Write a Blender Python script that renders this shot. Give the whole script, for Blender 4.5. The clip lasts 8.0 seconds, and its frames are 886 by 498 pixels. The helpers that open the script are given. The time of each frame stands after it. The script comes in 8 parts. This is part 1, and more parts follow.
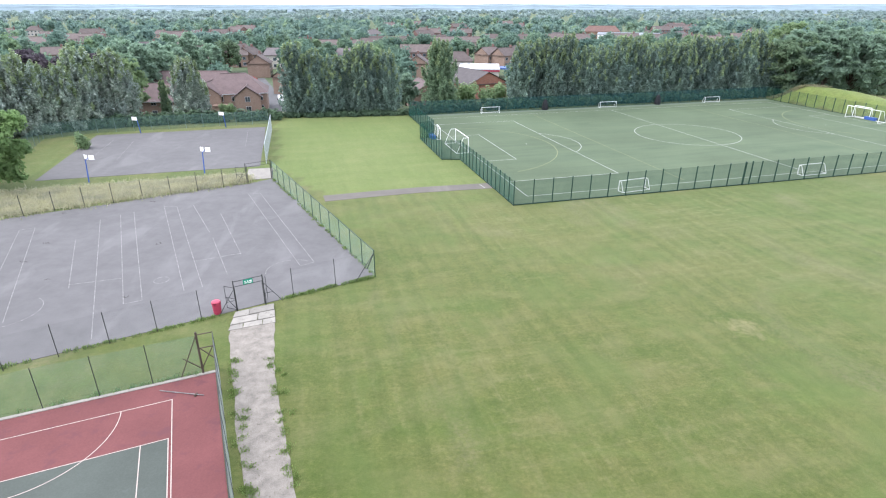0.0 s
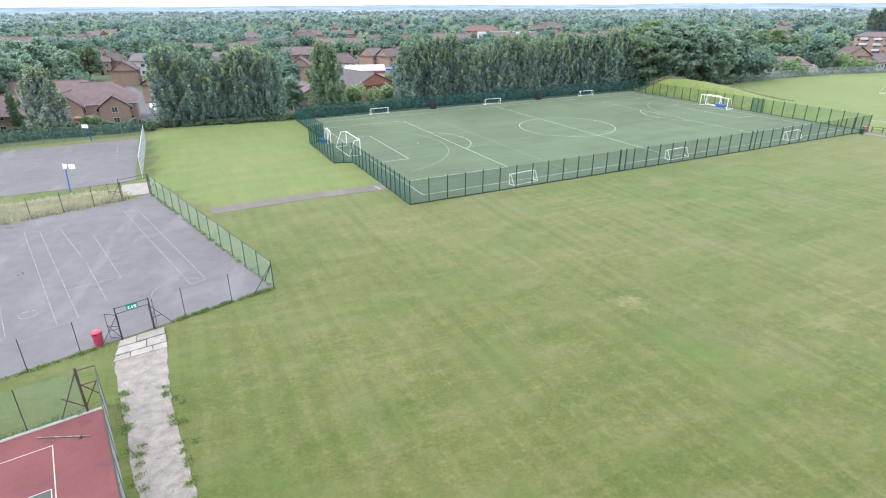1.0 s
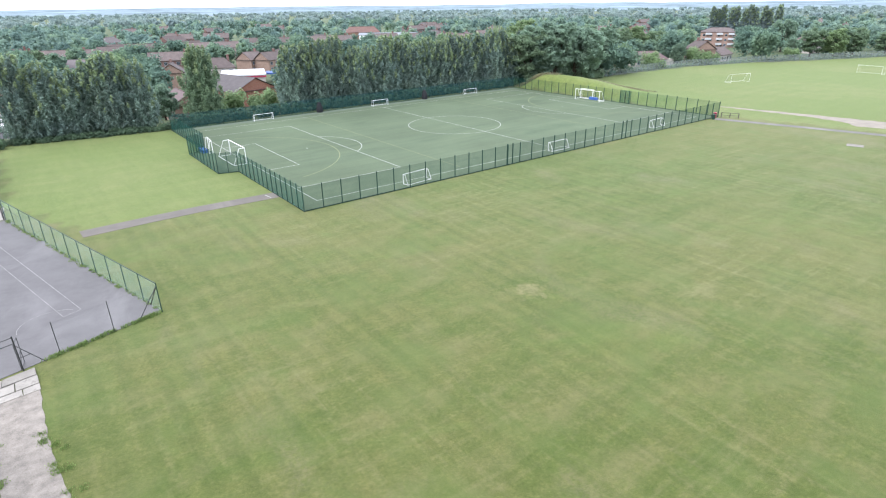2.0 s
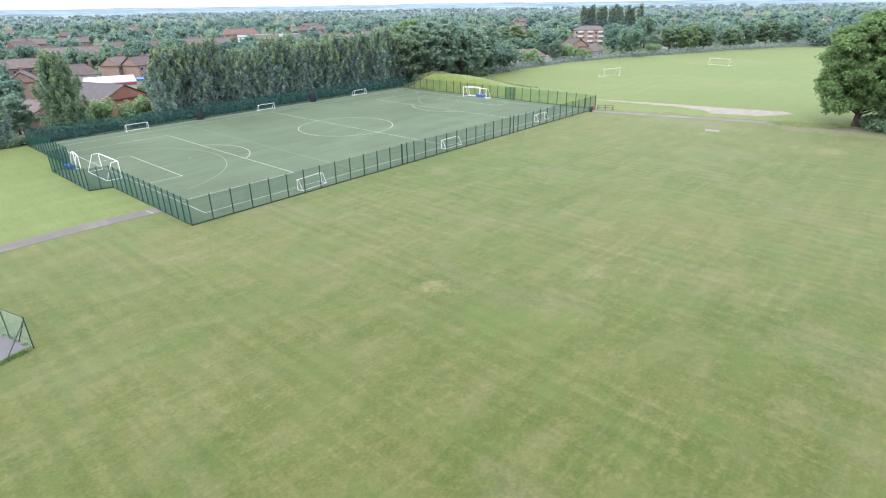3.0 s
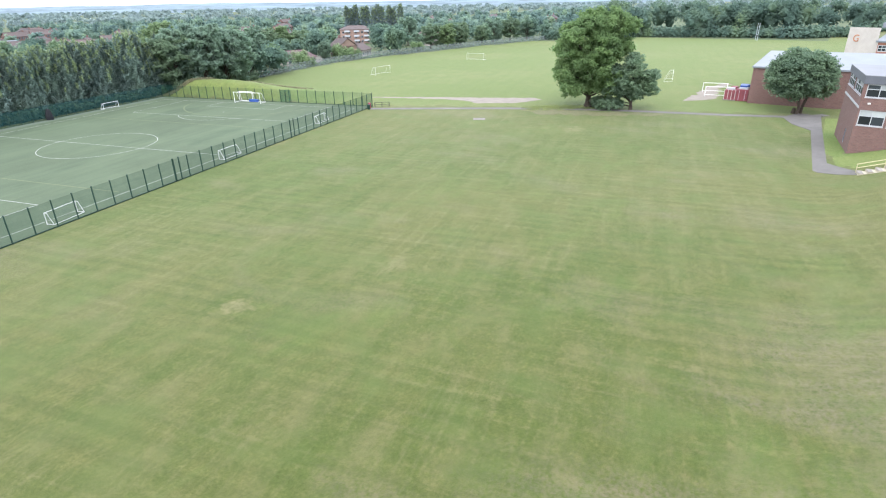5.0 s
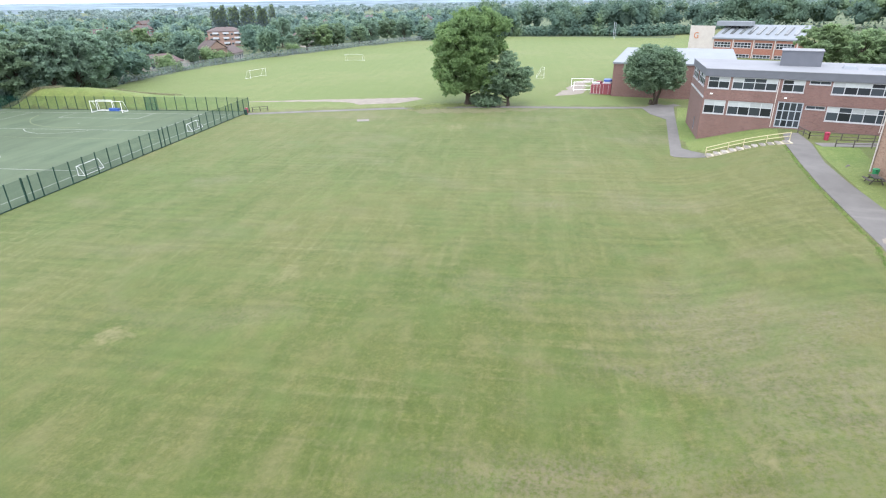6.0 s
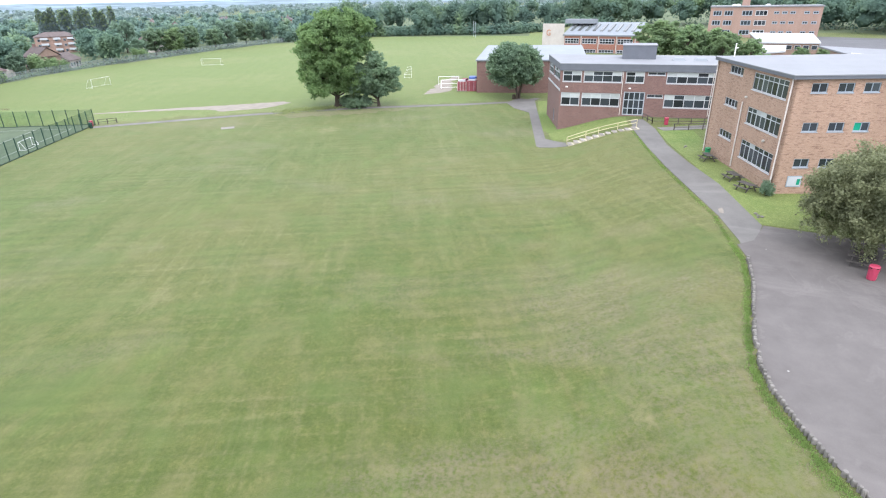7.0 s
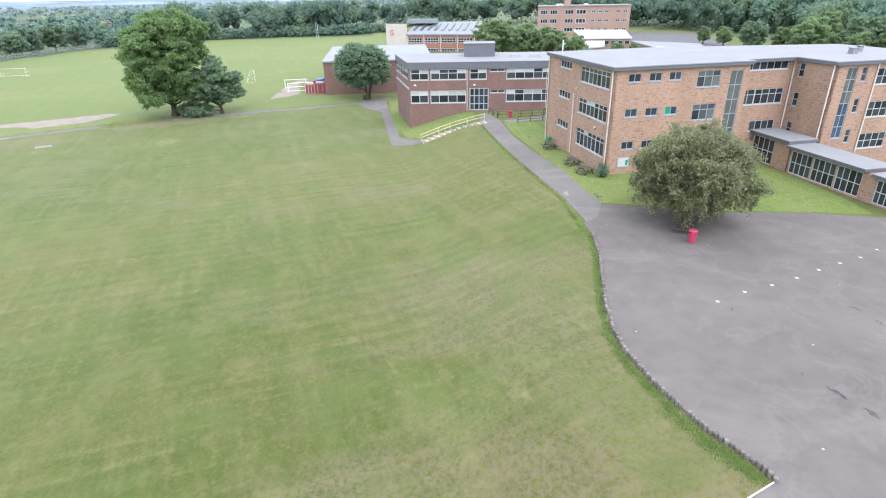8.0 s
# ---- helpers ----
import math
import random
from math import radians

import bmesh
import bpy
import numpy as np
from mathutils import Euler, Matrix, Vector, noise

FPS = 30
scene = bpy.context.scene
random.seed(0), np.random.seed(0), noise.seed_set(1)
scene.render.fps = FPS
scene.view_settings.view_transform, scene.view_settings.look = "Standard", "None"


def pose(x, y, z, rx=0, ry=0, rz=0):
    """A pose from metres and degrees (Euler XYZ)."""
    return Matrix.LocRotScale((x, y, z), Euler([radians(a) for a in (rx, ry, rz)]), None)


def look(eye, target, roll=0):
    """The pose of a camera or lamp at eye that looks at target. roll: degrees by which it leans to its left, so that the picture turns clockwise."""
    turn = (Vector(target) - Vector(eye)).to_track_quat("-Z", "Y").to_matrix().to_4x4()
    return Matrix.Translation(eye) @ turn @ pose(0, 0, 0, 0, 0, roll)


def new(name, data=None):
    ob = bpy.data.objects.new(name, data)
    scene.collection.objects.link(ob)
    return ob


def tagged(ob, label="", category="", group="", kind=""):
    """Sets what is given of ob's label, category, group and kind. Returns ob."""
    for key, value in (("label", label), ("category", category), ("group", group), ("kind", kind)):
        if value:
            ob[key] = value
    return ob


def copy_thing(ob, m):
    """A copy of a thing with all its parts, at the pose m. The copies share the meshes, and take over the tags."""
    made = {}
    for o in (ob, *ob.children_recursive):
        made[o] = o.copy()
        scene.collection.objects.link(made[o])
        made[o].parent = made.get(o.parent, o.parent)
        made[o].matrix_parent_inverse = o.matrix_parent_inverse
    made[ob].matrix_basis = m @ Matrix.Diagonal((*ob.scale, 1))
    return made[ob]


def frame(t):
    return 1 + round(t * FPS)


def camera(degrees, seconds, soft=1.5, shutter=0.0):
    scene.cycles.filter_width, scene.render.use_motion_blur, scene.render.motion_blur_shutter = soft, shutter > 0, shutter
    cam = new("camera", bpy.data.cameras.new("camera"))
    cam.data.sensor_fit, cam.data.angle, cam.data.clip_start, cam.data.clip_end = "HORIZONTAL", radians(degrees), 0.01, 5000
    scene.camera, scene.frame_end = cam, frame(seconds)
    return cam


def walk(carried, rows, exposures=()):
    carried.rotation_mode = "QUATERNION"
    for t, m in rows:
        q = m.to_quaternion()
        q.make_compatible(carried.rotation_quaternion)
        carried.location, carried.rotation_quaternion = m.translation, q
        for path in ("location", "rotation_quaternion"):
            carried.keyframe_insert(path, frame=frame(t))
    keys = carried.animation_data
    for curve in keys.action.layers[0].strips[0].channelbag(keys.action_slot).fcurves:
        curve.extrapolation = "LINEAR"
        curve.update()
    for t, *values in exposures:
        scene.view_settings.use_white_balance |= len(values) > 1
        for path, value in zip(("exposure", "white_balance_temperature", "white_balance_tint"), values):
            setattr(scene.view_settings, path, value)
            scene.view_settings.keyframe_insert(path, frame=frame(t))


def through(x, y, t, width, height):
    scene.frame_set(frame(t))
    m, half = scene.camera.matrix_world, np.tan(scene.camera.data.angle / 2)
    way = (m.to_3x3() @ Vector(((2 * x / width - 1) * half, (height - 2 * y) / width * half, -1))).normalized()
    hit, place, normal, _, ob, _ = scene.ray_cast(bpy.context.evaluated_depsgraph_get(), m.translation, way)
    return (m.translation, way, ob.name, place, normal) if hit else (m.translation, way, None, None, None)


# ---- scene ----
cam = camera(76.76, 8.0, soft=1.15)
PATH = [
    (0, pose(0, 0, 21.8, 66.45, 0.00, -0.00)),
    (0.5, pose(0, 0, 21.8, 66.47, 0.11, -5.09)),
    (1, pose(0, 0, 21.8, 66.49, 0.29, -11.20)),
    (1.5, pose(0, 0, 21.8, 66.50, 0.50, -17.00)),
    (3, pose(0, 0, 21.8, 66.36, 0.84, -33.50)),
    (3.5, pose(0, 0, 21.8, 66.27, 0.91, -39.15)),
    (4, pose(0, 0, 21.8, 66.19, 1.02, -44.56)),
    (4.5, pose(0, 0, 21.8, 66.10, 1.05, -50.03)),
    (6, pose(0, 0, 21.8, 65.89, 0.85, -67.29)),
    (6.5, pose(0, 0, 21.8, 65.78, 0.98, -73.67)),
    (7, pose(0, 0, 21.8, 65.71, 1.02, -80.27)),
    (7.5, pose(0, 0, 21.8, 65.56, 1.04, -88.04)),
    (8, pose(0, 0, 21.8, 65.49, 1.05, -95.15)),
]
walk(cam, PATH, exposures=[(0.0, 1.98, 6250, 16), (8.0, 1.98, 6250, 16)])

# ---- light: a bright overcast summer sky ----
world = bpy.data.worlds.new("overcast_sky")
scene.world = world
world.use_nodes = True
_wn = world.node_tree.nodes
_wl = world.node_tree.links
SUN_ELEV, SUN_ROT = 56.0, 256.0
_sky = _wn.new("ShaderNodeTexSky")
_sky.sky_type = "NISHITA"
_sky.sun_disc = False
_sky.sun_elevation = radians(SUN_ELEV)
_sky.sun_rotation = radians(SUN_ROT)
_sky.air_density, _sky.dust_density, _sky.ozone_density = 1.0, 3.0, 1.0
# the cloud cover takes the blue out of the sky
_hsv = _wn.new("ShaderNodeHueSaturation")
_hsv.inputs["Saturation"].default_value = 0.22
_wl.new(_sky.outputs[0], _hsv.inputs["Color"])
# the cloud layer: near-white, a little brighter overhead than at the horizon
_cloud = _wn.new("ShaderNodeMix")
_cloud.data_type = "RGBA"
_cloud.inputs[0].default_value = 0.72
_wl.new(_hsv.outputs[0], _cloud.inputs[6])
_cloud.inputs[7].default_value = (4.85, 5.25, 5.75, 1)
_bg = _wn["Background"]
_bg.inputs["Strength"].default_value = 0.15
_wl.new(_cloud.outputs[2], _bg.inputs["Color"])

_sun = bpy.data.lights.new("sun", "SUN")
_sun.energy, _sun.angle, _sun.color = 0.5, radians(45), (1.0, 0.97, 0.93)
sun = new("sun", _sun)
_az = radians(SUN_ROT)
_dir = Vector((math.sin(_az) * math.cos(radians(SUN_ELEV)), math.cos(_az) * math.cos(radians(SUN_ELEV)), math.sin(radians(SUN_ELEV))))
sun.matrix_world = look(_dir * 200, (0, 0, 0))


# ---- materials ----
def _nodes(name):
    m = bpy.data.materials.new(name)
    m.use_nodes = True
    nt = m.node_tree
    b = nt.nodes["Principled BSDF"]
    geo = nt.nodes.new("ShaderNodeNewGeometry")
    return m, nt, b, geo


def _noise(nt, vec, scale, detail=3.0, rough=0.55, distort=0.0):
    n = nt.nodes.new("ShaderNodeTexNoise")
    n.inputs["Scale"].default_value = scale
    n.inputs["Detail"].default_value = detail
    n.inputs["Roughness"].default_value = rough
    n.inputs["Distortion"].default_value = distort
    nt.links.new(vec, n.inputs["Vector"])
    return n.outputs["Fac"]


def _ramp(nt, fac, *stops):
    r = nt.nodes.new("ShaderNodeValToRGB")
    e = r.color_ramp.elements
    while len(e) < len(stops):
        e.new(0.5)
    for k, (p, c) in enumerate(stops):
        e[k].position = p
        e[k].color = (*c, 1) if len(c) == 3 else c
    nt.links.new(fac, r.inputs["Fac"])
    return r.outputs["Color"]


def _mix(nt, fac, a, b, mode="MIX"):
    m = nt.nodes.new("ShaderNodeMix")
    m.data_type, m.blend_type = "RGBA", mode
    for sock, val in ((m.inputs[0], fac), (m.inputs[6], a), (m.inputs[7], b)):
        if isinstance(val, (int, float)):
            sock.default_value = val
        elif isinstance(val, tuple):
            sock.default_value = (*val, 1)
        else:
            nt.links.new(val, sock)
    return m.outputs[2]


def _bump(nt, b, height, strength, distance=0.02):
    n = nt.nodes.new("ShaderNodeBump")
    n.inputs["Strength"].default_value = strength
    n.inputs["Distance"].default_value = distance
    nt.links.new(height, n.inputs["Height"])
    nt.links.new(n.outputs["Normal"], b.inputs["Normal"])


def scaled(nt, vec, sx, sy, sz, rz=0.0):
    mp = nt.nodes.new("ShaderNodeMapping")
    mp.inputs["Scale"].default_value = (sx, sy, sz)
    mp.inputs["Rotation"].default_value = (0, 0, radians(rz))
    nt.links.new(vec, mp.inputs["Vector"])
    return mp.outputs["Vector"]


def tint(c, k):
    return tuple(min(1.0, x * k) for x in c)


def mat(name, base, var=0.18, coarse=0.6, fine=14.0, rough=0.8, metal=0.0, bump=0.15, spec=0.3, vary=0.0, worn=None):
    """A plain surface with variation at two scales; vary: difference from thing to thing; worn: (colour, share) of stains."""
    m, nt, b, geo = _nodes(name)
    p = geo.outputs["Position"]
    a = _noise(nt, p, coarse, 4.0)
    f = _noise(nt, p, fine, 3.0)
    col = _ramp(nt, a, (0.3, tint(base, 1 - var)), (0.7, tint(base, 1 + var)))
    col = _mix(nt, 0.35, col, _ramp(nt, f, (0.3, tint(base, 1 - 1.4 * var)), (0.7, tint(base, 1 + 1.4 * var))))
    if worn:
        w = _noise(nt, p, coarse * 2.3, 6.0, 0.65)
        col = _mix(nt, _ramp(nt, w, (1 - worn[1] - 0.06, (0, 0, 0)), (1 - worn[1] + 0.06, (1, 1, 1))), col, worn[0])
    if vary:
        oi = nt.nodes.new("ShaderNodeObjectInfo")
        col = _mix(nt, 1.0, col, _ramp(nt, oi.outputs["Random"], (0, (1 - vary,) * 3), (1, (1, 1, 1))), "MULTIPLY")
    nt.links.new(col, b.inputs["Base Color"])
    b.inputs["Roughness"].default_value = rough
    b.inputs["Metallic"].default_value = metal
    b.inputs["Specular IOR Level"].default_value = spec
    if bump:
        _bump(nt, b, f, bump)
    return m


def _spot(nt, reach, share):
    """Full inside a ragged outline, fading out past it."""
    r = nt.nodes.new("ShaderNodeMapRange")
    r.interpolation_type = "SMOOTHSTEP"
    nt.links.new(reach, r.inputs["Value"])
    for key, val in (("From Min", 2.4), ("From Max", 3.7), ("To Min", share), ("To Max", 0.0)):
        r.inputs[key].default_value = val
    return r.outputs[0]


def grass_colour(nt, p, green, dry, share, stripes=0.0, period=4.3, speck=0.3, worn=False):
    """Mown turf: soft dry patches, streaks along and across the mower's lanes, tufts and blades. Returns colour and relief."""
    lanes = scaled(nt, p, 1, 1, 1, -105)          # x across the lanes, y along them
    big = _noise(nt, p, 0.022, 4.0, 0.55, 0.3)
    mid = _noise(nt, scaled(nt, lanes, 1.0, 0.45, 1.0), 0.30, 5.0, 0.62, 0.3)
    cross = _noise(nt, scaled(nt, lanes, 0.10, 1.0, 1.0), 0.9, 4.0, 0.65)
    small = _noise(nt, p, 1.5, 4.0, 0.7)
    tuft = _noise(nt, p, 4.6, 4.0, 0.7)
    blade = _noise(nt, p, 15.0, 3.0, 0.75)
    add = nt.nodes.new("ShaderNodeMath")
    add.operation = "MULTIPLY_ADD"
    nt.links.new(mid, add.inputs[0])
    add.inputs[1].default_value = 0.6
    nt.links.new(big, add.inputs[2])
    fac = _ramp(nt, add.outputs[0], (0.78 - share, (0, 0, 0)), (1.04 - share, (1, 1, 1)))
    col = _mix(nt, fac, green, dry)
    col = _mix(nt, 0.42, col, _ramp(nt, cross, (0.34, (0.72, 0.79, 0.70)), (0.64, (1.08, 1.04, 1.04))), "MULTIPLY")
    col = _mix(nt, _ramp(nt, small, (0.50, (0, 0, 0)), (0.66, (speck * 2.0,) * 3)), col, tint(dry, 1.2))
    col = _mix(nt, 0.8, col, _ramp(nt, small, (0.28, (0.84, 0.88, 0.80)), (0.60, (1.0, 1.0, 1.0))), "MULTIPLY")
    col = _mix(nt, 0.9, col, _ramp(nt, tuft, (0.30, (0.66, 0.72, 0.62)), (0.60, (1.04, 1.03, 1.03))), "MULTIPLY")
    col = _mix(nt, 0.62, col, _ramp(nt, blade, (0.28, (0.52, 0.58, 0.46)), (0.66, (1.08, 1.06, 1.06))), "MULTIPLY")
    col = _mix(nt, _ramp(nt, tuft, (0.62, (0, 0, 0)), (0.74, (speck * 2.2,) * 3)), col, tint(dry, 1.7))
    if worn:
        # thin straw lines left by the mower, along its lanes and where it crossed them
        patchy = _ramp(nt, _noise(nt, p, 0.05, 3.0, 0.6), (0.40, (0.15,) * 3), (0.62, (1, 1, 1)))
        for sx, sy in ((1.4, 0.06), (0.08, 1.2)):
            line = _ramp(nt, _noise(nt, scaled(nt, lanes, sx, sy, 1.0), 1.0, 3.0, 0.6), (0.50, (0, 0, 0)), (0.66, (0.36,) * 3))
            line = _mix(nt, 1.0, line, _ramp(nt, small, (0.36, (0.1,) * 3), (0.58, (1, 1, 1))), "MULTIPLY")
            col = _mix(nt, _mix(nt, 1.0, line, patchy, "MULTIPLY"), col, (0.150, 0.138, 0.068))
        # thin, trodden turf where the soil shows between the tufts, and lusher spots
        thin = _noise(nt, scaled(nt, p, 1, 0.6, 1), 0.085, 3.0, 0.6, 0.4)
        grain = _noise(nt, p, 3.2, 4.0, 0.75)
        sep = nt.nodes.new("ShaderNodeSeparateXYZ")
        nt.links.new(p, sep.inputs[0])
        near_yard = nt.nodes.new("ShaderNodeMapRange")
        near_yard.interpolation_type = "SMOOTHSTEP"
        nt.links.new(sep.outputs[1], near_yard.inputs["Value"])
        for key, val in (("From Min", 28.0), ("From Max", -8.0), ("To Min", 0.0), ("To Max", 0.15)):
            near_yard.inputs[key].default_value = val
        along = nt.nodes.new("ShaderNodeMapRange")
        along.interpolation_type = "SMOOTHSTEP"
        nt.links.new(sep.outputs[0], along.inputs["Value"])
        for key, val in (("From Min", 60.0), ("From Max", 20.0), ("To Min", 0.25), ("To Max", 1.0)):
            along.inputs[key].default_value = val
        trodden = nt.nodes.new("ShaderNodeMath")
        trodden.operation = "MULTIPLY"
        nt.links.new(near_yard.outputs[0], trodden.inputs[0])
        nt.links.new(along.outputs[0], trodden.inputs[1])
        plus = nt.nodes.new("ShaderNodeMath")
        nt.links.new(thin, plus.inputs[0])
        nt.links.new(trodden.outputs[0], plus.inputs[1])
        thin = plus.outputs[0]
        dried = nt.nodes.new("ShaderNodeMath")
        dried.operation = "MULTIPLY"
        nt.links.new(trodden.outputs[0], dried.inputs[0])
        dried.inputs[1].default_value = 3.0
        col = _mix(nt, dried.outputs[0], col, _mix(nt, 1.0, col, (1.12, 0.94, 0.91), "MULTIPLY"))
        spot = _mix(nt, 1.0, _ramp(nt, thin, (0.55, (0, 0, 0)), (0.70, (1, 1, 1))), _ramp(nt, grain, (0.36, (0, 0, 0)), (0.62, (0.75,) * 3)), "MULTIPLY")
        col = _mix(nt, spot, col, (0.130, 0.111, 0.072))
        lush = _noise(nt, scaled(nt, p, 0.5, 1, 1), 0.12, 4.0, 0.7, 0.4)
        col = _mix(nt, _ramp(nt, lush, (0.54, (0, 0, 0)), (0.72, (0.42,) * 3)), col, (0.078, 0.118, 0.028))
        # soft straw blotches a stride or two across, and single scuffed spots
        blot = _noise(nt, scaled(nt, lanes, 1.0, 0.55, 1.0), 0.33, 5.0, 0.62, 0.3)
        blot = _mix(nt, 1.0, _ramp(nt, blot, (0.48, (0, 0, 0)), (0.68, (0.46,) * 3)), _ramp(nt, grain, (0.30, (0.45,) * 3), (0.60, (1, 1, 1))), "MULTIPLY")
        col = _mix(nt, blot, col, (0.132, 0.121, 0.055))
        deep = _noise(nt, scaled(nt, lanes, 0.7, 1.0, 1.0), 0.21, 4.0, 0.6, 0.3)
        col = _mix(nt, _ramp(nt, deep, (0.50, (0, 0, 0)), (0.68, (0.58,) * 3)), col, (0.066, 0.092, 0.0235))
        ragged_edge = _noise(nt, p, 0.9, 6.0, 0.78, 0.5)
        for x, y, rx, ry, share in ((22.2, 35.5, 1.9, 1.4, 0.5), (35.0, 29.9, 3.0, 1.3, 0.28), (24.3, -5.9, 1.0, 0.8, 0.42), (30.2, -11.0, 2.0, 1.0, 0.20), (97.3, 38.1, 3.5, 2.2, 0.4)):
            off = nt.nodes.new("ShaderNodeVectorMath")
            off.operation = "SUBTRACT"
            nt.links.new(p, off.inputs[0])
            off.inputs[1].default_value = (x, y, 0)
            size = nt.nodes.new("ShaderNodeVectorMath")
            size.operation = "LENGTH"
            nt.links.new(scaled(nt, off.outputs[0], 1 / rx, 1 / ry, 0), size.inputs[0])
            edge = nt.nodes.new("ShaderNodeMath")
            edge.operation = "MULTIPLY_ADD"
            nt.links.new(ragged_edge, edge.inputs[0])
            edge.inputs[1].default_value = 5.0
            nt.links.new(size.outputs["Value"], edge.inputs[2])
            col = _mix(nt, _spot(nt, edge.outputs[0], share), col, (0.190, 0.160, 0.088))
    if stripes:
        w = nt.nodes.new("ShaderNodeTexWave")
        w.wave_type, w.bands_direction, w.wave_profile = "BANDS", "X", "SIN"
        w.inputs["Scale"].default_value = math.pi / (10 * period)
        w.inputs["Distortion"].default_value = 0.8
        w.inputs["Detail"].default_value = 2.0
        w.inputs["Detail Scale"].default_value = 0.4
        nt.links.new(lanes, w.inputs["Vector"])
        col = _mix(nt, stripes, col, _ramp(nt, w.outputs["Fac"], (0.3, (0.74, 0.82, 0.72)), (0.7, (1.0, 1.0, 1.0))), "MULTIPLY")
    if worn:
        # narrower passes of the mower across the lanes, broken up
        w = nt.nodes.new("ShaderNodeTexWave")
        w.wave_type, w.bands_direction, w.wave_profile = "BANDS", "Y", "SIN"
        w.inputs["Scale"].default_value = math.pi / (10 * 1.7)
        w.inputs["Distortion"].default_value = 2.2
        w.inputs["Detail"].default_value = 3.0
        w.inputs["Detail Scale"].default_value = 0.5
        nt.links.new(lanes, w.inputs["Vector"])
        broken = _ramp(nt, _noise(nt, scaled(nt, lanes, 0.25, 1.0, 1.0), 0.16, 3.0, 0.6), (0.38, (0.02,) * 3), (0.62, (0.26,) * 3))
        col = _mix(nt, broken, col, _ramp(nt, w.outputs["Fac"], (0.25, (0.62, 0.72, 0.60)), (0.75, (1.12, 1.08, 1.10))), "MULTIPLY")
    return col, blade


def grass_surface(nt, b, col, blade):
    nt.links.new(col, b.inputs["Base Color"])
    b.inputs["Roughness"].default_value = 0.9
    b.inputs["Specular IOR Level"].default_value = 0.15
    b.inputs["Sheen Weight"].default_value = 0.11
    b.inputs["Sheen Roughness"].default_value = 0.5
    b.inputs["Sheen Tint"].default_value = (0.75, 0.9, 0.55, 1)
    _bump(nt, b, blade, 0.5, 0.05)


def grass_mat(name, *tones, **looks):
    m, nt, b, geo = _nodes(name)
    return grass_surface(nt, b, *grass_colour(nt, geo.outputs["Position"], *tones, **looks)) or m


def field_mat(name, field, fresh, lush):
    """The grounds' turf: the main field, the greener mown parts and the rank grass of the bank, one running into the next."""
    m, nt, b, geo = _nodes(name)
    p = geo.outputs["Position"]
    col, blade = grass_colour(nt, p, **field)
    ragged_edge = _noise(nt, p, 0.35, 5.0, 0.7)
    for key, looks in (("fresh", fresh), ("lush", lush)):
        at = nt.nodes.new("ShaderNodeAttribute")
        at.attribute_name = key
        plus = nt.nodes.new("ShaderNodeMath")
        plus.operation = "MULTIPLY_ADD"
        nt.links.new(ragged_edge, plus.inputs[0])
        plus.inputs[1].default_value = 0.9
        nt.links.new(at.outputs["Fac"], plus.inputs[2])
        other, _ = grass_colour(nt, p, **looks)
        col = _mix(nt, _ramp(nt, plus.outputs[0], (0.72, (0, 0, 0)), (1.18, (1, 1, 1))), col, other)
    grass_surface(nt, b, col, blade)
    return m


def turf_mat(name, base):
    """Artificial grass: seams and wear along the pitch, sand in it."""
    m, nt, b, geo = _nodes(name)
    p = geo.outputs["Position"]
    along = scaled(nt, p, 1, 1, 1, -14.92)
    streak = _noise(nt, scaled(nt, along, 0.07, 1.0, 1.0), 0.55, 5.0, 0.65)
    big = _noise(nt, p, 0.05, 4.0, 0.6)
    fine = _noise(nt, p, 9.0, 4.0, 0.7)
    col = _ramp(nt, big, (0.3, tint(base, 0.84)), (0.7, tint(base, 1.14)))
    col = _mix(nt, 0.9, col, _ramp(nt, streak, (0.30, (0.84, 0.87, 0.88)), (0.62, (1.06, 1.05, 1.02))), "MULTIPLY")
    damp = _noise(nt, scaled(nt, along, 0.35, 1.0, 1.0), 0.11, 5.0, 0.65, 0.5)
    col = _mix(nt, 1.0, col, _ramp(nt, damp, (0.56, (1, 1, 1)), (0.70, (0.74, 0.80, 0.80))), "MULTIPLY")
    col = _mix(nt, 0.7, col, _ramp(nt, fine, (0.30, (0.72, 0.75, 0.72)), (0.66, (1.06, 1.05, 1.05))), "MULTIPLY")
    nt.links.new(col, b.inputs["Base Color"])
    b.inputs["Roughness"].default_value = 0.9
    b.inputs["Specular IOR Level"].default_value = 0.15
    return m


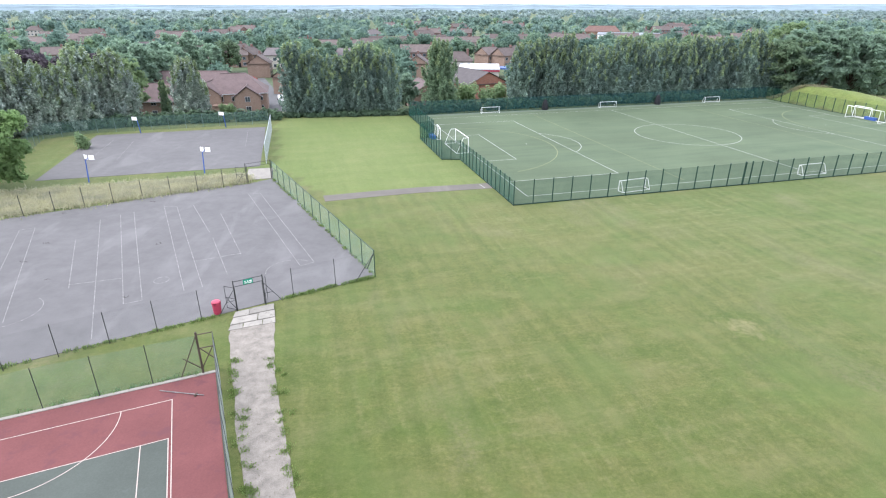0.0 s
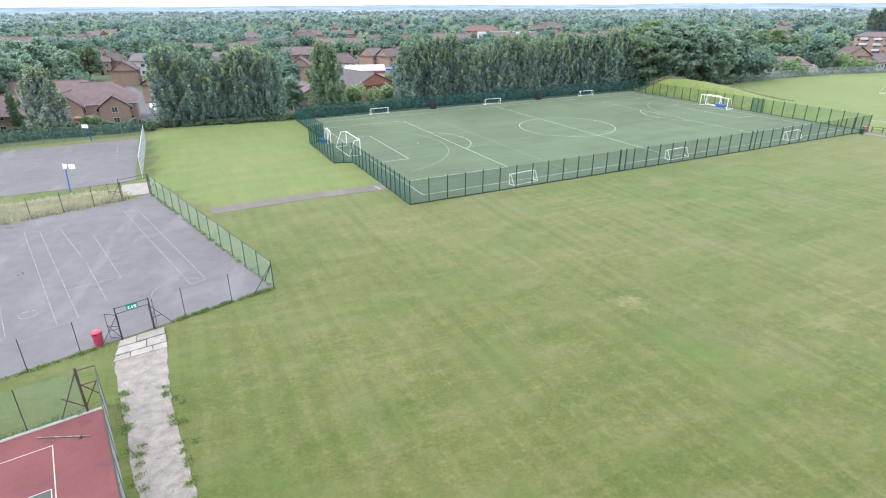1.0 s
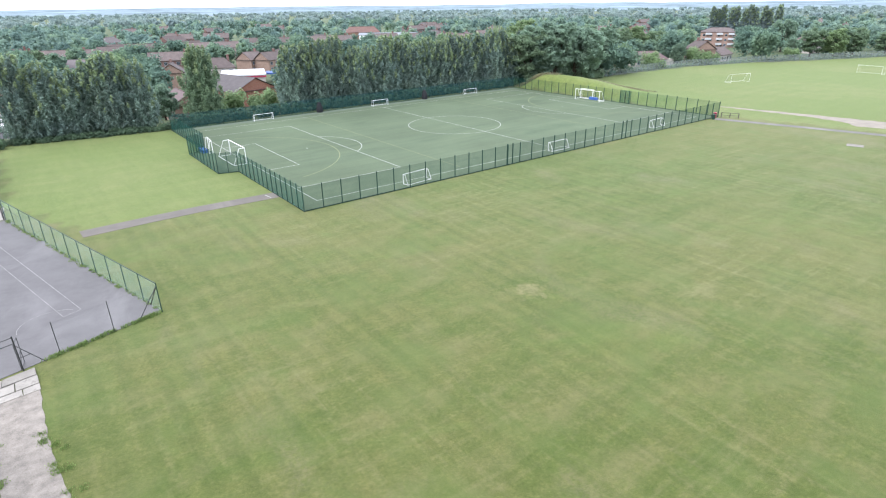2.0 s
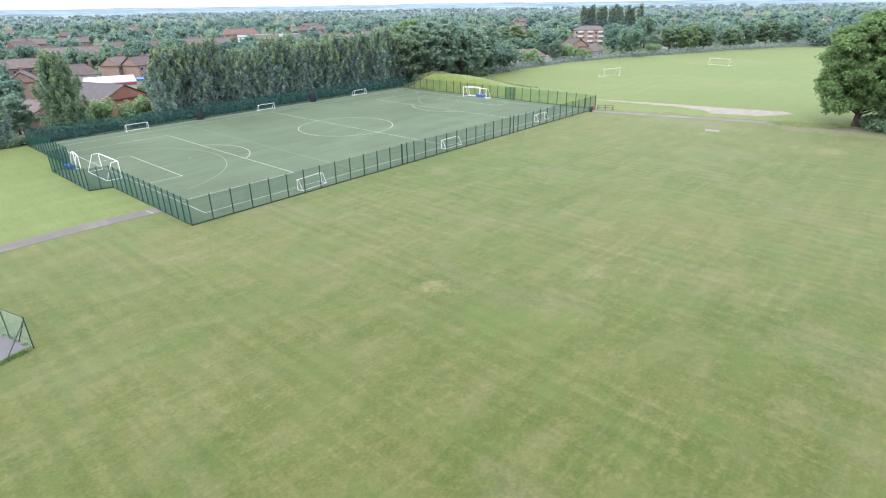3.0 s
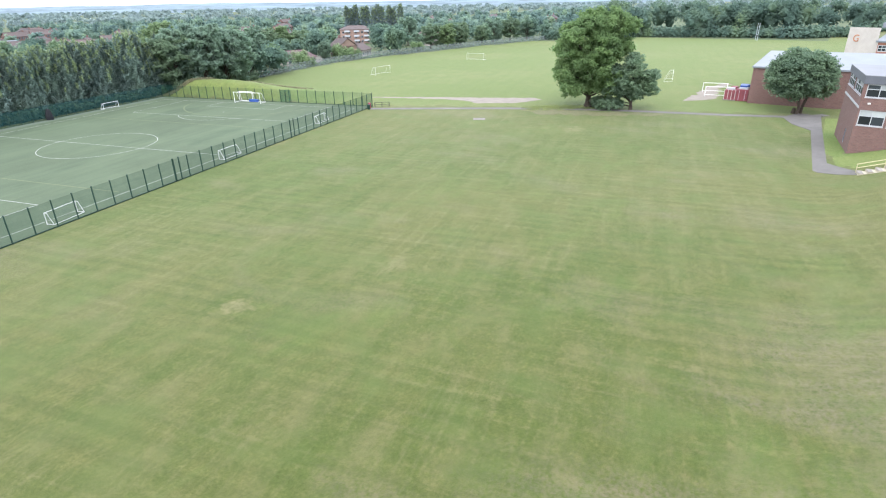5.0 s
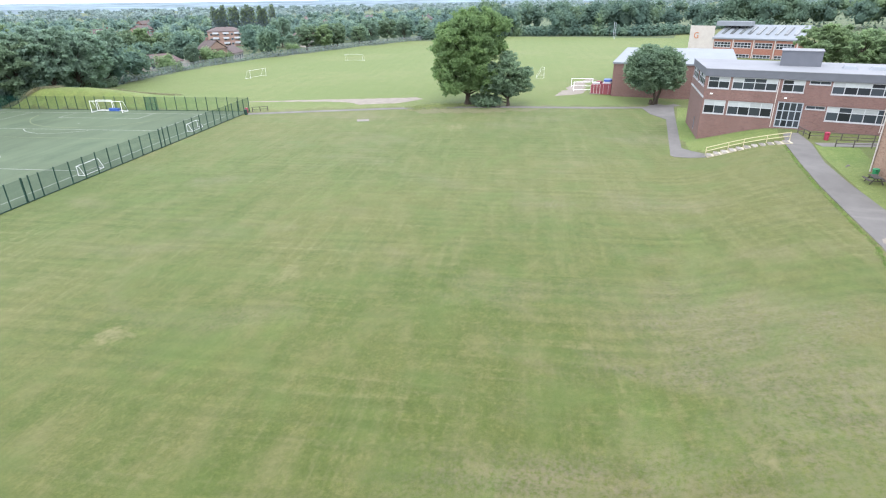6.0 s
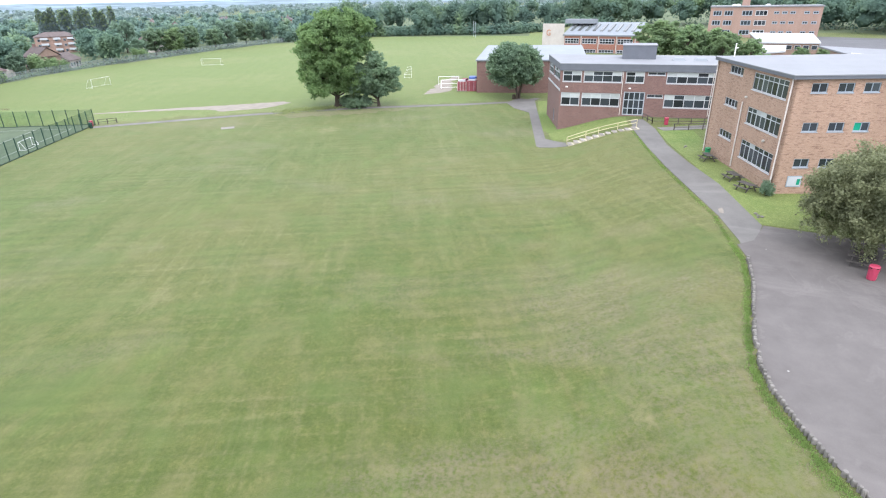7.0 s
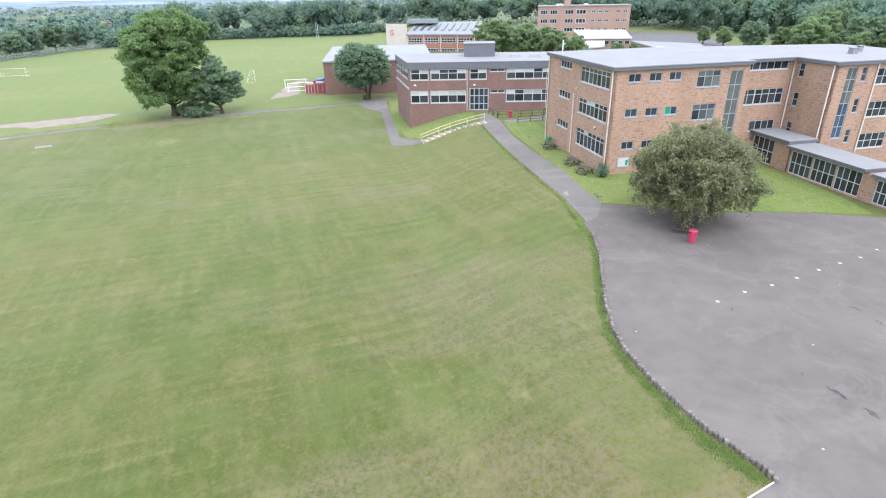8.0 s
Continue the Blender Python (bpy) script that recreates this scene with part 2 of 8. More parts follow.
def leaf_mat(name, dark, light, through=0.45, vary=0.22, patch=0.25, kinds=False, sparkle=False, gloss=0.25):
    m, nt, b, geo = _nodes(name)
    stops = ((0.0, dark), (0.72, tuple(0.62 * a + 0.38 * c for a, c in zip(dark, light))), (1.0, light)) if sparkle else ((0.0, dark), (1.0, light))
    col = _ramp(nt, geo.outputs["Random Per Island"], *stops)
    oi = nt.nodes.new("ShaderNodeObjectInfo")
    col = _mix(nt, 1.0, col, _ramp(nt, oi.outputs["Random"], (0, (1 - vary,) * 3), (1, (1, 1, 1))), "MULTIPLY")
    big = _noise(nt, geo.outputs["Position"], patch, 3.0)
    col = _mix(nt, 1.0, col, _ramp(nt, big, (0.3, (0.72, 0.75, 0.79)), (0.7, (1.0, 1.0, 0.93))), "MULTIPLY")
    if kinds:
        # trees of several kinds side by side: blue-green, mid green, yellow-green
        kind = _noise(nt, scaled(nt, geo.outputs["Position"], 1, 1, 0.2), 0.085, 1.0)
        col = _mix(nt, 1.0, col, _ramp(nt, kind, (0.32, (0.68, 0.74, 0.80)), (0.48, (0.92, 0.95, 0.98)), (0.62, (1.06, 1.05, 0.95)), (0.74, (1.26, 1.20, 0.88))), "MULTIPLY")
    nt.links.new(col, b.inputs["Base Color"])
    b.inputs["Roughness"].default_value = 0.55
    b.inputs["Specular IOR Level"].default_value = gloss
    tr = nt.nodes.new("ShaderNodeBsdfTranslucent")
    nt.links.new(col, tr.inputs["Color"])
    mx = nt.nodes.new("ShaderNodeMixShader")
    mx.inputs[0].default_value = through
    nt.links.new(b.outputs[0], mx.inputs[1])
    nt.links.new(tr.outputs[0], mx.inputs[2])
    nt.links.new(mx.outputs[0], nt.nodes["Material Output"].inputs["Surface"])
    return m


def net_mat(name, base, cover):
    """Wire mesh too fine to be told apart: mostly open."""
    m, nt, b, geo = _nodes(name)
    b.inputs["Base Color"].default_value = (*base, 1)
    b.inputs["Roughness"].default_value = 0.7
    b.inputs["Specular IOR Level"].default_value = 0.12
    tp = nt.nodes.new("ShaderNodeBsdfTransparent")
    mx = nt.nodes.new("ShaderNodeMixShader")
    n = _noise(nt, geo.outputs["Position"], 0.8, 4.0)
    r = _ramp(nt, n, (0.3, (cover * 0.8,) * 3), (0.7, (cover * 1.2,) * 3))
    nt.links.new(r, mx.inputs[0])
    nt.links.new(tp.outputs[0], mx.inputs[1])
    nt.links.new(b.outputs[0], mx.inputs[2])
    nt.links.new(mx.outputs[0], nt.nodes["Material Output"].inputs["Surface"])
    return m


def brick_mat(name, tones, mortar, length=0.225, height=0.075):
    """Stretcher courses laid by world height and by the run of the wall."""
    m, nt, b, geo = _nodes(name)
    tc = nt.nodes.new("ShaderNodeTexCoord")
    sep = nt.nodes.new("ShaderNodeSeparateXYZ")
    nt.links.new(tc.outputs["Object"], sep.inputs[0])
    add = nt.nodes.new("ShaderNodeMath")
    nt.links.new(sep.outputs[0], add.inputs[0])
    nt.links.new(sep.outputs[1], add.inputs[1])
    comb = nt.nodes.new("ShaderNodeCombineXYZ")
    nt.links.new(add.outputs[0], comb.inputs[0])
    nt.links.new(sep.outputs[2], comb.inputs[1])
    br = nt.nodes.new("ShaderNodeTexBrick")
    br.inputs["Scale"].default_value = 1.0
    br.inputs["Brick Width"].default_value = length
    br.inputs["Row Height"].default_value = height
    br.inputs["Mortar Size"].default_value = 0.006
    br.inputs["Color1"].default_value = (*tones[0], 1)
    br.inputs["Color2"].default_value = (*tones[1], 1)
    br.inputs["Mortar"].default_value = (*mortar, 1)
    br.inputs["Bias"].default_value = -0.2
    nt.links.new(comb.outputs[0], br.inputs["Vector"])
    p = geo.outputs["Position"]
    blot = _noise(nt, scaled(nt, p, 1, 1, 4.2), 1.7, 5.0, 0.76)
    col = _mix(nt, _ramp(nt, blot, (0.54, (0, 0, 0)), (0.60, (0.82,) * 3)), br.outputs["Color"], tones[2])
    wash = _noise(nt, scaled(nt, p, 1, 1, 0.35), 0.5, 4.0)
    col = _mix(nt, 1.0, col, _ramp(nt, wash, (0.3, (0.84, 0.83, 0.82)), (0.7, (1.0, 1.0, 1.0))), "MULTIPLY")
    nt.links.new(col, b.inputs["Base Color"])
    b.inputs["Roughness"].default_value = 0.9
    _bump(nt, b, br.outputs["Fac"], -0.4, 0.01)
    return m


def asphalt_mat(name, base, patch=0.25, cracks=True, specks=False):
    m, nt, b, geo = _nodes(name)
    p = geo.outputs["Position"]
    big = _noise(nt, p, 0.09, 5.0, 0.6, 0.5)
    mid = _noise(nt, p, 0.7, 5.0, 0.65)
    grit = _noise(nt, p, 28.0, 2.0)
    col = _ramp(nt, big, (0.3, tint(base, 1 - patch)), (0.55, base), (0.75, tint(base, 1 + patch)))
    col = _mix(nt, 0.4, col, _ramp(nt, mid, (0.3, tint(base, 0.72)), (0.7, tint(base, 1.22))))
    col = _mix(nt, 0.5, col, _ramp(nt, grit, (0.3, (0.75,) * 3), (0.7, (1.0,) * 3)), "MULTIPLY")
    wash = _noise(nt, scaled(nt, p, 1.0, 0.35, 1.0, 25), 0.16, 5.0, 0.6, 0.8)
    col = _mix(nt, _ramp(nt, wash, (0.54, (0, 0, 0)), (0.66, (0.55,) * 3)), col, tint(base, 1.32))
    if cracks:
        v = nt.nodes.new("ShaderNodeTexVoronoi")
        v.feature = "DISTANCE_TO_EDGE"
        v.inputs["Scale"].default_value = 0.11
        nt.links.new(_mix(nt, 0.12, p, _colour_noise(nt, p, 0.8)), v.inputs["Vector"])
        col = _mix(nt, _ramp(nt, v.outputs["Distance"], (0.0, (0.16,) * 3), (0.006, (0, 0, 0))), col, tint(base, 0.45))
    if specks:
        # trodden-in pale spots, and thin tide marks round dried puddles
        v = nt.nodes.new("ShaderNodeTexVoronoi")
        v.inputs["Scale"].default_value = 0.62
        nt.links.new(p, v.inputs["Vector"])
        some = _mix(nt, 1.0, _ramp(nt, v.outputs["Distance"], (0.025, (0.8,) * 3), (0.045, (0, 0, 0))), _ramp(nt, v.outputs["Color"], (0.50, (0, 0, 0)), (0.55, (1, 1, 1))), "MULTIPLY")
        col = _mix(nt, some, col, (0.40, 0.39, 0.36))
        tide = _noise(nt, p, 0.22, 6.0, 0.62, 0.9)
        col = _mix(nt, _ramp(nt, tide, (0.545, (0, 0, 0)), (0.575, (0.17,) * 3), (0.62, (0, 0, 0))), col, tint(base, 1.6))
        col = _mix(nt, _ramp(nt, tide, (0.30, (0.30,) * 3), (0.42, (0, 0, 0))), col, tint(base, 0.62))
    nt.links.new(col, b.inputs["Base Color"])
    b.inputs["Roughness"].default_value = 0.85
    b.inputs["Specular IOR Level"].default_value = 0.25
    _bump(nt, b, grit, 0.3, 0.01)
    return m


def _colour_noise(nt, vec, scale):
    n = nt.nodes.new("ShaderNodeTexNoise")
    n.inputs["Scale"].default_value = scale
    nt.links.new(vec, n.inputs["Vector"])
    return n.outputs["Color"]


def glass_mat(name, base=(0.02, 0.025, 0.03)):
    """Window glass with the dim room behind it."""
    m, nt, b, geo = _nodes(name)
    oi = nt.nodes.new("ShaderNodeObjectInfo")
    col = _ramp(nt, oi.outputs["Random"], (0.0, tint(base, 0.6)), (1.0, tint(base, 2.2)))
    nt.links.new(col, b.inputs["Base Color"])
    b.inputs["Roughness"].default_value = 0.06
    b.inputs["Specular IOR Level"].default_value = 0.42
    return m


FIELD = dict(green=(0.0688, 0.0920, 0.0212), dry=(0.106, 0.108, 0.036), share=0.12, stripes=0.14, period=3.1, speck=0.15, worn=True)
FRESH = dict(green=(0.112, 0.142, 0.042), dry=(0.142, 0.156, 0.058), share=0.03, stripes=0.16, period=4.3, speck=0.06)
LUSH = dict(green=(0.080, 0.134, 0.024), dry=(0.136, 0.165, 0.048), share=0.18, speck=0.30)
M_FIELD = field_mat("mown_grass", FIELD, FRESH, LUSH)
M_LUSH = grass_mat("lush_grass", **LUSH)
M_TURF = turf_mat("artificial_turf", (0.086, 0.113, 0.070))
M_THIN = grass_mat("thin_trodden_grass", (0.100, 0.106, 0.044), (0.132, 0.118, 0.064), 0.25, speck=0.2)
M_TURF_EDGE = mat("turf_edge", (0.095, 0.12, 0.088), 0.12, 0.4, 20, 0.9, spec=0.15)
M_ASPH = asphalt_mat("court_asphalt", (0.116, 0.112, 0.112), 0.2, cracks=False)
M_YARD = asphalt_mat("yard_asphalt", (0.116, 0.106, 0.099), 0.27, cracks=False, specks=True)
M_PATH = asphalt_mat("path_asphalt", (0.138, 0.132, 0.122), 0.15, cracks=False)
M_ROAD = asphalt_mat("road_asphalt", (0.101, 0.101, 0.104), 0.12, cracks=False)
M_GRAVEL = mat("gravel", (0.184, 0.166, 0.143), 0.36, 1.6, 20, 0.95, bump=0.5, worn=((0.098, 0.084, 0.062), 0.33))
M_DIRT = mat("bare_soil", (0.205, 0.183, 0.150), 0.22, 0.6, 6, 0.95, bump=0.4)
M_SLAB = mat("concrete_slab", (0.262, 0.245, 0.216), 0.18, 1.2, 16, 0.9, bump=0.3, vary=0.35, worn=((0.150, 0.140, 0.115), 0.36))
M_RED = mat("red_court", (0.128, 0.047, 0.046), 0.16, 0.35, 12, 0.85, spec=0.2, worn=((0.105, 0.041, 0.045), 0.40))
M_GREENCT = mat("green_court", (0.064, 0.074, 0.064), 0.16, 0.35, 12, 0.85, spec=0.2, worn=((0.076, 0.088, 0.080), 0.34))
M_WHITE = mat("white_paint", (0.78, 0.78, 0.76), 0.08, 2.0, 20, 0.5, bump=0.05)
M_LINE = mat("worn_line_paint", (0.225, 0.220, 0.214), 0.16, 1.6, 10, 0.85, bump=0.0, worn=((0.132, 0.126, 0.123), 0.52))
M_LINE_TURF = mat("turf_line", (0.350, 0.362, 0.335), 0.12, 1.5, 10, 0.85, bump=0.0)
M_LINE_YEL = mat("yellow_turf_line", (0.158, 0.175, 0.090), 0.12, 1.5, 10, 0.85, bump=0.0)
M_GREENPOST = mat("green_powder_coat", (0.011, 0.038, 0.026), 0.15, 2, 30, 0.5, spec=0.4)
M_BLACKPOST = mat("dark_steel", (0.022, 0.024, 0.023), 0.2, 2, 30, 0.55, spec=0.4)
M_GALV = mat("galvanised_steel", (0.50, 0.55, 0.60), 0.12, 2, 30, 0.45, metal=0.4)
M_RUST = mat("painted_steel_rusty", (0.063, 0.047, 0.035), 0.3, 3, 30, 0.7, worn=((0.088, 0.044, 0.022), 0.35))
M_NET_GREEN = net_mat("green_weldmesh", (0.008, 0.056, 0.040), 0.27)
M_NET_SIDE = net_mat("close_green_weldmesh", (0.008, 0.066, 0.052), 0.46)
M_NET_TEAL = net_mat("teal_weldmesh", (0.012, 0.054, 0.056), 0.50)
M_NET_COURT = net_mat("green_chainlink", (0.25, 0.36, 0.31), 0.26)
M_NET_BACK = net_mat("dull_green_chainlink", (0.075, 0.135, 0.120), 0.34)
M_NET_GREY = net_mat("grey_chainlink", (0.347, 0.391, 0.428), 0.52)
M_NET_GOAL = net_mat("goal_net", (0.378, 0.391, 0.391), 0.035)
M_BRICK = brick_mat("buff_brick", ((0.285, 0.180, 0.124), (0.350, 0.232, 0.164), (0.165, 0.096, 0.068)), (0.33, 0.26, 0.20))
M_BRICK_RED = brick_mat("brown_red_brick", ((0.150, 0.084, 0.072), (0.184, 0.102, 0.084), (0.108, 0.063, 0.056)), (0.195, 0.152, 0.132))
M_BRICK_ORANGE = brick_mat("orange_brick", ((0.215, 0.112, 0.078), (0.250, 0.136, 0.092), (0.165, 0.086, 0.062)), (0.252, 0.182, 0.136))
M_BRICK_ARTS = brick_mat("red_orange_brick", ((0.262, 0.108, 0.074), (0.300, 0.130, 0.088), (0.205, 0.086, 0.062)), (0.28, 0.19, 0.14))
M_BRICK_TAN = brick_mat("tan_brick", ((0.235, 0.160, 0.124), (0.270, 0.188, 0.148), (0.185, 0.122, 0.096)), (0.235, 0.182, 0.142))
M_FASCIA = mat("grey_fascia", (0.098, 0.106, 0.121), 0.1, 0.8, 20, 0.6)
M_FELT = mat("grey_roof_felt", (0.186, 0.194, 0.203), 0.10, 0.25, 8, 0.8, worn=((0.162, 0.170, 0.178), 0.35))
M_FELT_PALE = mat("pale_roof_sheet", (0.175, 0.195, 0.210), 0.1, 0.3, 8, 0.6)
M_TILE = mat("brown_roof_tile", (0.112, 0.090, 0.084), 0.25, 0.7, 6, 0.85, bump=0.5, vary=0.3)
M_TILE_GREY = mat("grey_roof_tile", (0.107, 0.095, 0.095), 0.22, 0.7, 6, 0.85, bump=0.5, vary=0.3)
M_FRAME_W = mat("white_window_frame", (0.38, 0.40, 0.41), 0.08, 2, 20, 0.5)
M_FRAME_G = mat("grey_window_frame", (0.24, 0.29, 0.33), 0.08, 2, 20, 0.5)
M_FRAME_B = mat("blue_grey_window_frame", (0.29, 0.325, 0.35), 0.08, 2, 20, 0.5)
M_RENDER = mat("cream_render", (0.391, 0.365, 0.328), 0.1, 0.7, 12, 0.85)
M_RENDER_PINK = mat("pinkish_render", (0.30, 0.25, 0.225), 0.12, 0.7, 12, 0.85)
M_GLASS = glass_mat("window_glass", (0.020, 0.025, 0.029))
M_PANEL_PALE = mat("pale_glazed_panel", (0.105, 0.118, 0.112), 0.2, 1, 6, 0.15, spec=0.5, vary=0.5)
M_PANEL_BLUE = mat("blue_glazed_panel", (0.050, 0.078, 0.122), 0.15, 1, 6, 0.15, spec=0.5, vary=0.4)
M_BLIND = mat("window_blind", (0.35, 0.38, 0.37), 0.1, 2, 10, 0.5, spec=0.5, vary=0.3)
M_PIPE = mat("white_plastic_pipe", (0.50, 0.46, 0.42), 0.1, 2, 20, 0.5)
M_REDBIN = mat("red_plastic", (0.300, 0.030, 0.064), 0.12, 3, 20, 0.45, spec=0.5)
M_GREENBIN = mat("green_plastic", (0.019, 0.189, 0.076), 0.12, 3, 20, 0.4, spec=0.5)
M_BLUE = mat("blue_paint", (0.038, 0.088, 0.284), 0.12, 2, 20, 0.5)
M_WOOD = mat("weathered_wood", (0.070, 0.063, 0.056), 0.25, 2, 18, 0.85, bump=0.3)
M_YELLOW = mat("cream_yellow_paint", (0.416, 0.378, 0.227), 0.1, 2, 20, 0.55)
M_STONE = mat("edging_stone", (0.165, 0.155, 0.138), 0.3, 3, 16, 0.9, bump=0.5, vary=0.4)
M_BARK = mat("bark", (0.063, 0.05, 0.038), 0.3, 2, 10, 0.95, bump=0.8)
# near-black; on inner floors, partitions and room backs it paints indoor shade
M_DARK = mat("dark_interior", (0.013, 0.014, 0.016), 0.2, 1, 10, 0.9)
M_SIGN_GREEN = mat("green_sign", (0., 0.208, 0.126), 0.05, 2, 20, 0.5)
M_CONTAINER = mat("maroon_container", (0.200, 0.055, 0.066), 0.3, 1, 10, 0.6)
L_POPLAR = leaf_mat("poplar_leaves", (0.190, 0.280, 0.236), (0.40, 0.51, 0.44), 0.55, sparkle=True, gloss=0.14)
L_PALE = leaf_mat("white_poplar_leaves", (0.335, 0.425, 0.36), (0.74, 0.81, 0.72), 0.55, sparkle=True, gloss=0.16)
L_WEED = leaf_mat("weed_leaves", (0.155, 0.225, 0.070), (0.250, 0.350, 0.115), 0.5, patch=0.3)
# lighter poplar green: light on the crown tips, put into the colour
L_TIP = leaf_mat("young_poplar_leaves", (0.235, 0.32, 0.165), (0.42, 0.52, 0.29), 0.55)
L_ASH = leaf_mat("ash_leaves", (0.185, 0.275, 0.170), (0.275, 0.380, 0.235), 0.55, gloss=0.1)
L_ROUGH = leaf_mat("rough_grass_blades", (0.300, 0.350, 0.140), (0.440, 0.500, 0.210), 0.6, patch=0.3)
L_OAK = leaf_mat("oak_leaves", (0.215, 0.342, 0.142), (0.315, 0.460, 0.195), 0.6, gloss=0.12)
L_DARK = leaf_mat("sycamore_leaves", (0.190, 0.285, 0.182), (0.262, 0.370, 0.232), 0.58, gloss=0.1)
L_LIME = leaf_mat("lime_leaves", (0.260, 0.365, 0.190), (0.318, 0.435, 0.225), 0.62, gloss=0.08)
L_CHERRY = leaf_mat("cherry_leaves", (0.192, 0.212, 0.108), (0.370, 0.395, 0.230), 0.55, patch=0.5, gloss=0.15)
L_SYC = leaf_mat("boundary_tree_leaves", (0.250, 0.362, 0.268), (0.320, 0.445, 0.325), 0.62, gloss=0.08)
L_PURPLE = leaf_mat("copper_beech_leaves", (0.080, 0.064, 0.080), (0.110, 0.090, 0.110))
L_HEDGE = leaf_mat("hedge_leaves", (0.076, 0.129, 0.076), (0.132, 0.213, 0.124))
L_FAR = leaf_mat("garden_tree_leaves", (0.15, 0.236, 0.18), (0.232, 0.34, 0.246), 0.4, patch=0.055, kinds=True, gloss=0.02)
# garden tree green, paled and blued to paint in the haze of distance
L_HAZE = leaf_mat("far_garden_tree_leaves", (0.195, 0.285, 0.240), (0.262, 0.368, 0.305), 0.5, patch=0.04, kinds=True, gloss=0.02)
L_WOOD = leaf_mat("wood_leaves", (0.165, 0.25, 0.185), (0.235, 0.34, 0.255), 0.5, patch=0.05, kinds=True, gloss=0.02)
# pale blue-green well above leaf colour: distance haze painted into the woods
L_FAR_HAZE = leaf_mat("middle_wood_leaves", (0.295, 0.380, 0.368), (0.355, 0.445, 0.425), 0.6, patch=0.02, gloss=0.02)
L_TALL = leaf_mat("dry_grass_blades", (0.400, 0.385, 0.250), (0.640, 0.610, 0.420), 0.5, patch=0.5)
L_SCRUB = leaf_mat("dry_scrub_blades", (0.300, 0.290, 0.170), (0.450, 0.430, 0.270), 0.55, patch=0.4)
L_TUFT = leaf_mat("grass_tuft_blades", (0.200, 0.300, 0.085), (0.310, 0.440, 0.140), 0.6, patch=0.3)


# ---- building blocks ----
class Geo:
    """Collects vertices and faces of one mesh."""

    def __init__(self):
        self.v, self.f = [], []

    def add(self, vs, fs):
        k = len(self.v)
        self.v += [tuple(p) for p in vs]
        self.f += [tuple(i + k for i in f) for f in fs]
        return self

    def box(self, x0, y0, z0, x1, y1, z1):
        vs = [(x, y, z) for z in (z0, z1) for y in (y0, y1) for x in (x0, x1)]
        return self.add(vs, [(0, 2, 3, 1), (4, 5, 7, 6), (0, 1, 5, 4), (2, 6, 7, 3), (0, 4, 6, 2), (1, 3, 7, 5)])

    def bar(self, p, q, w, h=None):
        """A square bar from p to q."""
        p, q = Vector(p), Vector(q)
        d = (q - p).normalized()
        side = d.cross((0, 0, 1))
        side = Vector((1, 0, 0)) if side.length < 1e-4 else side.normalized()
        up = side.cross(d)
        a, b = side * w / 2, up * (h or w) / 2
        vs = [e + s * a + t * b for e in (p, q) for s, t in ((-1, -1), (1, -1), (1, 1), (-1, 1))]
        return self.add(vs, [(0, 3, 2, 1), (4, 5, 6, 7), (0, 1, 5, 4), (1, 2, 6, 5), (2, 3, 7, 6), (3, 0, 4, 7)])

    def tube(self, p, q, r, r2=None, n=8):
        p, q = Vector(p), Vector(q)
        d = (q - p).normalized()
        side = d.cross((0, 0, 1))
        side = Vector((1, 0, 0)) if side.length < 1e-4 else side.normalized()
        up = side.cross(d)
        vs = [e + (side * math.cos(2 * math.pi * k / n) + up * math.sin(2 * math.pi * k / n)) * rr
              for e, rr in ((p, r), (q, r if r2 is None else r2)) for k in range(n)]
        fs = [(k, (k + 1) % n, n + (k + 1) % n, n + k) for k in range(n)]
        return self.add(vs, fs + [tuple(range(n - 1, -1, -1)), tuple(range(n, 2 * n))])

    def prism(self, pts, z0, z1):
        n = len(pts)
        vs = [(x, y, z0) for x, y in pts] + [(x, y, z1) for x, y in pts]
        fs = [(k, (k + 1) % n, n + (k + 1) % n, n + k) for k in range(n)]
        return self.add(vs, fs + [tuple(range(n - 1, -1, -1)), tuple(range(n, 2 * n))])

    def lathe(self, prof, n=14, c=(0, 0, 0)):
        """A turned shape: (radius, height) pairs from bottom to top."""
        vs = [(c[0] + r * math.cos(2 * math.pi * k / n), c[1] + r * math.sin(2 * math.pi * k / n), c[2] + z) for r, z in prof for k in range(n)]
        fs = [(j * n + k, j * n + (k + 1) % n, (j + 1) * n + (k + 1) % n, (j + 1) * n + k) for j in range(len(prof) - 1) for k in range(n)]
        m = len(prof) - 1
        return self.add(vs, fs + [tuple(range(n - 1, -1, -1)), tuple(m * n + k for k in range(n))])

    def mesh(self, name, material, smooth=False):
        me = bpy.data.meshes.new(name)
        me.from_pydata(self.v, [], self.f)
        me.materials.append(material)
        if smooth:
            me.polygons.foreach_set("use_smooth", [True] * len(me.polygons))
        me.update()
        return me


def part(name, geo, material, parent=None, label="", smooth=False):
    """One mesh object, under a thing or a part."""
    ob = new(name, geo if isinstance(geo, bpy.types.Mesh) else geo.mesh(name, material, smooth))
    if parent:
        ob.parent = parent
    return tagged(ob, label)


def thing(name, m, label, category, group="", kind=""):
    """An Empty at a thing's base, for its parts."""
    ob = new(name)
    ob.empty_display_size = 0.3
    ob.matrix_world = m
    return tagged(ob, label, category, group, kind)


def placed(x, y, turn=0.0, dz=0.0):
    return pose(x, y, ground_z(x, y) + dz, 0, 0, turn)


# ---- lie of the land: level playing fields, and the school on a terrace above them ----
def smooth01(u):
    u = np.clip(u, 0, 1)
    return u * u * (3 - 2 * u)


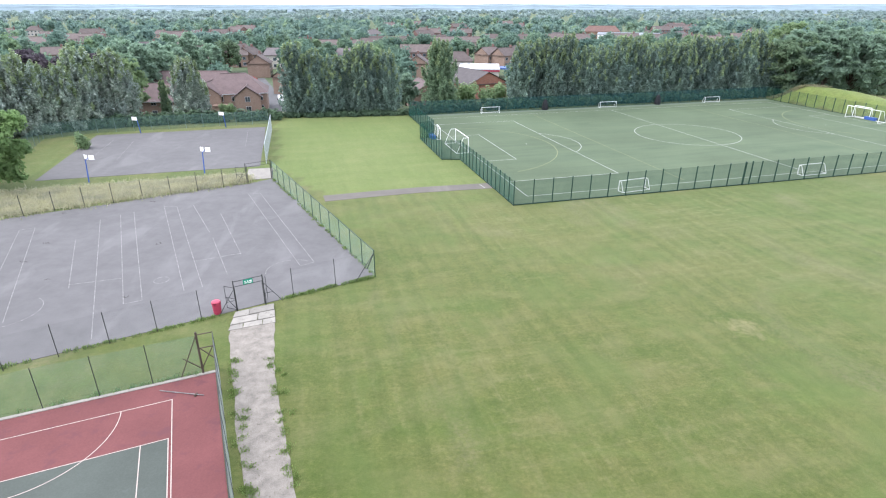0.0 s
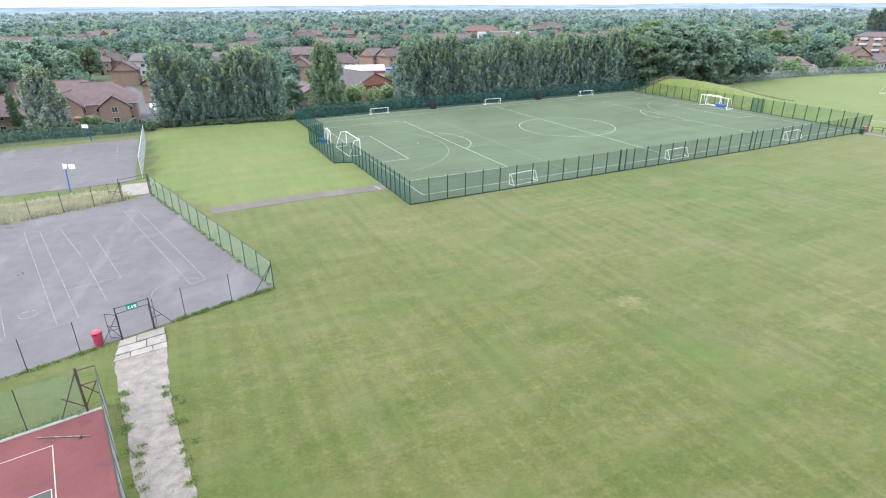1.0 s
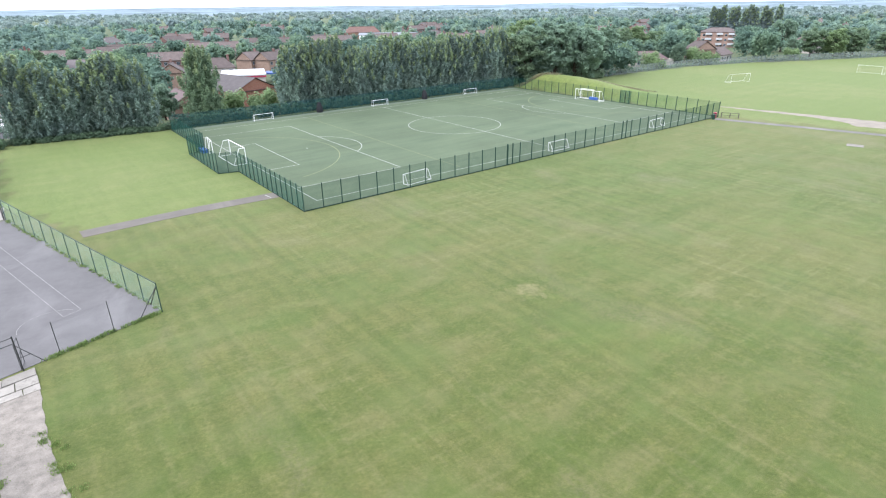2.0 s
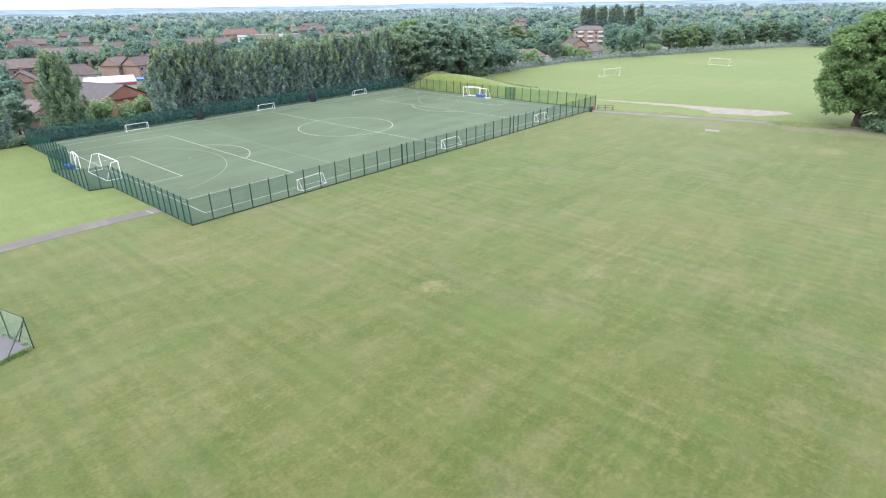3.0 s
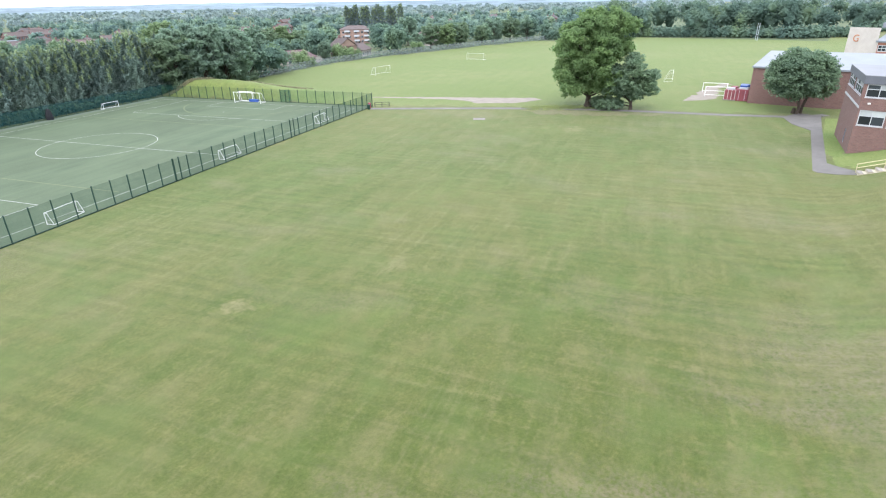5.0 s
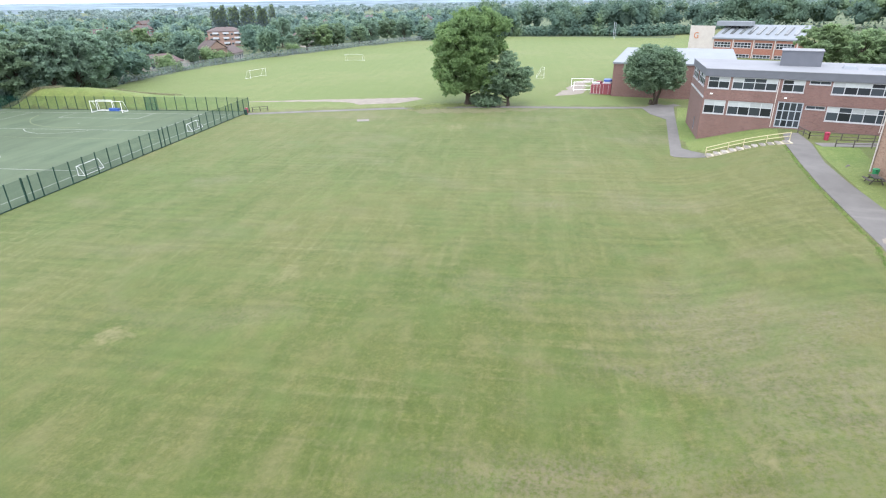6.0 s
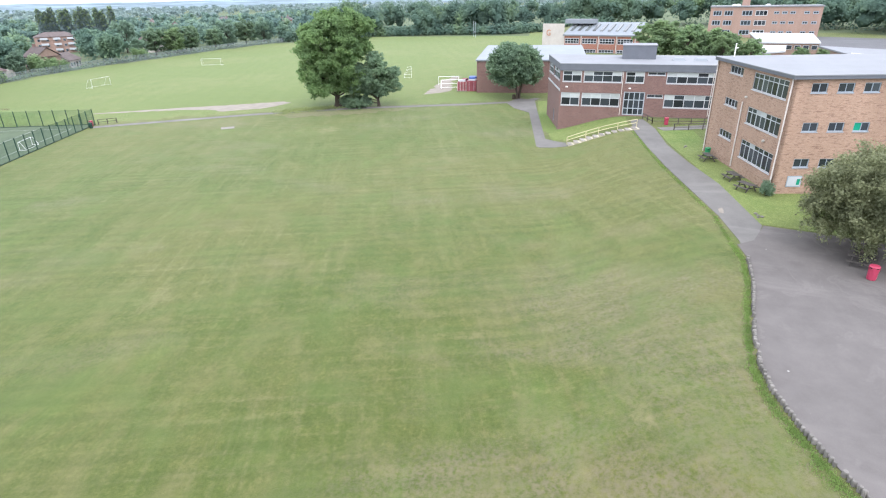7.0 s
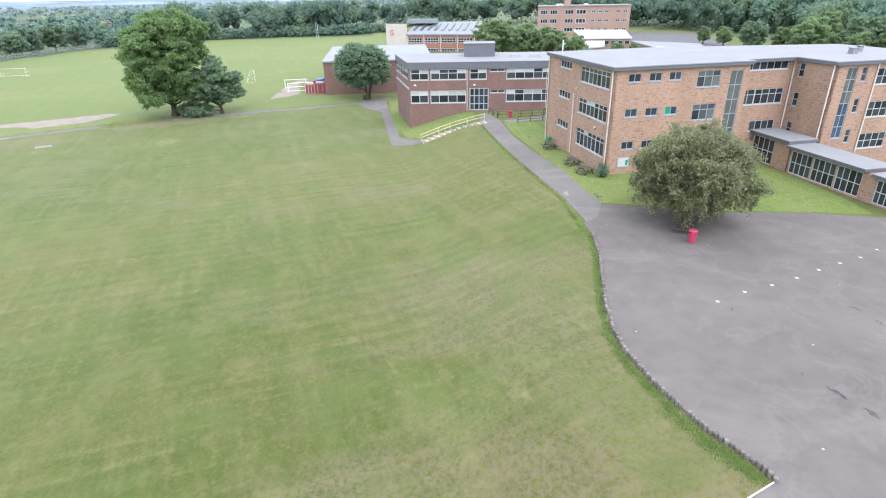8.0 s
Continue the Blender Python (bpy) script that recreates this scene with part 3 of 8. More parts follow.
EDGE_X = (-40, 0, 16, 26, 34, 45, 60, 72, 86, 130, 300)
EDGE_Y = (-16, -15.5, -14.6, -12.1, -13.7, -15.9, -15.6, -14.8, -14.2, -14.4, -14.4)
TERRACE = 3.2
PITCH = pose(8.35, 62.89, 0, 0, 0, 14.92)


def ground_z(x, y):
    z = TERRACE * (1 - smooth01((np.asarray(y, float) - np.interp(x, EDGE_X, EDGE_Y)) / 15.0))
    # grassed bank beyond the far end of the pitch
    a = np.asarray(x, float) - 8.35
    b = np.asarray(y, float) - 62.89
    c, s = math.cos(radians(14.92)), math.sin(radians(14.92))
    u, v = a * c + b * s, -a * s + b * c
    bank = smooth01((u - 92.5) / 7.0) * (1 - smooth01((u - 101) / 14.0)) * smooth01((v - 14) / 34.0) * (1 - smooth01((v - 55.5) / 9.0))
    # the town lies a little lower, beyond the poplars
    r = z + 3.6 * bank - 3.0 * smooth01((v - 70.0) / 24.0)
    return float(r) if r.ndim == 0 else r


# outline of the school's land
GROUNDS = [(115, 152), (141, 160), (166, 165), (199, 165), (237, 160), (279, 155), (316, 144), (358, 103), (364, 62), (366, 23), (389, 6), (385, -60), (350, -120), (256, -150), (200, -145),
           (150, -150), (100, -120), (0, -100), (-80, -40), (-90, 60), (-82, 98), (-66, 108), (-35, 123), (0, 130), (60, 144), (95, 152)]


def within(poly, x, y):
    """Which of the points lie inside the outline."""
    x, y = np.asarray(x, float), np.asarray(y, float)
    inside = np.zeros(x.shape, bool)
    for (ax, ay), (bx, by) in zip(poly, poly[1:] + poly[:1]):
        hit = ((ay > y) != (by > y)) & (x < (bx - ax) * (y - ay) / (by - ay + 1e-12) + ax)
        inside ^= hit
    return inside


M_SCRUB = grass_mat("gardens_and_scrub", (0.046, 0.070, 0.036), (0.072, 0.085, 0.046), 0.10)


# ---- ground: one sheet out to the horizon ----
def axis_lines(lo, hi, near, far, step):
    """Grid lines, fine where the land is shaped and wider and wider towards the horizon."""
    a = list(np.arange(lo, hi + 0.01, step))
    d, x, y = step, a[0], a[-1]
    while y < far:
        d *= 1.3
        x, y = x - d, y + d
        a = [x] + a + [y]
    return np.array(a)


# the greener turf of the far field and of the small green by the courts
FAR_FIELD = [(96, 92), (106, 74), (118, 48), (126, 22), (131, 8), (150, 2), (420, 0), (420, 170), (100, 170)]
BANK = [tuple((PITCH @ Vector((u, v, 0)))[:2]) for u, v in ((92.6, 4), (92.6, 66), (104, 66), (112, 40), (104, 8))]
SMALL_GREEN = [(-24, 79), (-14, 66.5), (6, 71.5), (8, 85), (0, 125), (-36, 124)]


def build_ground():
    xs = axis_lines(-60, 160, 0, 4600, 2.0)
    ys = axis_lines(-60, 160, 0, 4600, 2.0)
    X, Y = np.meshgrid(xs, ys)
    Z = ground_z(X, Y)
    n, m = X.shape
    idx = np.arange(n * m).reshape(n, m)
    faces = np.stack([idx[:-1, :-1], idx[:-1, 1:], idx[1:, 1:], idx[1:, :-1]], -1).reshape(-1, 4)
    me = bpy.data.meshes.new("ground")
    me.from_pydata(np.stack([X, Y, Z], -1).reshape(-1, 3).tolist(), [], faces.tolist())
    me.materials.append(M_FIELD)
    me.materials.append(M_SCRUB)
    mid = faces.reshape(-1, 4)[:, [0, 2]]
    cx, cy = X.ravel()[mid].mean(1), Y.ravel()[mid].mean(1)
    me.polygons.foreach_set("material_index", np.where(within(GROUNDS, cx, cy), 0, 1).astype(np.int32))
    # where the greener mown turf and the rank grass of the bank grow
    fresh = (within(FAR_FIELD, X, Y) | within(SMALL_GREEN, X, Y)).astype(np.float32)
    lush = 0.5 * (within(BANK, X, Y)).astype(np.float32)
    for key, val in (("fresh", fresh), ("lush", lush)):
        me.attributes.new(key, "FLOAT", "POINT").data.foreach_set("value", np.ascontiguousarray(val.ravel()))
    me.polygons.foreach_set("use_smooth", [True] * len(me.polygons))
    return tagged(new("ground", me), "mown summer grass, green with straw-dry patches", "grass", kind="structure")


build_ground()


def sheet(name, outline, material, lift=0.04, step=2.0, thick=0.12, label="", category="", follow=True, m=None, kind="structure", parent=None):
    """A flat-lying slab with the given outline, draped on the land. m: the pose in which the outline is given."""
    bm = bmesh.new()
    pts = [Vector((x, y, 0)) for x, y in outline]
    if m:
        pts = [m @ p for p in pts]
    bm.faces.new([bm.verts.new((p.x, p.y, 0)) for p in pts])
    if follow:
        for k, ax in enumerate(((1, 0, 0), (0, 1, 0))):
            lo, hi = min(p[k] for p in pts), max(p[k] for p in pts)
            c = math.floor(lo / step) * step + step
            while c < hi:
                bmesh.ops.bisect_plane(bm, geom=bm.verts[:] + bm.edges[:] + bm.faces[:], plane_co=[c * a for a in ax], plane_no=ax)
                c += step
    bmesh.ops.recalc_face_normals(bm, faces=bm.faces)
    if bm.faces[:][0].normal.z < 0:
        bmesh.ops.reverse_faces(bm, faces=bm.faces[:])
    edge = [e for e in bm.edges if e.is_boundary]
    skirt = bmesh.ops.extrude_edge_only(bm, edges=edge)["geom"]
    low = {g for g in skirt if isinstance(g, bmesh.types.BMVert)}
    for v in bm.verts:
        z = ground_z(v.co.x, v.co.y) if follow else 0.0
        v.co.z = z + lift - (thick if v in low else 0.0)
    bmesh.ops.recalc_face_normals(bm, faces=bm.faces)
    me = bpy.data.meshes.new(name)
    bm.to_mesh(me)
    bm.free()
    me.materials.append(material)
    ob = new(name, me)
    if parent:
        ob.parent = parent
    return tagged(ob, label, category, kind=kind)


def ragged(outline, amount, seed=1, step=0.8):
    """The outline with many small bays, as grass creeps over an edge."""
    rng = random.Random(seed)
    out = []
    for a, b in zip(outline, outline[1:] + outline[:1]):
        a, b = Vector(a), Vector(b)
        n = max(1, int((b - a).length / step))
        d = (b - a).normalized()
        for k in range(n):
            q = a.lerp(b, k / n)
            w = rng.uniform(-amount, amount)
            out.append((q.x - d.y * w, q.y + d.x * w))
    return out


def ribbon(geo, pts, width, z, closed=False):
    """A painted line along pts, flat at height z: one mitred strip."""
    p = [Vector(q).to_2d() for q in pts]
    closed = closed or (p[0] - p[-1]).length < 1e-6
    if closed and (p[0] - p[-1]).length < 1e-6:
        p = p[:-1]
    n = len(p)
    vs = []
    for k in range(n):
        a = (p[k] - p[k - 1]).normalized() if closed or k > 0 else None
        c = (p[(k + 1) % n] - p[k]).normalized() if closed or k < n - 1 else None
        a, c = a or c, c or a
        t = (a + c).normalized()
        s = Vector((-t.y, t.x)) * (width / 2 / max(0.35, t.dot(c)))
        vs += [(*(p[k] - s), z), (*(p[k] + s), z)]
    m = n if closed else n - 1
    geo.add(vs, [(2 * k, 2 * ((k + 1) % n), 2 * ((k + 1) % n) + 1, 2 * k + 1) for k in range(m)])


def arc(cx, cy, r, a0, a1, n=48):
    return [(cx + r * math.cos(radians(a0 + (a1 - a0) * k / n)), cy + r * math.sin(radians(a0 + (a1 - a0) * k / n))) for k in range(n + 1)]


def rect(x0, y0, x1, y1):
    return [(x0, y0), (x1, y0), (x1, y1), (x0, y1), (x0, y0)]


# ---- fences ----
def level_runs(line):
    """The whole line as one run where the ground is even, else bay by bay."""
    if max(p.z for p in line) - min(p.z for p in line) < 0.05:
        return [(line[0], line[-1])]
    return list(zip(line, line[1:]))


def fence(pts, height, gap, post_mat, net_mat_, label, post_r=0.04, rails=(), m=None, group="", square=True, base=0.0, kick=False):
    """Posts and wire mesh along a line of points; each run has its own mesh."""
    m = m or Matrix()
    p0 = m @ Vector((*pts[0], 0))
    root = thing("fence", pose(p0.x, p0.y, ground_z(p0.x, p0.y)), label, "fence", group)
    o = root.matrix_world.translation
    posts = {}
    for (ax, ay), (bx, by) in zip(pts, pts[1:]):
        a, b = m @ Vector((ax, ay, 0)), m @ Vector((bx, by, 0))
        n = max(1, round((b - a).length / gap))
        line = [a.lerp(b, k / n) for k in range(n + 1)]
        for p in line:
            p.z = ground_z(p.x, p.y) + base
        net = Geo()
        for p, q in zip(line, line[1:]):
            net.add([p - o, q - o, q - o + Vector((0, 0, height)), p - o + Vector((0, 0, height))], [(0, 1, 2, 3)])
        part("mesh_panel", net, net_mat_, root)
        for r in rails:
            g = Geo()
            for p, q in level_runs(line):
                g.bar(p - o + Vector((0, 0, r)), q - o + Vector((0, 0, r)), 0.05)
            part("rail", g, post_mat, root)
        if kick:
            g = Geo()
            for p, q in level_runs(line):
                g.bar(p - o + Vector((0, 0, 0.09)), q - o + Vector((0, 0, 0.07)), 0.05, 0.12)
            part("kickboard", g, post_mat, root)
        for p in line:
            posts[(round(p.x, 1), round(p.y, 1))] = p.copy()
    g = Geo()
    if square:
        g.box(-post_r, -post_r, -0.1, post_r, post_r, height + 0.06)
        g.box(-post_r * 1.15, -post_r * 1.15, height + 0.06, post_r * 1.15, post_r * 1.15, height + 0.09)
    else:
        g.tube((0, 0, -0.1), (0, 0, height + 0.05), post_r, n=8)
    me = g.mesh("post", post_mat)
    for p in posts.values():
        ob = part("post", me, post_mat, root)
        ob.location = p - o
    return root


# ---- the artificial pitch, in its own frame: x along it, y across ----
PW, PL = 60.6, 92.0
RECESS = [(0, 0), (0, 22.2), (-2.7, 23.0), (-2.7, 38.0), (0, 38.8), (0, PW)]


def build_pitch():
    outline = [(0, 0), (PL, 0), (PL, PW), (0, PW), (0, 38.8), (-2.7, 38.0), (-2.7, 23.0), (0, 22.2)]
    sheet("sports_pitch", outline, M_TURF, lift=0.06, m=PITCH, label="grey-green artificial grass football pitch with white lines", category="sports pitch", follow=False)
    white, yellow = Geo(), Geo()
    z = 0.075
    x0, x1, y0, y1, cx, cy = 2.9, 88.4, 2.7, 56.0, 45.6, 29.3
    w = 0.095
    ribbon(white, rect(x0, y0, x1, y1), w, z)
    ribbon(white, [(cx, y0), (cx, y1)], w, z)
    ribbon(white, arc(cx, cy, 9.15, 0, 360, 72), w, z)
    for e, s in ((x0, 1), (x1, -1)):
        ribbon(white, [(e, cy - 20.16), (e + 16.5 * s, cy - 20.16), (e + 16.5 * s, cy + 20.16), (e, cy + 20.16)], w, z)
        ribbon(white, [(e, cy - 9.16), (e + 5.5 * s, cy - 9.16), (e + 5.5 * s, cy + 9.16), (e, cy + 9.16)], w, z)
        k = 0 if s > 0 else 180
        ribbon(white, arc(e + 11 * s, cy, 9.15, k - 53, k + 53, 30), w, z)
        ribbon(yellow, arc(e - 1.5 * s, cy, 16.5, k - 74, k + 74, 48), 0.12, z + 0.004)
        white.add([(e + 11 * s + 0.15 * math.cos(a), cy + 0.15 * math.sin(a), z) for a in np.linspace(0, 5.6, 8)], [tuple(range(8))])
    for c in (26.2, 65.0):
        ribbon(yellow, [(c, y0 + 1), (c, y1 - 1)], 0.1, z + 0.004)
    for name, g, mt, lab in (("pitch_lines", white, M_LINE_TURF, "white football pitch markings"), ("training_lines", yellow, M_LINE_YEL, "faded yellow pitch markings")):
        ob = part(name, g, mt)
        ob.matrix_world = PITCH
        tagged(ob, lab, "line marking", kind="structure")
    # paler strip and kerb at the far side
    sheet("pitch_margin", [(0.3, 58.3), (PL - 0.3, 58.3), (PL - 0.3, PW - 0.2), (0.3, PW - 0.2)], M_TURF_EDGE, lift=0.068, m=PITCH, label="worn grey-green margin of the pitch", category="sports pitch", follow=False)
    rails = ()
    lab = "tall dark green weldmesh sports fence on square posts"
    fence([(0, 0), (PL, 0)], 3.0, 2.47, M_GREENPOST, M_NET_GREEN, lab, 0.055, rails, PITCH, "fences round the pitch", kick=True)
    fence(RECESS, 3.0, 1.6, M_GREENPOST, M_NET_SIDE, lab, 0.055, rails, PITCH, "fences round the pitch", kick=True)
    fence([(PL, 0), (PL, PW)], 3.0, 2.47, M_GREENPOST, M_NET_GREEN, lab, 0.055, rails, PITCH, "fences round the pitch", kick=True)
    fence([(0, PW), (PL, PW)], 3.0, 2.47, M_GREENPOST, M_NET_TEAL, "tall green sports fence in front of the poplars", 0.04, rails, PITCH, "fences round the pitch", kick=True)


build_pitch()


# ---- hard courts ----
def quad_path(pts, width):
    """Outline of a path of even width along pts."""
    left, right = [], []
    for k, p in enumerate(pts):
        a, b = Vector(pts[max(0, k - 1)]), Vector(pts[min(len(pts) - 1, k + 1)])
        d = (b - a).normalized()
        n = Vector((-d.y, d.x)) * width / 2
        left.append(tuple(Vector(p) + n))
        right.append(tuple(Vector(p) - n))
    return left + right[::-1]




def build_courts():
    front = [(-5.94, 43.94), (-23.2, 74.3), (-25.9, 71.6), (-30.9, 69.9), (-39.5, 63.6), (-49.1, 58.2), (-60.0, 51.2), (-41.0, 24.0), (-29.0, 30.5), (-14.07, 39.2)]
    sheet("court_front", front, M_ASPH, 0.035, label="grey tarmac games court with worn white lines", category="sports court", follow=False)
    back = [(-27.0, 80.6), (-34.6, 109.6), (-63.2, 101.9), (-55.2, 73.0)]
    sheet("court_back", back, M_ASPH, 0.035, label="grey tarmac games court with basketball posts", category="sports court", follow=False)
    sheet("gateway", [(-23.4, 74.3), (-24.8, 79.6), (-28.2, 79.0), (-26.8, 73.3)], M_SLAB, 0.045, label="pale concrete apron between the two courts", category="paving", follow=False)
    lines = Geo()
    z = 0.045
    # tennis and netball lines
    for a, b in (((-36.4, 59.4), (-25.4, 39.0)), ((-35.5, 60.6), (-24.2, 39.6)), ((-25.4, 39.0), (-24.2, 39.6)), ((-32.9, 62.5), (-21.5, 41.2)), ((-31.4, 62.5), (-20.3, 42.0)), ((-32.9, 62.5), (-31.4, 62.5)), ((-25.3, 60.0), (-19.3, 48.8)), ((-24.5, 67.3), (-13.0, 46.1)), ((-23.1, 67.6), (-11.9, 46.9)), ((-13.0, 46.1), (-11.9, 46.9)), ((-24.5, 67.3), (-23.1, 67.6)), ((-44.7, 54.9), (-38.5, 42.9)), ((-43.5, 55.6), (-32.9, 36.1)), ((-44.7, 54.9), (-43.5, 55.6)), ((-37.2, 52.3), (-31.4, 41.7)), ((-37.9, 58.0), (-25.0, 33.9)), ((-31.8, 42.3), (-27.8, 43.6)), ((-29.6, 62.9), (-24.4, 54.3)), ((-23.5, 52.8), (-19.0, 44.3)), ((-23.0, 47.1), (-19.3, 48.9)), ((-19.3, 48.8), (-20.5, 48.5))):
        ribbon(lines, [a, b], 0.065, z)
    ribbon(lines, arc(-24.3, 43.2, 0.62, 0, 360, 20), 0.06, z)
    ribbon(lines, arc(-34.0, 37.7, 2.6, -80, 60, 24), 0.06, z)
    ribbon(lines, arc(-13.6, 45.2, 2.2, 60, 200, 20), 0.05, z)
    ob = part("court_lines", lines, M_LINE)
    tagged(ob, "worn white court markings", "line marking", kind="structure")
    b = Geo()
    for s, e in (((-33.0, 104.0), (-30.0, 92.0)), ((-54.0, 97.0), (-50.0, 84.0)), ((-36.6, 105.0), (-33.2, 93.0)), ((-58.0, 98.0), (-54.5, 85.0))):
        ribbon(b, [s, e], 0.06, z)
    tagged(part("back_court_lines", b, M_LINE), "worn white court markings", "line marking", kind="structure")


build_courts()


# ---- foliage ----
def leaf_cloud(rng, clumps, count, size, shell=(0.5, 1.2), flat=0.9, stretch=1.6, loose=0.34, rise=0.0, tri=False, upper=0.0):
    """Leaves round ellipsoid clumps (cx, cy, cz, rx, ry, rz); count leaves in all. Returns their corners, three or four to a leaf."""
    cl = np.array(clumps, float)
    wt = (cl[:, 3] * cl[:, 5]) ** 1.0
    pick = rng.choice(len(cl), size=count, p=wt / wt.sum())
    d = rng.normal(size=(count, 3))
    d /= np.linalg.norm(d, axis=1)[:, None]
    if upper:
        d[:, 2] = np.where(rng.uniform(size=count) < upper, np.abs(d[:, 2]), d[:, 2])
    r = rng.uniform(*shell, size=count)[:, None]
    c = cl[pick, :3] + d * cl[pick, 3:] * r
    nrm = d + rng.normal(size=(count, 3)) * loose + np.array([0, 0, flat])
    nrm /= np.linalg.norm(nrm, axis=1)[:, None]
    t = rng.normal(size=(count, 3)) + np.array([0, 0, rise])
    t -= nrm * (t * nrm).sum(1)[:, None]
    t /= np.linalg.norm(t, axis=1)[:, None]
    b = np.cross(nrm, t)
    s = size * rng.uniform(0.6, 1.35, size=count)[:, None]
    a, e = t * s * 0.5 * stretch ** 0.5, b * s * 0.5 / stretch ** 0.5
    fold = nrm * s * 0.12
    if tri:
        return np.stack([c - a * 1.2, c + a * 0.9 - e * 1.5, c + a * 0.9 + e * 1.5], 1).reshape(-1, 3)
    return np.stack([c - a, c - e + fold, c + a, c + e + fold], 1).reshape(-1, 3)


def leaf_mesh(name, v, material, q=4):
    n = len(v) // q
    me = bpy.data.meshes.new(name)
    me.vertices.add(len(v))
    me.vertices.foreach_set("co", np.ascontiguousarray(v, np.float32).ravel())
    me.loops.add(q * n)
    me.loops.foreach_set("vertex_index", np.arange(q * n, dtype=np.int32))
    me.polygons.add(n)
    me.polygons.foreach_set("loop_start", np.arange(0, q * n, q, dtype=np.int32))
    me.materials.append(material)
    me.update(calc_edges=True)
    return me


def limb_geo(geo, p, q, r0, r1, bend, rng, segs=4):
    p, q = Vector(p), Vector(q)
    prev, pr = p, r0
    for k in range(1, segs + 1):
        f = k / segs
        c = p.lerp(q, f) + Vector((rng.uniform(-bend, bend), rng.uniform(-bend, bend), bend * math.sin(f * 3.1) * 0.5)) * (1 - abs(2 * f - 1))
        r = r0 + (r1 - r0) * f
        geo.tube(prev, c, pr, r, 7)
        prev, pr = c, r


def poplar(seed, height, radius, leaves, size=0.5, material=None, label="tall dark green poplar, leafy almost to the ground"):
    """Upright tree: feathery plumes of leaves over a full crown, from near the ground to ragged tips."""
    rng = np.random.default_rng(seed)
    root = thing("poplar_tree", Matrix(), label, "tree")
    g = Geo()
    limb_geo(g, (0, 0, -0.2), (0, 0, height * 0.86), radius * 0.09, 0.05, 0.25, rng, 6)
    clumps, tips = [], []
    n = 120
    for k in range(n):
        # a shoot that sweeps up and out from the stem; leaf clumps along its outer part
        f = 0.05 + 0.92 * (k + rng.uniform(0, 1)) / n
        env = (f / 0.14) ** 0.4 if f < 0.14 else 1 - 0.74 * ((f - 0.14) / 0.86) ** 2.6
        a = k * 2.39996 + rng.uniform(-0.5, 0.5)
        rr = radius * env * math.sqrt(rng.uniform(0.3, 1.0))
        z = height * f
        z0 = max(0.3, z - rr * rng.uniform(1.1, 1.9) - 0.8)
        w = radius * rng.uniform(0.10, 0.16)
        for q in (0.45, 0.64, 0.82, 1.0):
            b = a + rng.normal() * 0.12
            r = rr * q ** 1.3
            clumps.append((r * math.cos(b), r * math.sin(b), z0 + (z - z0) * q, w * (1.25 - 0.5 * q), w * (1.25 - 0.5 * q), w * 1.4))
        if k % 10 == 0:
            limb_geo(g, (0, 0, z0), (rr * math.cos(a), rr * math.sin(a), z), 0.07, 0.02, 0.1, rng, 3)
        # upper and outer ends get the lighter leaves that paint light on the crown
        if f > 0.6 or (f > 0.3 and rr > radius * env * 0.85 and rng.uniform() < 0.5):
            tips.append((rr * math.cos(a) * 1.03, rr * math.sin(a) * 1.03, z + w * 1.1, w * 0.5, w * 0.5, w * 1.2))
    for k in range(9):
        f = (k + 0.5) / 9
        clumps.append((0, 0, height * (0.06 + 0.80 * f), radius * 0.55 * (1 - 0.6 * f * f), radius * 0.55 * (1 - 0.6 * f * f), height * 0.08))
    part("trunk", g, M_BARK, root)
    part("crown", leaf_mesh("crown", leaf_cloud(rng, clumps, leaves, size, (0.3, 1.3), 0.55, 1.9, 0.8, 1.4, True, 0.4), material or L_POPLAR, 3), None, root)
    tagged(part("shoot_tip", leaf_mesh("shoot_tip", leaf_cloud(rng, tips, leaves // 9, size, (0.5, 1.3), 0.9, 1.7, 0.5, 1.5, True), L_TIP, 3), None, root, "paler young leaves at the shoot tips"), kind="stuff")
    return root


def boughs(rng, lobes, number, lo, hi):
    """Small leaf clumps over the rounded boughs (x, y, z, r) of a crown, fewer below them."""
    share = np.array([b[3] ** 2 for b in lobes])
    share = share / share.sum()
    out = []
    for (x, y, z, r), p in zip(lobes, share):
        for k in range(max(3, round(number * p))):
            d = rng.normal(size=3)
            d /= np.linalg.norm(d)
            if d[2] < -0.35 and rng.uniform() < 0.65:
                d[2] = -d[2]
            q = r * rng.uniform(0.62, 1.02)
            w = rng.uniform(lo, hi)
            out.append((x + d[0] * q, y + d[1] * q, z + d[2] * q * 0.86, w, w, w * rng.uniform(0.5, 0.75)))
    return out


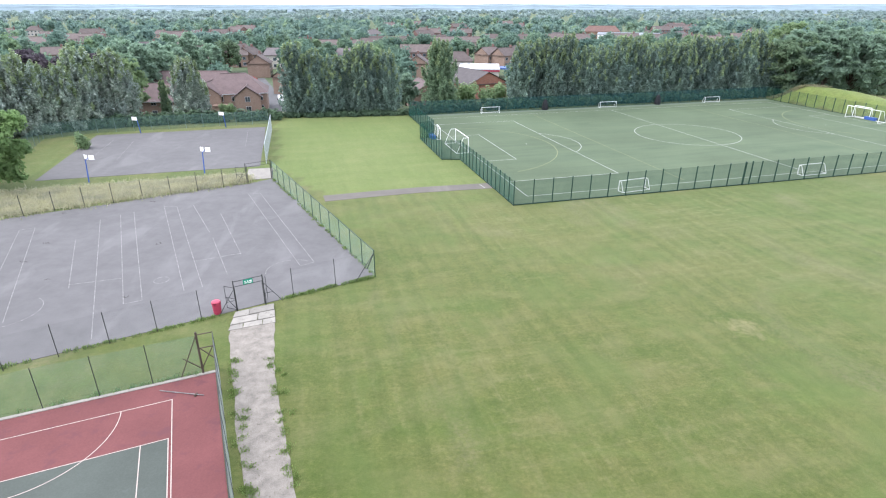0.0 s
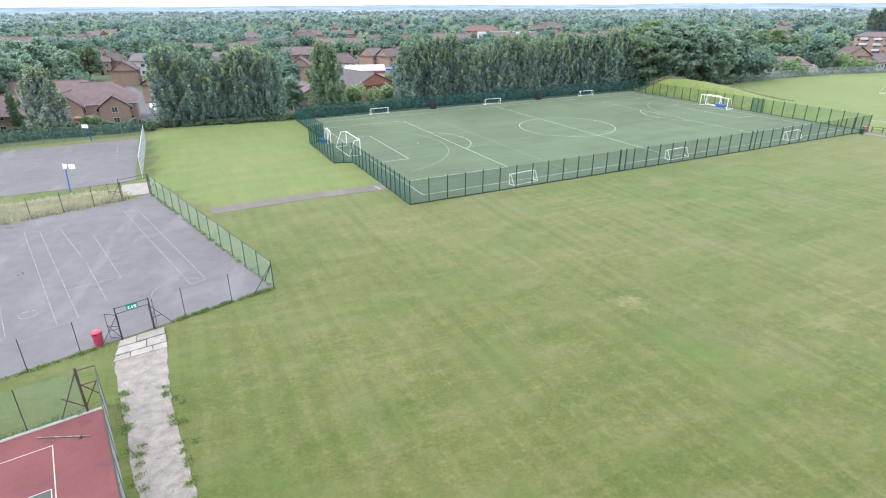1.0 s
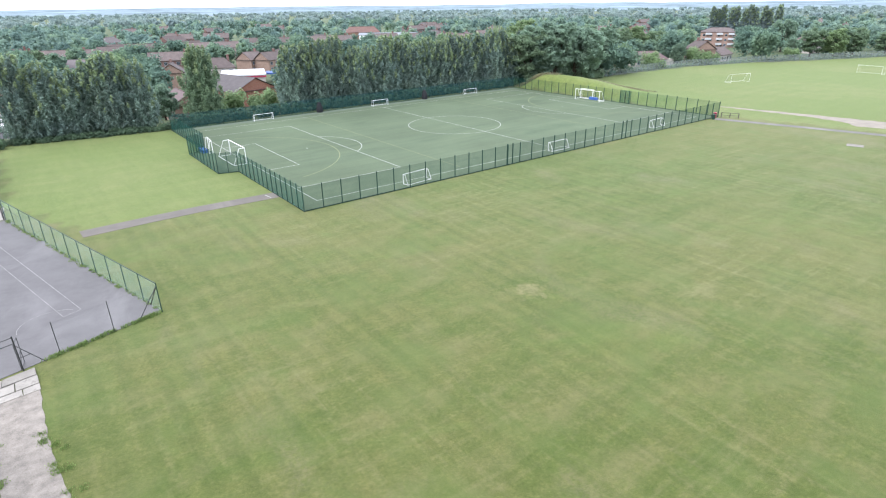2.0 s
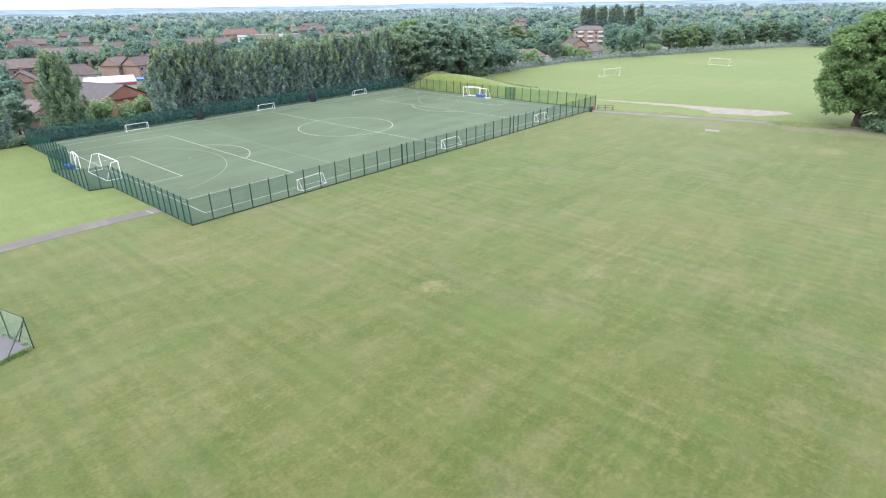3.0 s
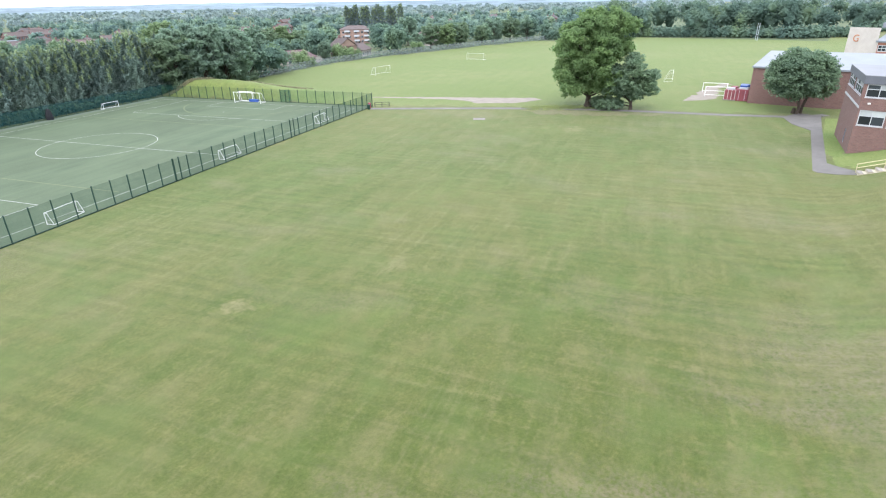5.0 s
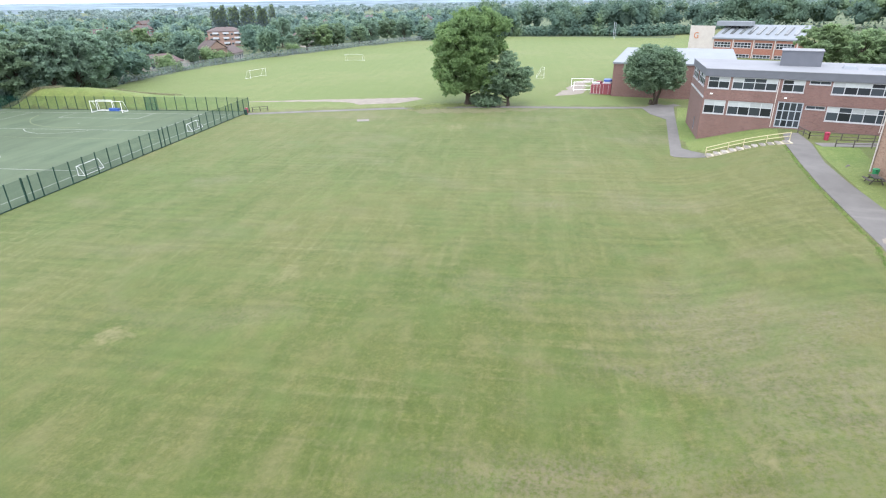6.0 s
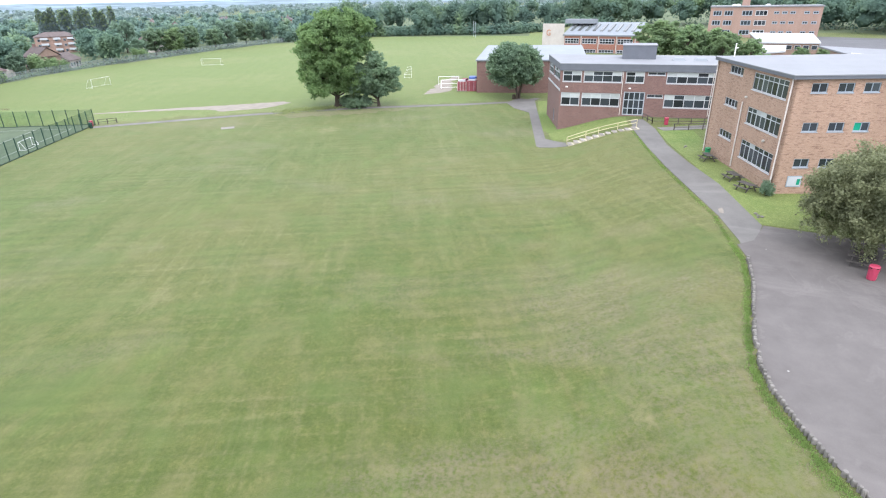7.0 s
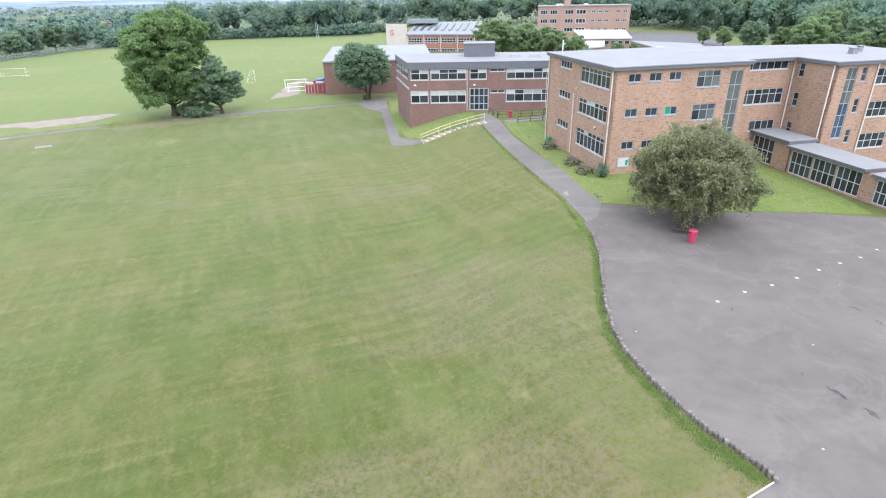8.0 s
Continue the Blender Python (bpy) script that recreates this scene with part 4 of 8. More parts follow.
def broad_tree(seed, height, spread, clear, leaves, size, material, name, label, clumps_n=46, droop=0.0, trunks=1, trunk_r=0.35, gap=0.0, weep=0.0, tri=True, lobes=None):
    """Spreading tree: trunk, limbs that part, rounded boughs and many small leaf clumps on them."""
    rng = np.random.default_rng(seed)
    root = thing(name, Matrix(), label, "tree")
    g = Geo()
    mid = clear + (height - clear) * 0.48
    for s in range(trunks):
        o = Vector((rng.uniform(-0.5, 0.5), rng.uniform(-0.5, 0.5), 0)) * (2.6 if trunks > 1 else 0)
        limb_geo(g, o + Vector((0, 0, -0.3)), o * 1.6 + Vector((0, 0, mid)), trunk_r, trunk_r * 0.5, 0.3, rng, 5)
    g.lathe([(trunk_r * 1.7, -0.2), (trunk_r * 1.25, 0.35), (trunk_r, 1.0)], 9)
    if lobes is None:
        lobes = []
        n = max(12, clumps_n // 3)
        half = (height - clear) * 0.5
        for k in range(n):
            # golden-angle scatter over a rounded crown
            z = -0.80 + 1.62 * (k + 0.5) / n
            a = k * 2.39996 + rng.uniform(-0.5, 0.5)
            rad = math.sqrt(max(0.0, 1 - (z * 0.98) ** 2)) * rng.uniform(0.70, 1.0)
            r = spread * rng.uniform(0.24, 0.38)
            if gap and rng.uniform() < gap:
                continue
            lobes.append(((spread - r) * rad * math.cos(a) * 1.08, (spread - r) * rad * math.sin(a) * 1.08, mid + z * (half - r * 0.35) - droop * rad * 1.2, r))
    clumps = boughs(rng, lobes, clumps_n * 5.0, spread * 0.07, spread * 0.14)
    clumps += [(x * 0.8, y * 0.8, z - r * 0.1, r * 0.5, r * 0.5, r * 0.4) for x, y, z, r in lobes]
    for k, (x, y, z, r) in enumerate(lobes):
        if weep and math.hypot(x, y) > spread * 0.35:
            for j in range(12):
                b, q = rng.uniform(0, 6.28), r * rng.uniform(0.4, 1.05)
                clumps.append((x + q * math.cos(b), y + q * math.sin(b), z - r * 0.35 - weep * rng.uniform(0.1, 0.9), 0.22, 0.22, weep * rng.uniform(0.35, 0.8)))
        start = clear * 0.8 + (min(mid, z) - clear * 0.8) * rng.uniform(0.15, 0.8)
        limb_geo(g, (0, 0, start), (x * 0.9, y * 0.9, z), trunk_r * 0.36, 0.05, spread * 0.05, rng, 4)
    part("trunk", g, M_BARK, root)
    part("crown", leaf_mesh("crown", leaf_cloud(rng, clumps, leaves, size, (0.2, 1.4), 0.6, loose=0.85, rise=-0.8 if weep else 0.0, tri=tri, upper=0.35), material, 3 if tri else 4), None, root)
    return root


def bush(seed, r, h, leaves, size, material, name="bush", label="dense green shrub on the lawn"):
    rng = np.random.default_rng(seed)
    root = thing(name, Matrix(), label, "shrub")
    g = Geo()
    clumps = []
    for k in range(14):
        a, rr = rng.uniform(0, 6.28), r * math.sqrt(rng.uniform(0, 0.75))
        z = h * rng.uniform(0.25, 0.75)
        clumps.append((rr * math.cos(a), rr * math.sin(a), z, r * 0.4, r * 0.4, h * 0.3))
        g.tube((0, 0, -0.1), (rr * math.cos(a) * 0.8, rr * math.sin(a) * 0.8, z), 0.03, 0.015, 5)
    part("stem", g, M_BARK, root)
    part("crown", leaf_mesh("crown", leaf_cloud(rng, clumps, leaves, size), material), None, root)
    return root


def stand(masters, spots, group=""):
    """Sets trees of the given masters at (x, y, turn, scale); the first use of a master is the master itself."""
    used = set()
    for k, (x, y, turn, s) in enumerate(spots):
        src = masters[k % len(masters)]
        m = pose(x, y, ground_z(x, y), 0, 0, turn)
        ob = src if src.name not in used else copy_thing(src, m)
        ob.matrix_world = m @ Matrix.Diagonal((s, s, s, 1)) if src.name in used else m
        if src.name in used:
            ob.scale = (s, s, s * (0.94 + 0.12 * ((k * 37) % 10) / 10))
        used.add(src.name)
        if group:
            tagged(ob, group=group)


def poplar_rows():
    rng = np.random.default_rng(5)
    ms = [poplar(11 + k, 13.6 + 0.6 * k, 3.7 + 0.15 * k, 23000, 0.275) for k in range(4)]
    spots = []
    # long row behind the pitch, in two staggered lines
    for k in range(18):
        a = 27.5 + k * 4.35
        p = PITCH @ Vector((a + rng.uniform(-0.7, 0.7), 66.6 + (k % 2) * 1.6 + rng.uniform(-0.6, 0.6), 0))
        spots.append((p.x, p.y, rng.uniform(0, 360), rng.uniform(0.90, 1.07)))
    # the group beyond the small green, and the one beside the courts
    for k in range(6):
        f = k / 5
        spots.append((-31.0 + 18.6 * f + rng.uniform(-0.4, 0.4), 120.9 + 4.5 * f + rng.uniform(-1.5, 1.5), rng.uniform(0, 360), rng.uniform(0.86, 0.99)))
    pale = [poplar(17 + k, 13.9, 4.8, 34000, 0.285, L_PALE, "broad feathery pale green poplar beside the courts") for k in range(2)]
    broad = []
    for k in range(6):
        f = k / 5
        broad.append((-79.0 + 13.5 * f + rng.uniform(-0.8, 0.8), 97.5 + 17.0 * f + rng.uniform(-1, 1), rng.uniform(0, 360), rng.uniform(0.86, 1.0)))
    broad.append((-53.5, 121.0, 40, 0.86))
    stand(pale, broad, "poplars along the school boundary")
    stand(ms, spots, "poplars along the school boundary")


poplar_rows()

aspen = poplar(29, 14.4, 4.5, 34000, 0.26, L_ASH, "broad full green poplar beside the pitch fence")
aspen.matrix_world = placed(-0.6, 131.5)


def facing_lobes(lobes, rng, depth):
    """Boughs given as (across, height, r), each with smaller ones before and behind it; across is turned to the compass."""
    out = []
    for u, z, r in lobes:
        for k in (-1, 0, 1):
            v = k * depth * rng.uniform(0.3, 0.6) * (1.0 if r > 2.5 else 0.6)
            c, e = math.cos(radians(-69)), math.sin(radians(-69))
            q = r * (1.0 if k == 0 else rng.uniform(0.7, 0.95))
            out.append((u * c - v * e, u * e + v * c, z - (0.5 if k else 0.0), q))
    return out


OAK_BOUGHS = ((2.4, 17.4, 3.1), (-0.6, 16.9, 3.3), (5.4, 16.8, 2.3), (-4.0, 14.9, 2.8), (7.4, 16.6, 1.6), (1.8, 13.0, 4.2), (-3.6, 10.6, 3.7), (-5.4, 7.2, 2.7),
              (0.8, 9.0, 4.3), (-3.6, 4.6, 2.6), (4.8, 11.8, 2.5), (3.6, 6.6, 2.9), (-6.2, 12.6, 1.7), (6.6, 12.8, 1.5), (0.0, 4.6, 2.2), (4.0, 4.2, 2.2))
big_tree = broad_tree(31, 20.0, 7.6, 2.0, 98000, 0.30, L_OAK, "oak_tree", "large spreading green oak beside the footpath", 210, trunk_r=0.62, lobes=facing_lobes(OAK_BOUGHS, np.random.default_rng(3), 9.0))
big_tree.matrix_world = placed(120.5, 44.7)
LIME_BOUGHS = ((-2.6, 1.5, 1.3), (-4.0, 4.6, 2.3), (3.4, 4.7, 1.9), (0.2, 3.4, 1.8), (-4.4, 8.0, 1.7), (-3.4, 6.4, 2.2), (0.0, 8.4, 2.7), (2.3, 6.6, 2.3), (-1.8, 5.4, 2.8), (1.9, 4.4, 1.9), (-2.6, 3.8, 1.7), (-0.4, 10.2, 1.7), (3.7, 7.2, 1.3))
side_tree = broad_tree(37, 11.6, 4.9, 0.6, 30000, 0.28, L_DARK, "lime_tree", "lower dark green tree beside the oak", 120, trunk_r=0.3, lobes=facing_lobes(LIME_BOUGHS, np.random.default_rng(4), 5.0))
side_tree.matrix_world = placed(121.4, 35.6)
yard_tree = broad_tree(41, 8.2, 5.6, 1.75, 88000, 0.155, L_CHERRY, "cherry_tree", "weeping olive-green cherry tree over the tarmac", 96, droop=0.3, trunk_r=0.28, weep=1.1, gap=0.10, tri=False)
yard_tree.matrix_world = placed(43.9, -25.15)
round_tree = broad_tree(43, 12.4, 6.6, 2.2, 44000, 0.28, L_DARK, "maple_tree", "round dark green tree with two trunks on the lawn", 130, trunks=2, trunk_r=0.3)
round_tree.matrix_world = placed(132.6, 6.6)


# ---- buildings ----
def wall_geo(geo, length, z0, z1, holes, thick=0.3):
    """A wall along x from 0 to length, its outer face at y = 0, with openings (u0, z0, u1, z1) right through it."""
    us = sorted({0.0, length, *[h[0] for h in holes], *[h[2] for h in holes]})
    zs = sorted({z0, z1, *[h[1] for h in holes], *[h[3] for h in holes]})
    nu, nz = len(us), len(zs)

    def solid(i, j):
        if not (0 <= i < nu - 1 and 0 <= j < nz - 1):
            return False
        a, c = (us[i] + us[i + 1]) / 2, (zs[j] + zs[j + 1]) / 2
        return not any(h[0] <= a <= h[2] and h[1] <= c <= h[3] for h in holes)

    vs = [(u, y, z) for y in (0, thick) for z in zs for u in us]
    at = lambda i, j, k: k * nu * nz + j * nu + i
    fs = []
    for i in range(nu - 1):
        for j in range(nz - 1):
            if not solid(i, j):
                continue
            fs.append((at(i, j, 0), at(i + 1, j, 0), at(i + 1, j + 1, 0), at(i, j + 1, 0)))
            fs.append((at(i, j + 1, 1), at(i + 1, j + 1, 1), at(i + 1, j, 1), at(i, j, 1)))
            for di, dj, (p, q) in ((-1, 0, ((i, j), (i, j + 1))), (1, 0, ((i + 1, j + 1), (i + 1, j))), (0, -1, ((i + 1, j), (i, j))), (0, 1, ((i, j + 1), (i + 1, j + 1)))):
                if not solid(i + di, j + dj):
                    fs.append((at(*p, 0), at(*q, 0), at(*q, 1), at(*p, 1)))
    used = sorted({v for f in fs for v in f})
    back = {v: k for k, v in enumerate(used)}
    geo.add([vs[v] for v in used], [tuple(back[v] for v in f) for f in fs])


def window(parent, m, w, h, cols, rows, frame_mat, bar=0.06, blind=0.0, split=None, depth=0.12, pane_mats=None, sill=True, heavy=()):
    """A window: frame, bars, panes, and a sill; m places its lower left corner on the wall's face."""
    root = new("window")
    root.parent = parent
    root.matrix_local = m
    g = Geo()
    y0, y1 = depth - 0.06, depth + 0.02
    for x in (0, w - bar * 1.2):
        g.box(x, y0, 0, x + bar * 1.2, y1, h)
    for z in (0, h - bar * 1.2):
        g.box(bar * 1.2, y0, z, w - bar * 1.2, y1, z + bar * 1.2)
    xs = [w * k / cols for k in range(cols + 1)]
    zs = split or [h * k / rows for k in range(rows + 1)]
    for k, x in enumerate(xs[1:-1], 1):
        half = bar if k in heavy else bar / 2
        g.box(x - half, y0 + 0.004, bar, x + half, y1, h - bar)
    for z in zs[1:-1]:
        g.box(bar, y0 + 0.008, z - bar / 2, w - bar, y1 - 0.004, z + bar / 2)
    part("frame", g, frame_mat, root)
    rng = random.Random(round(w * 1000 + h * 77 + m.translation.x * 13 + m.translation.z * 7))
    for i in range(cols):
        for j in range(len(zs) - 1):
            p = Geo().box(xs[i] + bar * 0.4, depth - 0.015, zs[j] + bar * 0.4, xs[i + 1] - bar * 0.4, depth - 0.003, zs[j + 1] - bar * 0.4)
            top = j == len(zs) - 2
            mt = M_BLIND if (blind and top and rng.random() < blind) else M_GLASS
            if pane_mats:
                mt = pane_mats(i, j) or mt
            part("pane", p, mt, root)
    if sill:
        part("sill", Geo().box(-0.05, -0.06, -0.09, w + 0.05, depth, -0.005), frame_mat, root)
    return root


def facade(parent, m, length, z0, z1, windows, wall_mat, frame_mat, thick=0.3, name="wall"):
    """A wall with its windows: dicts of u, z, w, h and the window's own settings. m: x along, y inward."""
    g = Geo()
    wall_geo(g, length, z0, z1, [(w["u"], w["z"], w["u"] + w["w"], w["z"] + w["h"]) for w in windows], thick)
    ob = part(name, g, wall_mat, parent)
    ob.matrix_local = m
    for w in windows:
        k = {a: b for a, b in w.items() if a not in ("u", "z")}
        fm = k.pop("frame", frame_mat)
        window(parent, m @ pose(w["u"], 0, w["z"]), k.pop("w"), k.pop("h"), k.pop("cols", 2), k.pop("rows", 1), fm, **k)


def left_of(x, depth):
    """The side wall at x, seen from outside: its run goes from the back to the front."""
    return Matrix.Translation((x, depth, 0)) @ pose(0, 0, 0, 0, 0, -90)


def downpipe(parent, x, y, z0, z1, r=0.075, kink=False):
    g = Geo()
    g.tube((x, y, z0), (x, y, z1), r, n=8)
    z = z0 + 0.8
    while z < z1:
        g.tube((x, y, z), (x, y, z + 0.08), r * 1.35, n=8)
        z += 1.8
    part("downpipe", g, M_PIPE, parent, "white plastic downpipe")


def teaching_block():
    """Three-storey block of buff brick with its set-back wing and glazed link."""
    root = thing("school_building", pose(58.05, -22.9, TERRACE, 0, 0, -82.6), "three-storey buff brick school building with a flat grey roof", "building")
    zr = 11.1
    # run along the yard; floors are 3.55 m apart
    win = []
    for z in (9.85, 6.22, 2.72):
        for u in (1.6, 4.0, 6.33):
            win.append(dict(u=u, z=z, w=1.45, h=0.86, cols=2, rows=1, pane_mats=(lambda i, j: M_SIGN_GREEN if i == 0 else None) if (u > 6 and z == 6.22) else None))
    win = [w for w in win if not (w["z"] == 2.72 and w["u"] > 6)]
    for z in (8.95, 5.42, 1.9):
        win.append(dict(u=9.7, z=z, w=2.8, h=1.72, cols=3, rows=2, split=[0, 1.1, 1.72], pane_mats=lambda i, j: M_PANEL_PALE if (i + j) % 3 else None))
    win.append(dict(u=13.7, z=1.2, w=1.6, h=9.35, cols=2, rows=6, pane_mats=lambda i, j: M_PANEL_BLUE if j < 2 else M_PANEL_PALE))
    facade(root, Matrix(), 16.0, -1.0, zr, win, M_BRICK, M_FRAME_G)
    # gable end
    side = []
    for z in (9.05, 5.5, 1.75):
        side.append(dict(u=17.3 - 7.95, z=z, w=7.0, h=1.75 if z > 2 else 2.0, cols=7, rows=2, split=[0, 1.25, 1.75] if z > 2 else [0, 1.5, 2.0], frame=M_FRAME_W, blind=0.12, heavy=(2, 5)))
        side.append(dict(u=17.3 - 13.8, z=z + 1.0 + (0.1 if z < 2 else 0), w=3.3, h=0.85, cols=4, rows=1, frame=M_FRAME_W))
    facade(root, left_of(0, 17.3), 17.3, -1.0, zr, side, M_BRICK, M_FRAME_W, 0.298)
    # back and far sides
    g = Geo()
    wall_geo(g, 16.0, -1.0, zr, [])
    b = part("wall", g, M_BRICK, root)
    b.matrix_local = Matrix.Translation((16.0, 17.3, 0)) @ pose(0, 0, 0, 0, 0, 180)
    # set-back wing, then the one that steps forward again
    w1 = [dict(u=0.7, z=10.2, w=5.5, h=0.9, cols=6, rows=1, frame=M_FRAME_W, heavy=(2,)), dict(u=0.7, z=6.4, w=5.6, h=1.7, cols=6, rows=2, frame=M_FRAME_W, heavy=(2,), split=[0, 1.1, 1.7]), dict(u=2.6, z=3.3, w=3.4, h=1.2, cols=4, rows=1, frame=M_FRAME_W)]
    facade(root, Matrix.Translation((16.0, 1.5, 0)), 7.0, -1.0, zr, w1, M_BRICK, M_FRAME_G)
    w2 = [dict(u=0.75, z=z, w=0.75, h=1.5, cols=1, rows=2) for z in (9.4, 6.2, 2.9)]
    facade(root, Matrix.Translation((23.0, 1.5, 0)) @ pose(0, 0, 0, 0, 0, -90), 5.6, -1.0, zr, w2, M_BRICK, M_FRAME_G)
    w3 = [dict(u=1.5, z=3.3, w=1.3, h=7.5, cols=2, rows=6, pane_mats=lambda i, j: M_PANEL_BLUE if j < 3 else M_PANEL_PALE)] + [dict(u=3.4, z=z, w=0.65, h=1.5, cols=1, rows=2) for z in (9.3, 6.0, 2.7)] + [dict(u=5.4, z=z, w=3.6, h=1.7, cols=4, rows=2, frame=M_FRAME_W) for z in (8.9, 5.4, 1.9)]
    facade(root, Matrix.Translation((23.0, -4.1, 0)), 16.0, -1.0, zr, w3, M_BRICK, M_FRAME_G)
    # roof slabs with fascia
    o = 0.35
    main = [(-o, -o), (16.2, -o), (16.2, 1.0), (23.0 - o, 1.0), (23.0 - o, -4.1 - o), (39.2, -4.1 - o), (39.2, 12.0), (16.2, 17.6), (-o, 17.6)]
    part("fascia", Geo().prism(main, zr, zr + 0.30), M_FASCIA, root, "grey fascia board")
    top = [(-o - 0.05, -o - 0.05), (16.25, -o - 0.05), (16.25, 0.95), (22.6, 0.95), (22.6, -4.5), (39.25, -4.5), (39.25, 12.05), (16.25, 17.65), (-o - 0.05, 17.65)]
    part("roof", Geo().prism(top, zr + 0.302, zr + 0.40), M_FELT, root, "pale grey flat felt roof")
    # added inner floors and partitions, coloured near-black to keep the rooms dim
    for z in (3.4, 7.0):
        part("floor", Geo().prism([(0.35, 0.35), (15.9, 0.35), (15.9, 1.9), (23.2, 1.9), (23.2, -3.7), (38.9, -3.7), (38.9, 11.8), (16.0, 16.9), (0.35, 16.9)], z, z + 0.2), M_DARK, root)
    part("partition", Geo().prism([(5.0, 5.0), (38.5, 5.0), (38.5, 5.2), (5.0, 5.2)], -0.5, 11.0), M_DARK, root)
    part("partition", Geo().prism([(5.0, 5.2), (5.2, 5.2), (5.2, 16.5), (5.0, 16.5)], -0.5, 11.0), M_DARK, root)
    # rain pipes
    for x, y, z0, z1 in ((-0.09, 0.25, 0, zr), (-0.09, 17.2, 0, zr), (-0.09, 9.2, 0.3, 7.5), (22.9, 1.35, 2.9, zr), (22.9, -3.9, 2.5, zr), (28.2, -4.2, 1.5, zr)):
        downpipe(root, x, y, z0, z1)
    # roof vents
    for y, z in ((8.6, 8.1), (3.2, 4.6)):
        part("wall_lamp", Geo().lathe([(0.10, -0.12), (0.16, -0.05), (0.16, 0.05), (0.09, 0.13)], 10, (-0.1, y, z)), M_RENDER, root, "small cream bulkhead lamp")
    part("flue", Geo().tube((1.2, 16.2, zr + 0.4), (1.2, 16.2, zr + 1.9), 0.06).tube((1.2, 16.2, zr + 1.4), (1.5, 16.2, zr + 1.4), 0.04), M_WHITE, root, "white vent pipe on the roof")
    for x, y, s in ((30.0, 1.0, 0.7), (33.0, 3.0, 0.5)):
        part("roof_vent", Geo().box(x, y, zr + 0.4, x + s, y + s, zr + 1.0).box(x - 0.08, y - 0.08, zr + 1.0, x + s + 0.08, y + s + 0.08, zr + 1.08), M_FELT, root)
    part("wall_notice", Geo().box(1.35, -0.05, 0.75, 2.75, 0.0, 1.85), M_FRAME_G, root, "grey-framed notice board")
    part("notice_patch", Geo().box(2.3, -0.062, 0.95, 2.6, -0.057, 1.55), M_SIGN_GREEN, root, "green panel on the notice")
    part("notice", Geo().box(1.43, -0.056, 0.83, 2.67, -0.051, 1.77), M_FRAME_W, root, "pale notice with a green corner")
    return root


def glazed_link():
    root = thing("glazed_corridor", pose(58.05, -22.9, TERRACE, 0, 0, -82.6), "low glazed brick corridor with a flat grey roof", "building")
    def seg(y0, y1, x, h, bays, pier):
        # runs along the y axis at x, facing the smaller x
        L = y1 - y0
        wins, u = [], 0.15
        bw = (L - 0.3 - pier) / bays
        for k in range(bays):
            wins.append(dict(u=u, z=0.14, w=bw - 0.12, h=h - 0.32, cols=4, rows=2, frame=M_FRAME_W, sill=False, bar=0.07))
            u += bw
        facade(root, Matrix.Translation((x, y1, 0)) @ pose(0, 0, 0, 0, 0, -90), L, -0.8, h, wins, M_BRICK, M_FRAME_W, 0.25)
        g = Geo()
        wall_geo(g, L, -0.8, h, [])
        b = part("wall", g, M_BRICK, root)
        b.matrix_local = Matrix.Translation((x + 2.9, y0, 0)) @ pose(0, 0, 0, 0, 0, 90)
        part("fascia", Geo().box(x - 0.45, y0 - 0.2, h + 0.002, x + 3.2, y1 + 0.2, h + 0.28), M_FASCIA, root)
        part("roof", Geo().box(x - 0.5, y0 - 0.25, h + 0.282, x + 3.25, y1 + 0.25, h + 0.34), M_FELT, root)
        for y in (y0, y1):
            part("wall", Geo().box(x + 0.26, y - 0.12, -0.8, x + 2.85, y + 0.12, h), M_BRICK, root)
    seg(-4.3, 1.4, 19.4, 3.15, 1, 2.0)
    seg(-13.8, -4.7, 19.2, 2.75, 3, 0.0)
    seg(-20.0, -14.9, 19.2, 2.55, 2, 0.0)
    part("pier", Geo().box(19.2, -14.9, -0.8, 21.9, -13.8, 2.6), M_BRICK, root)


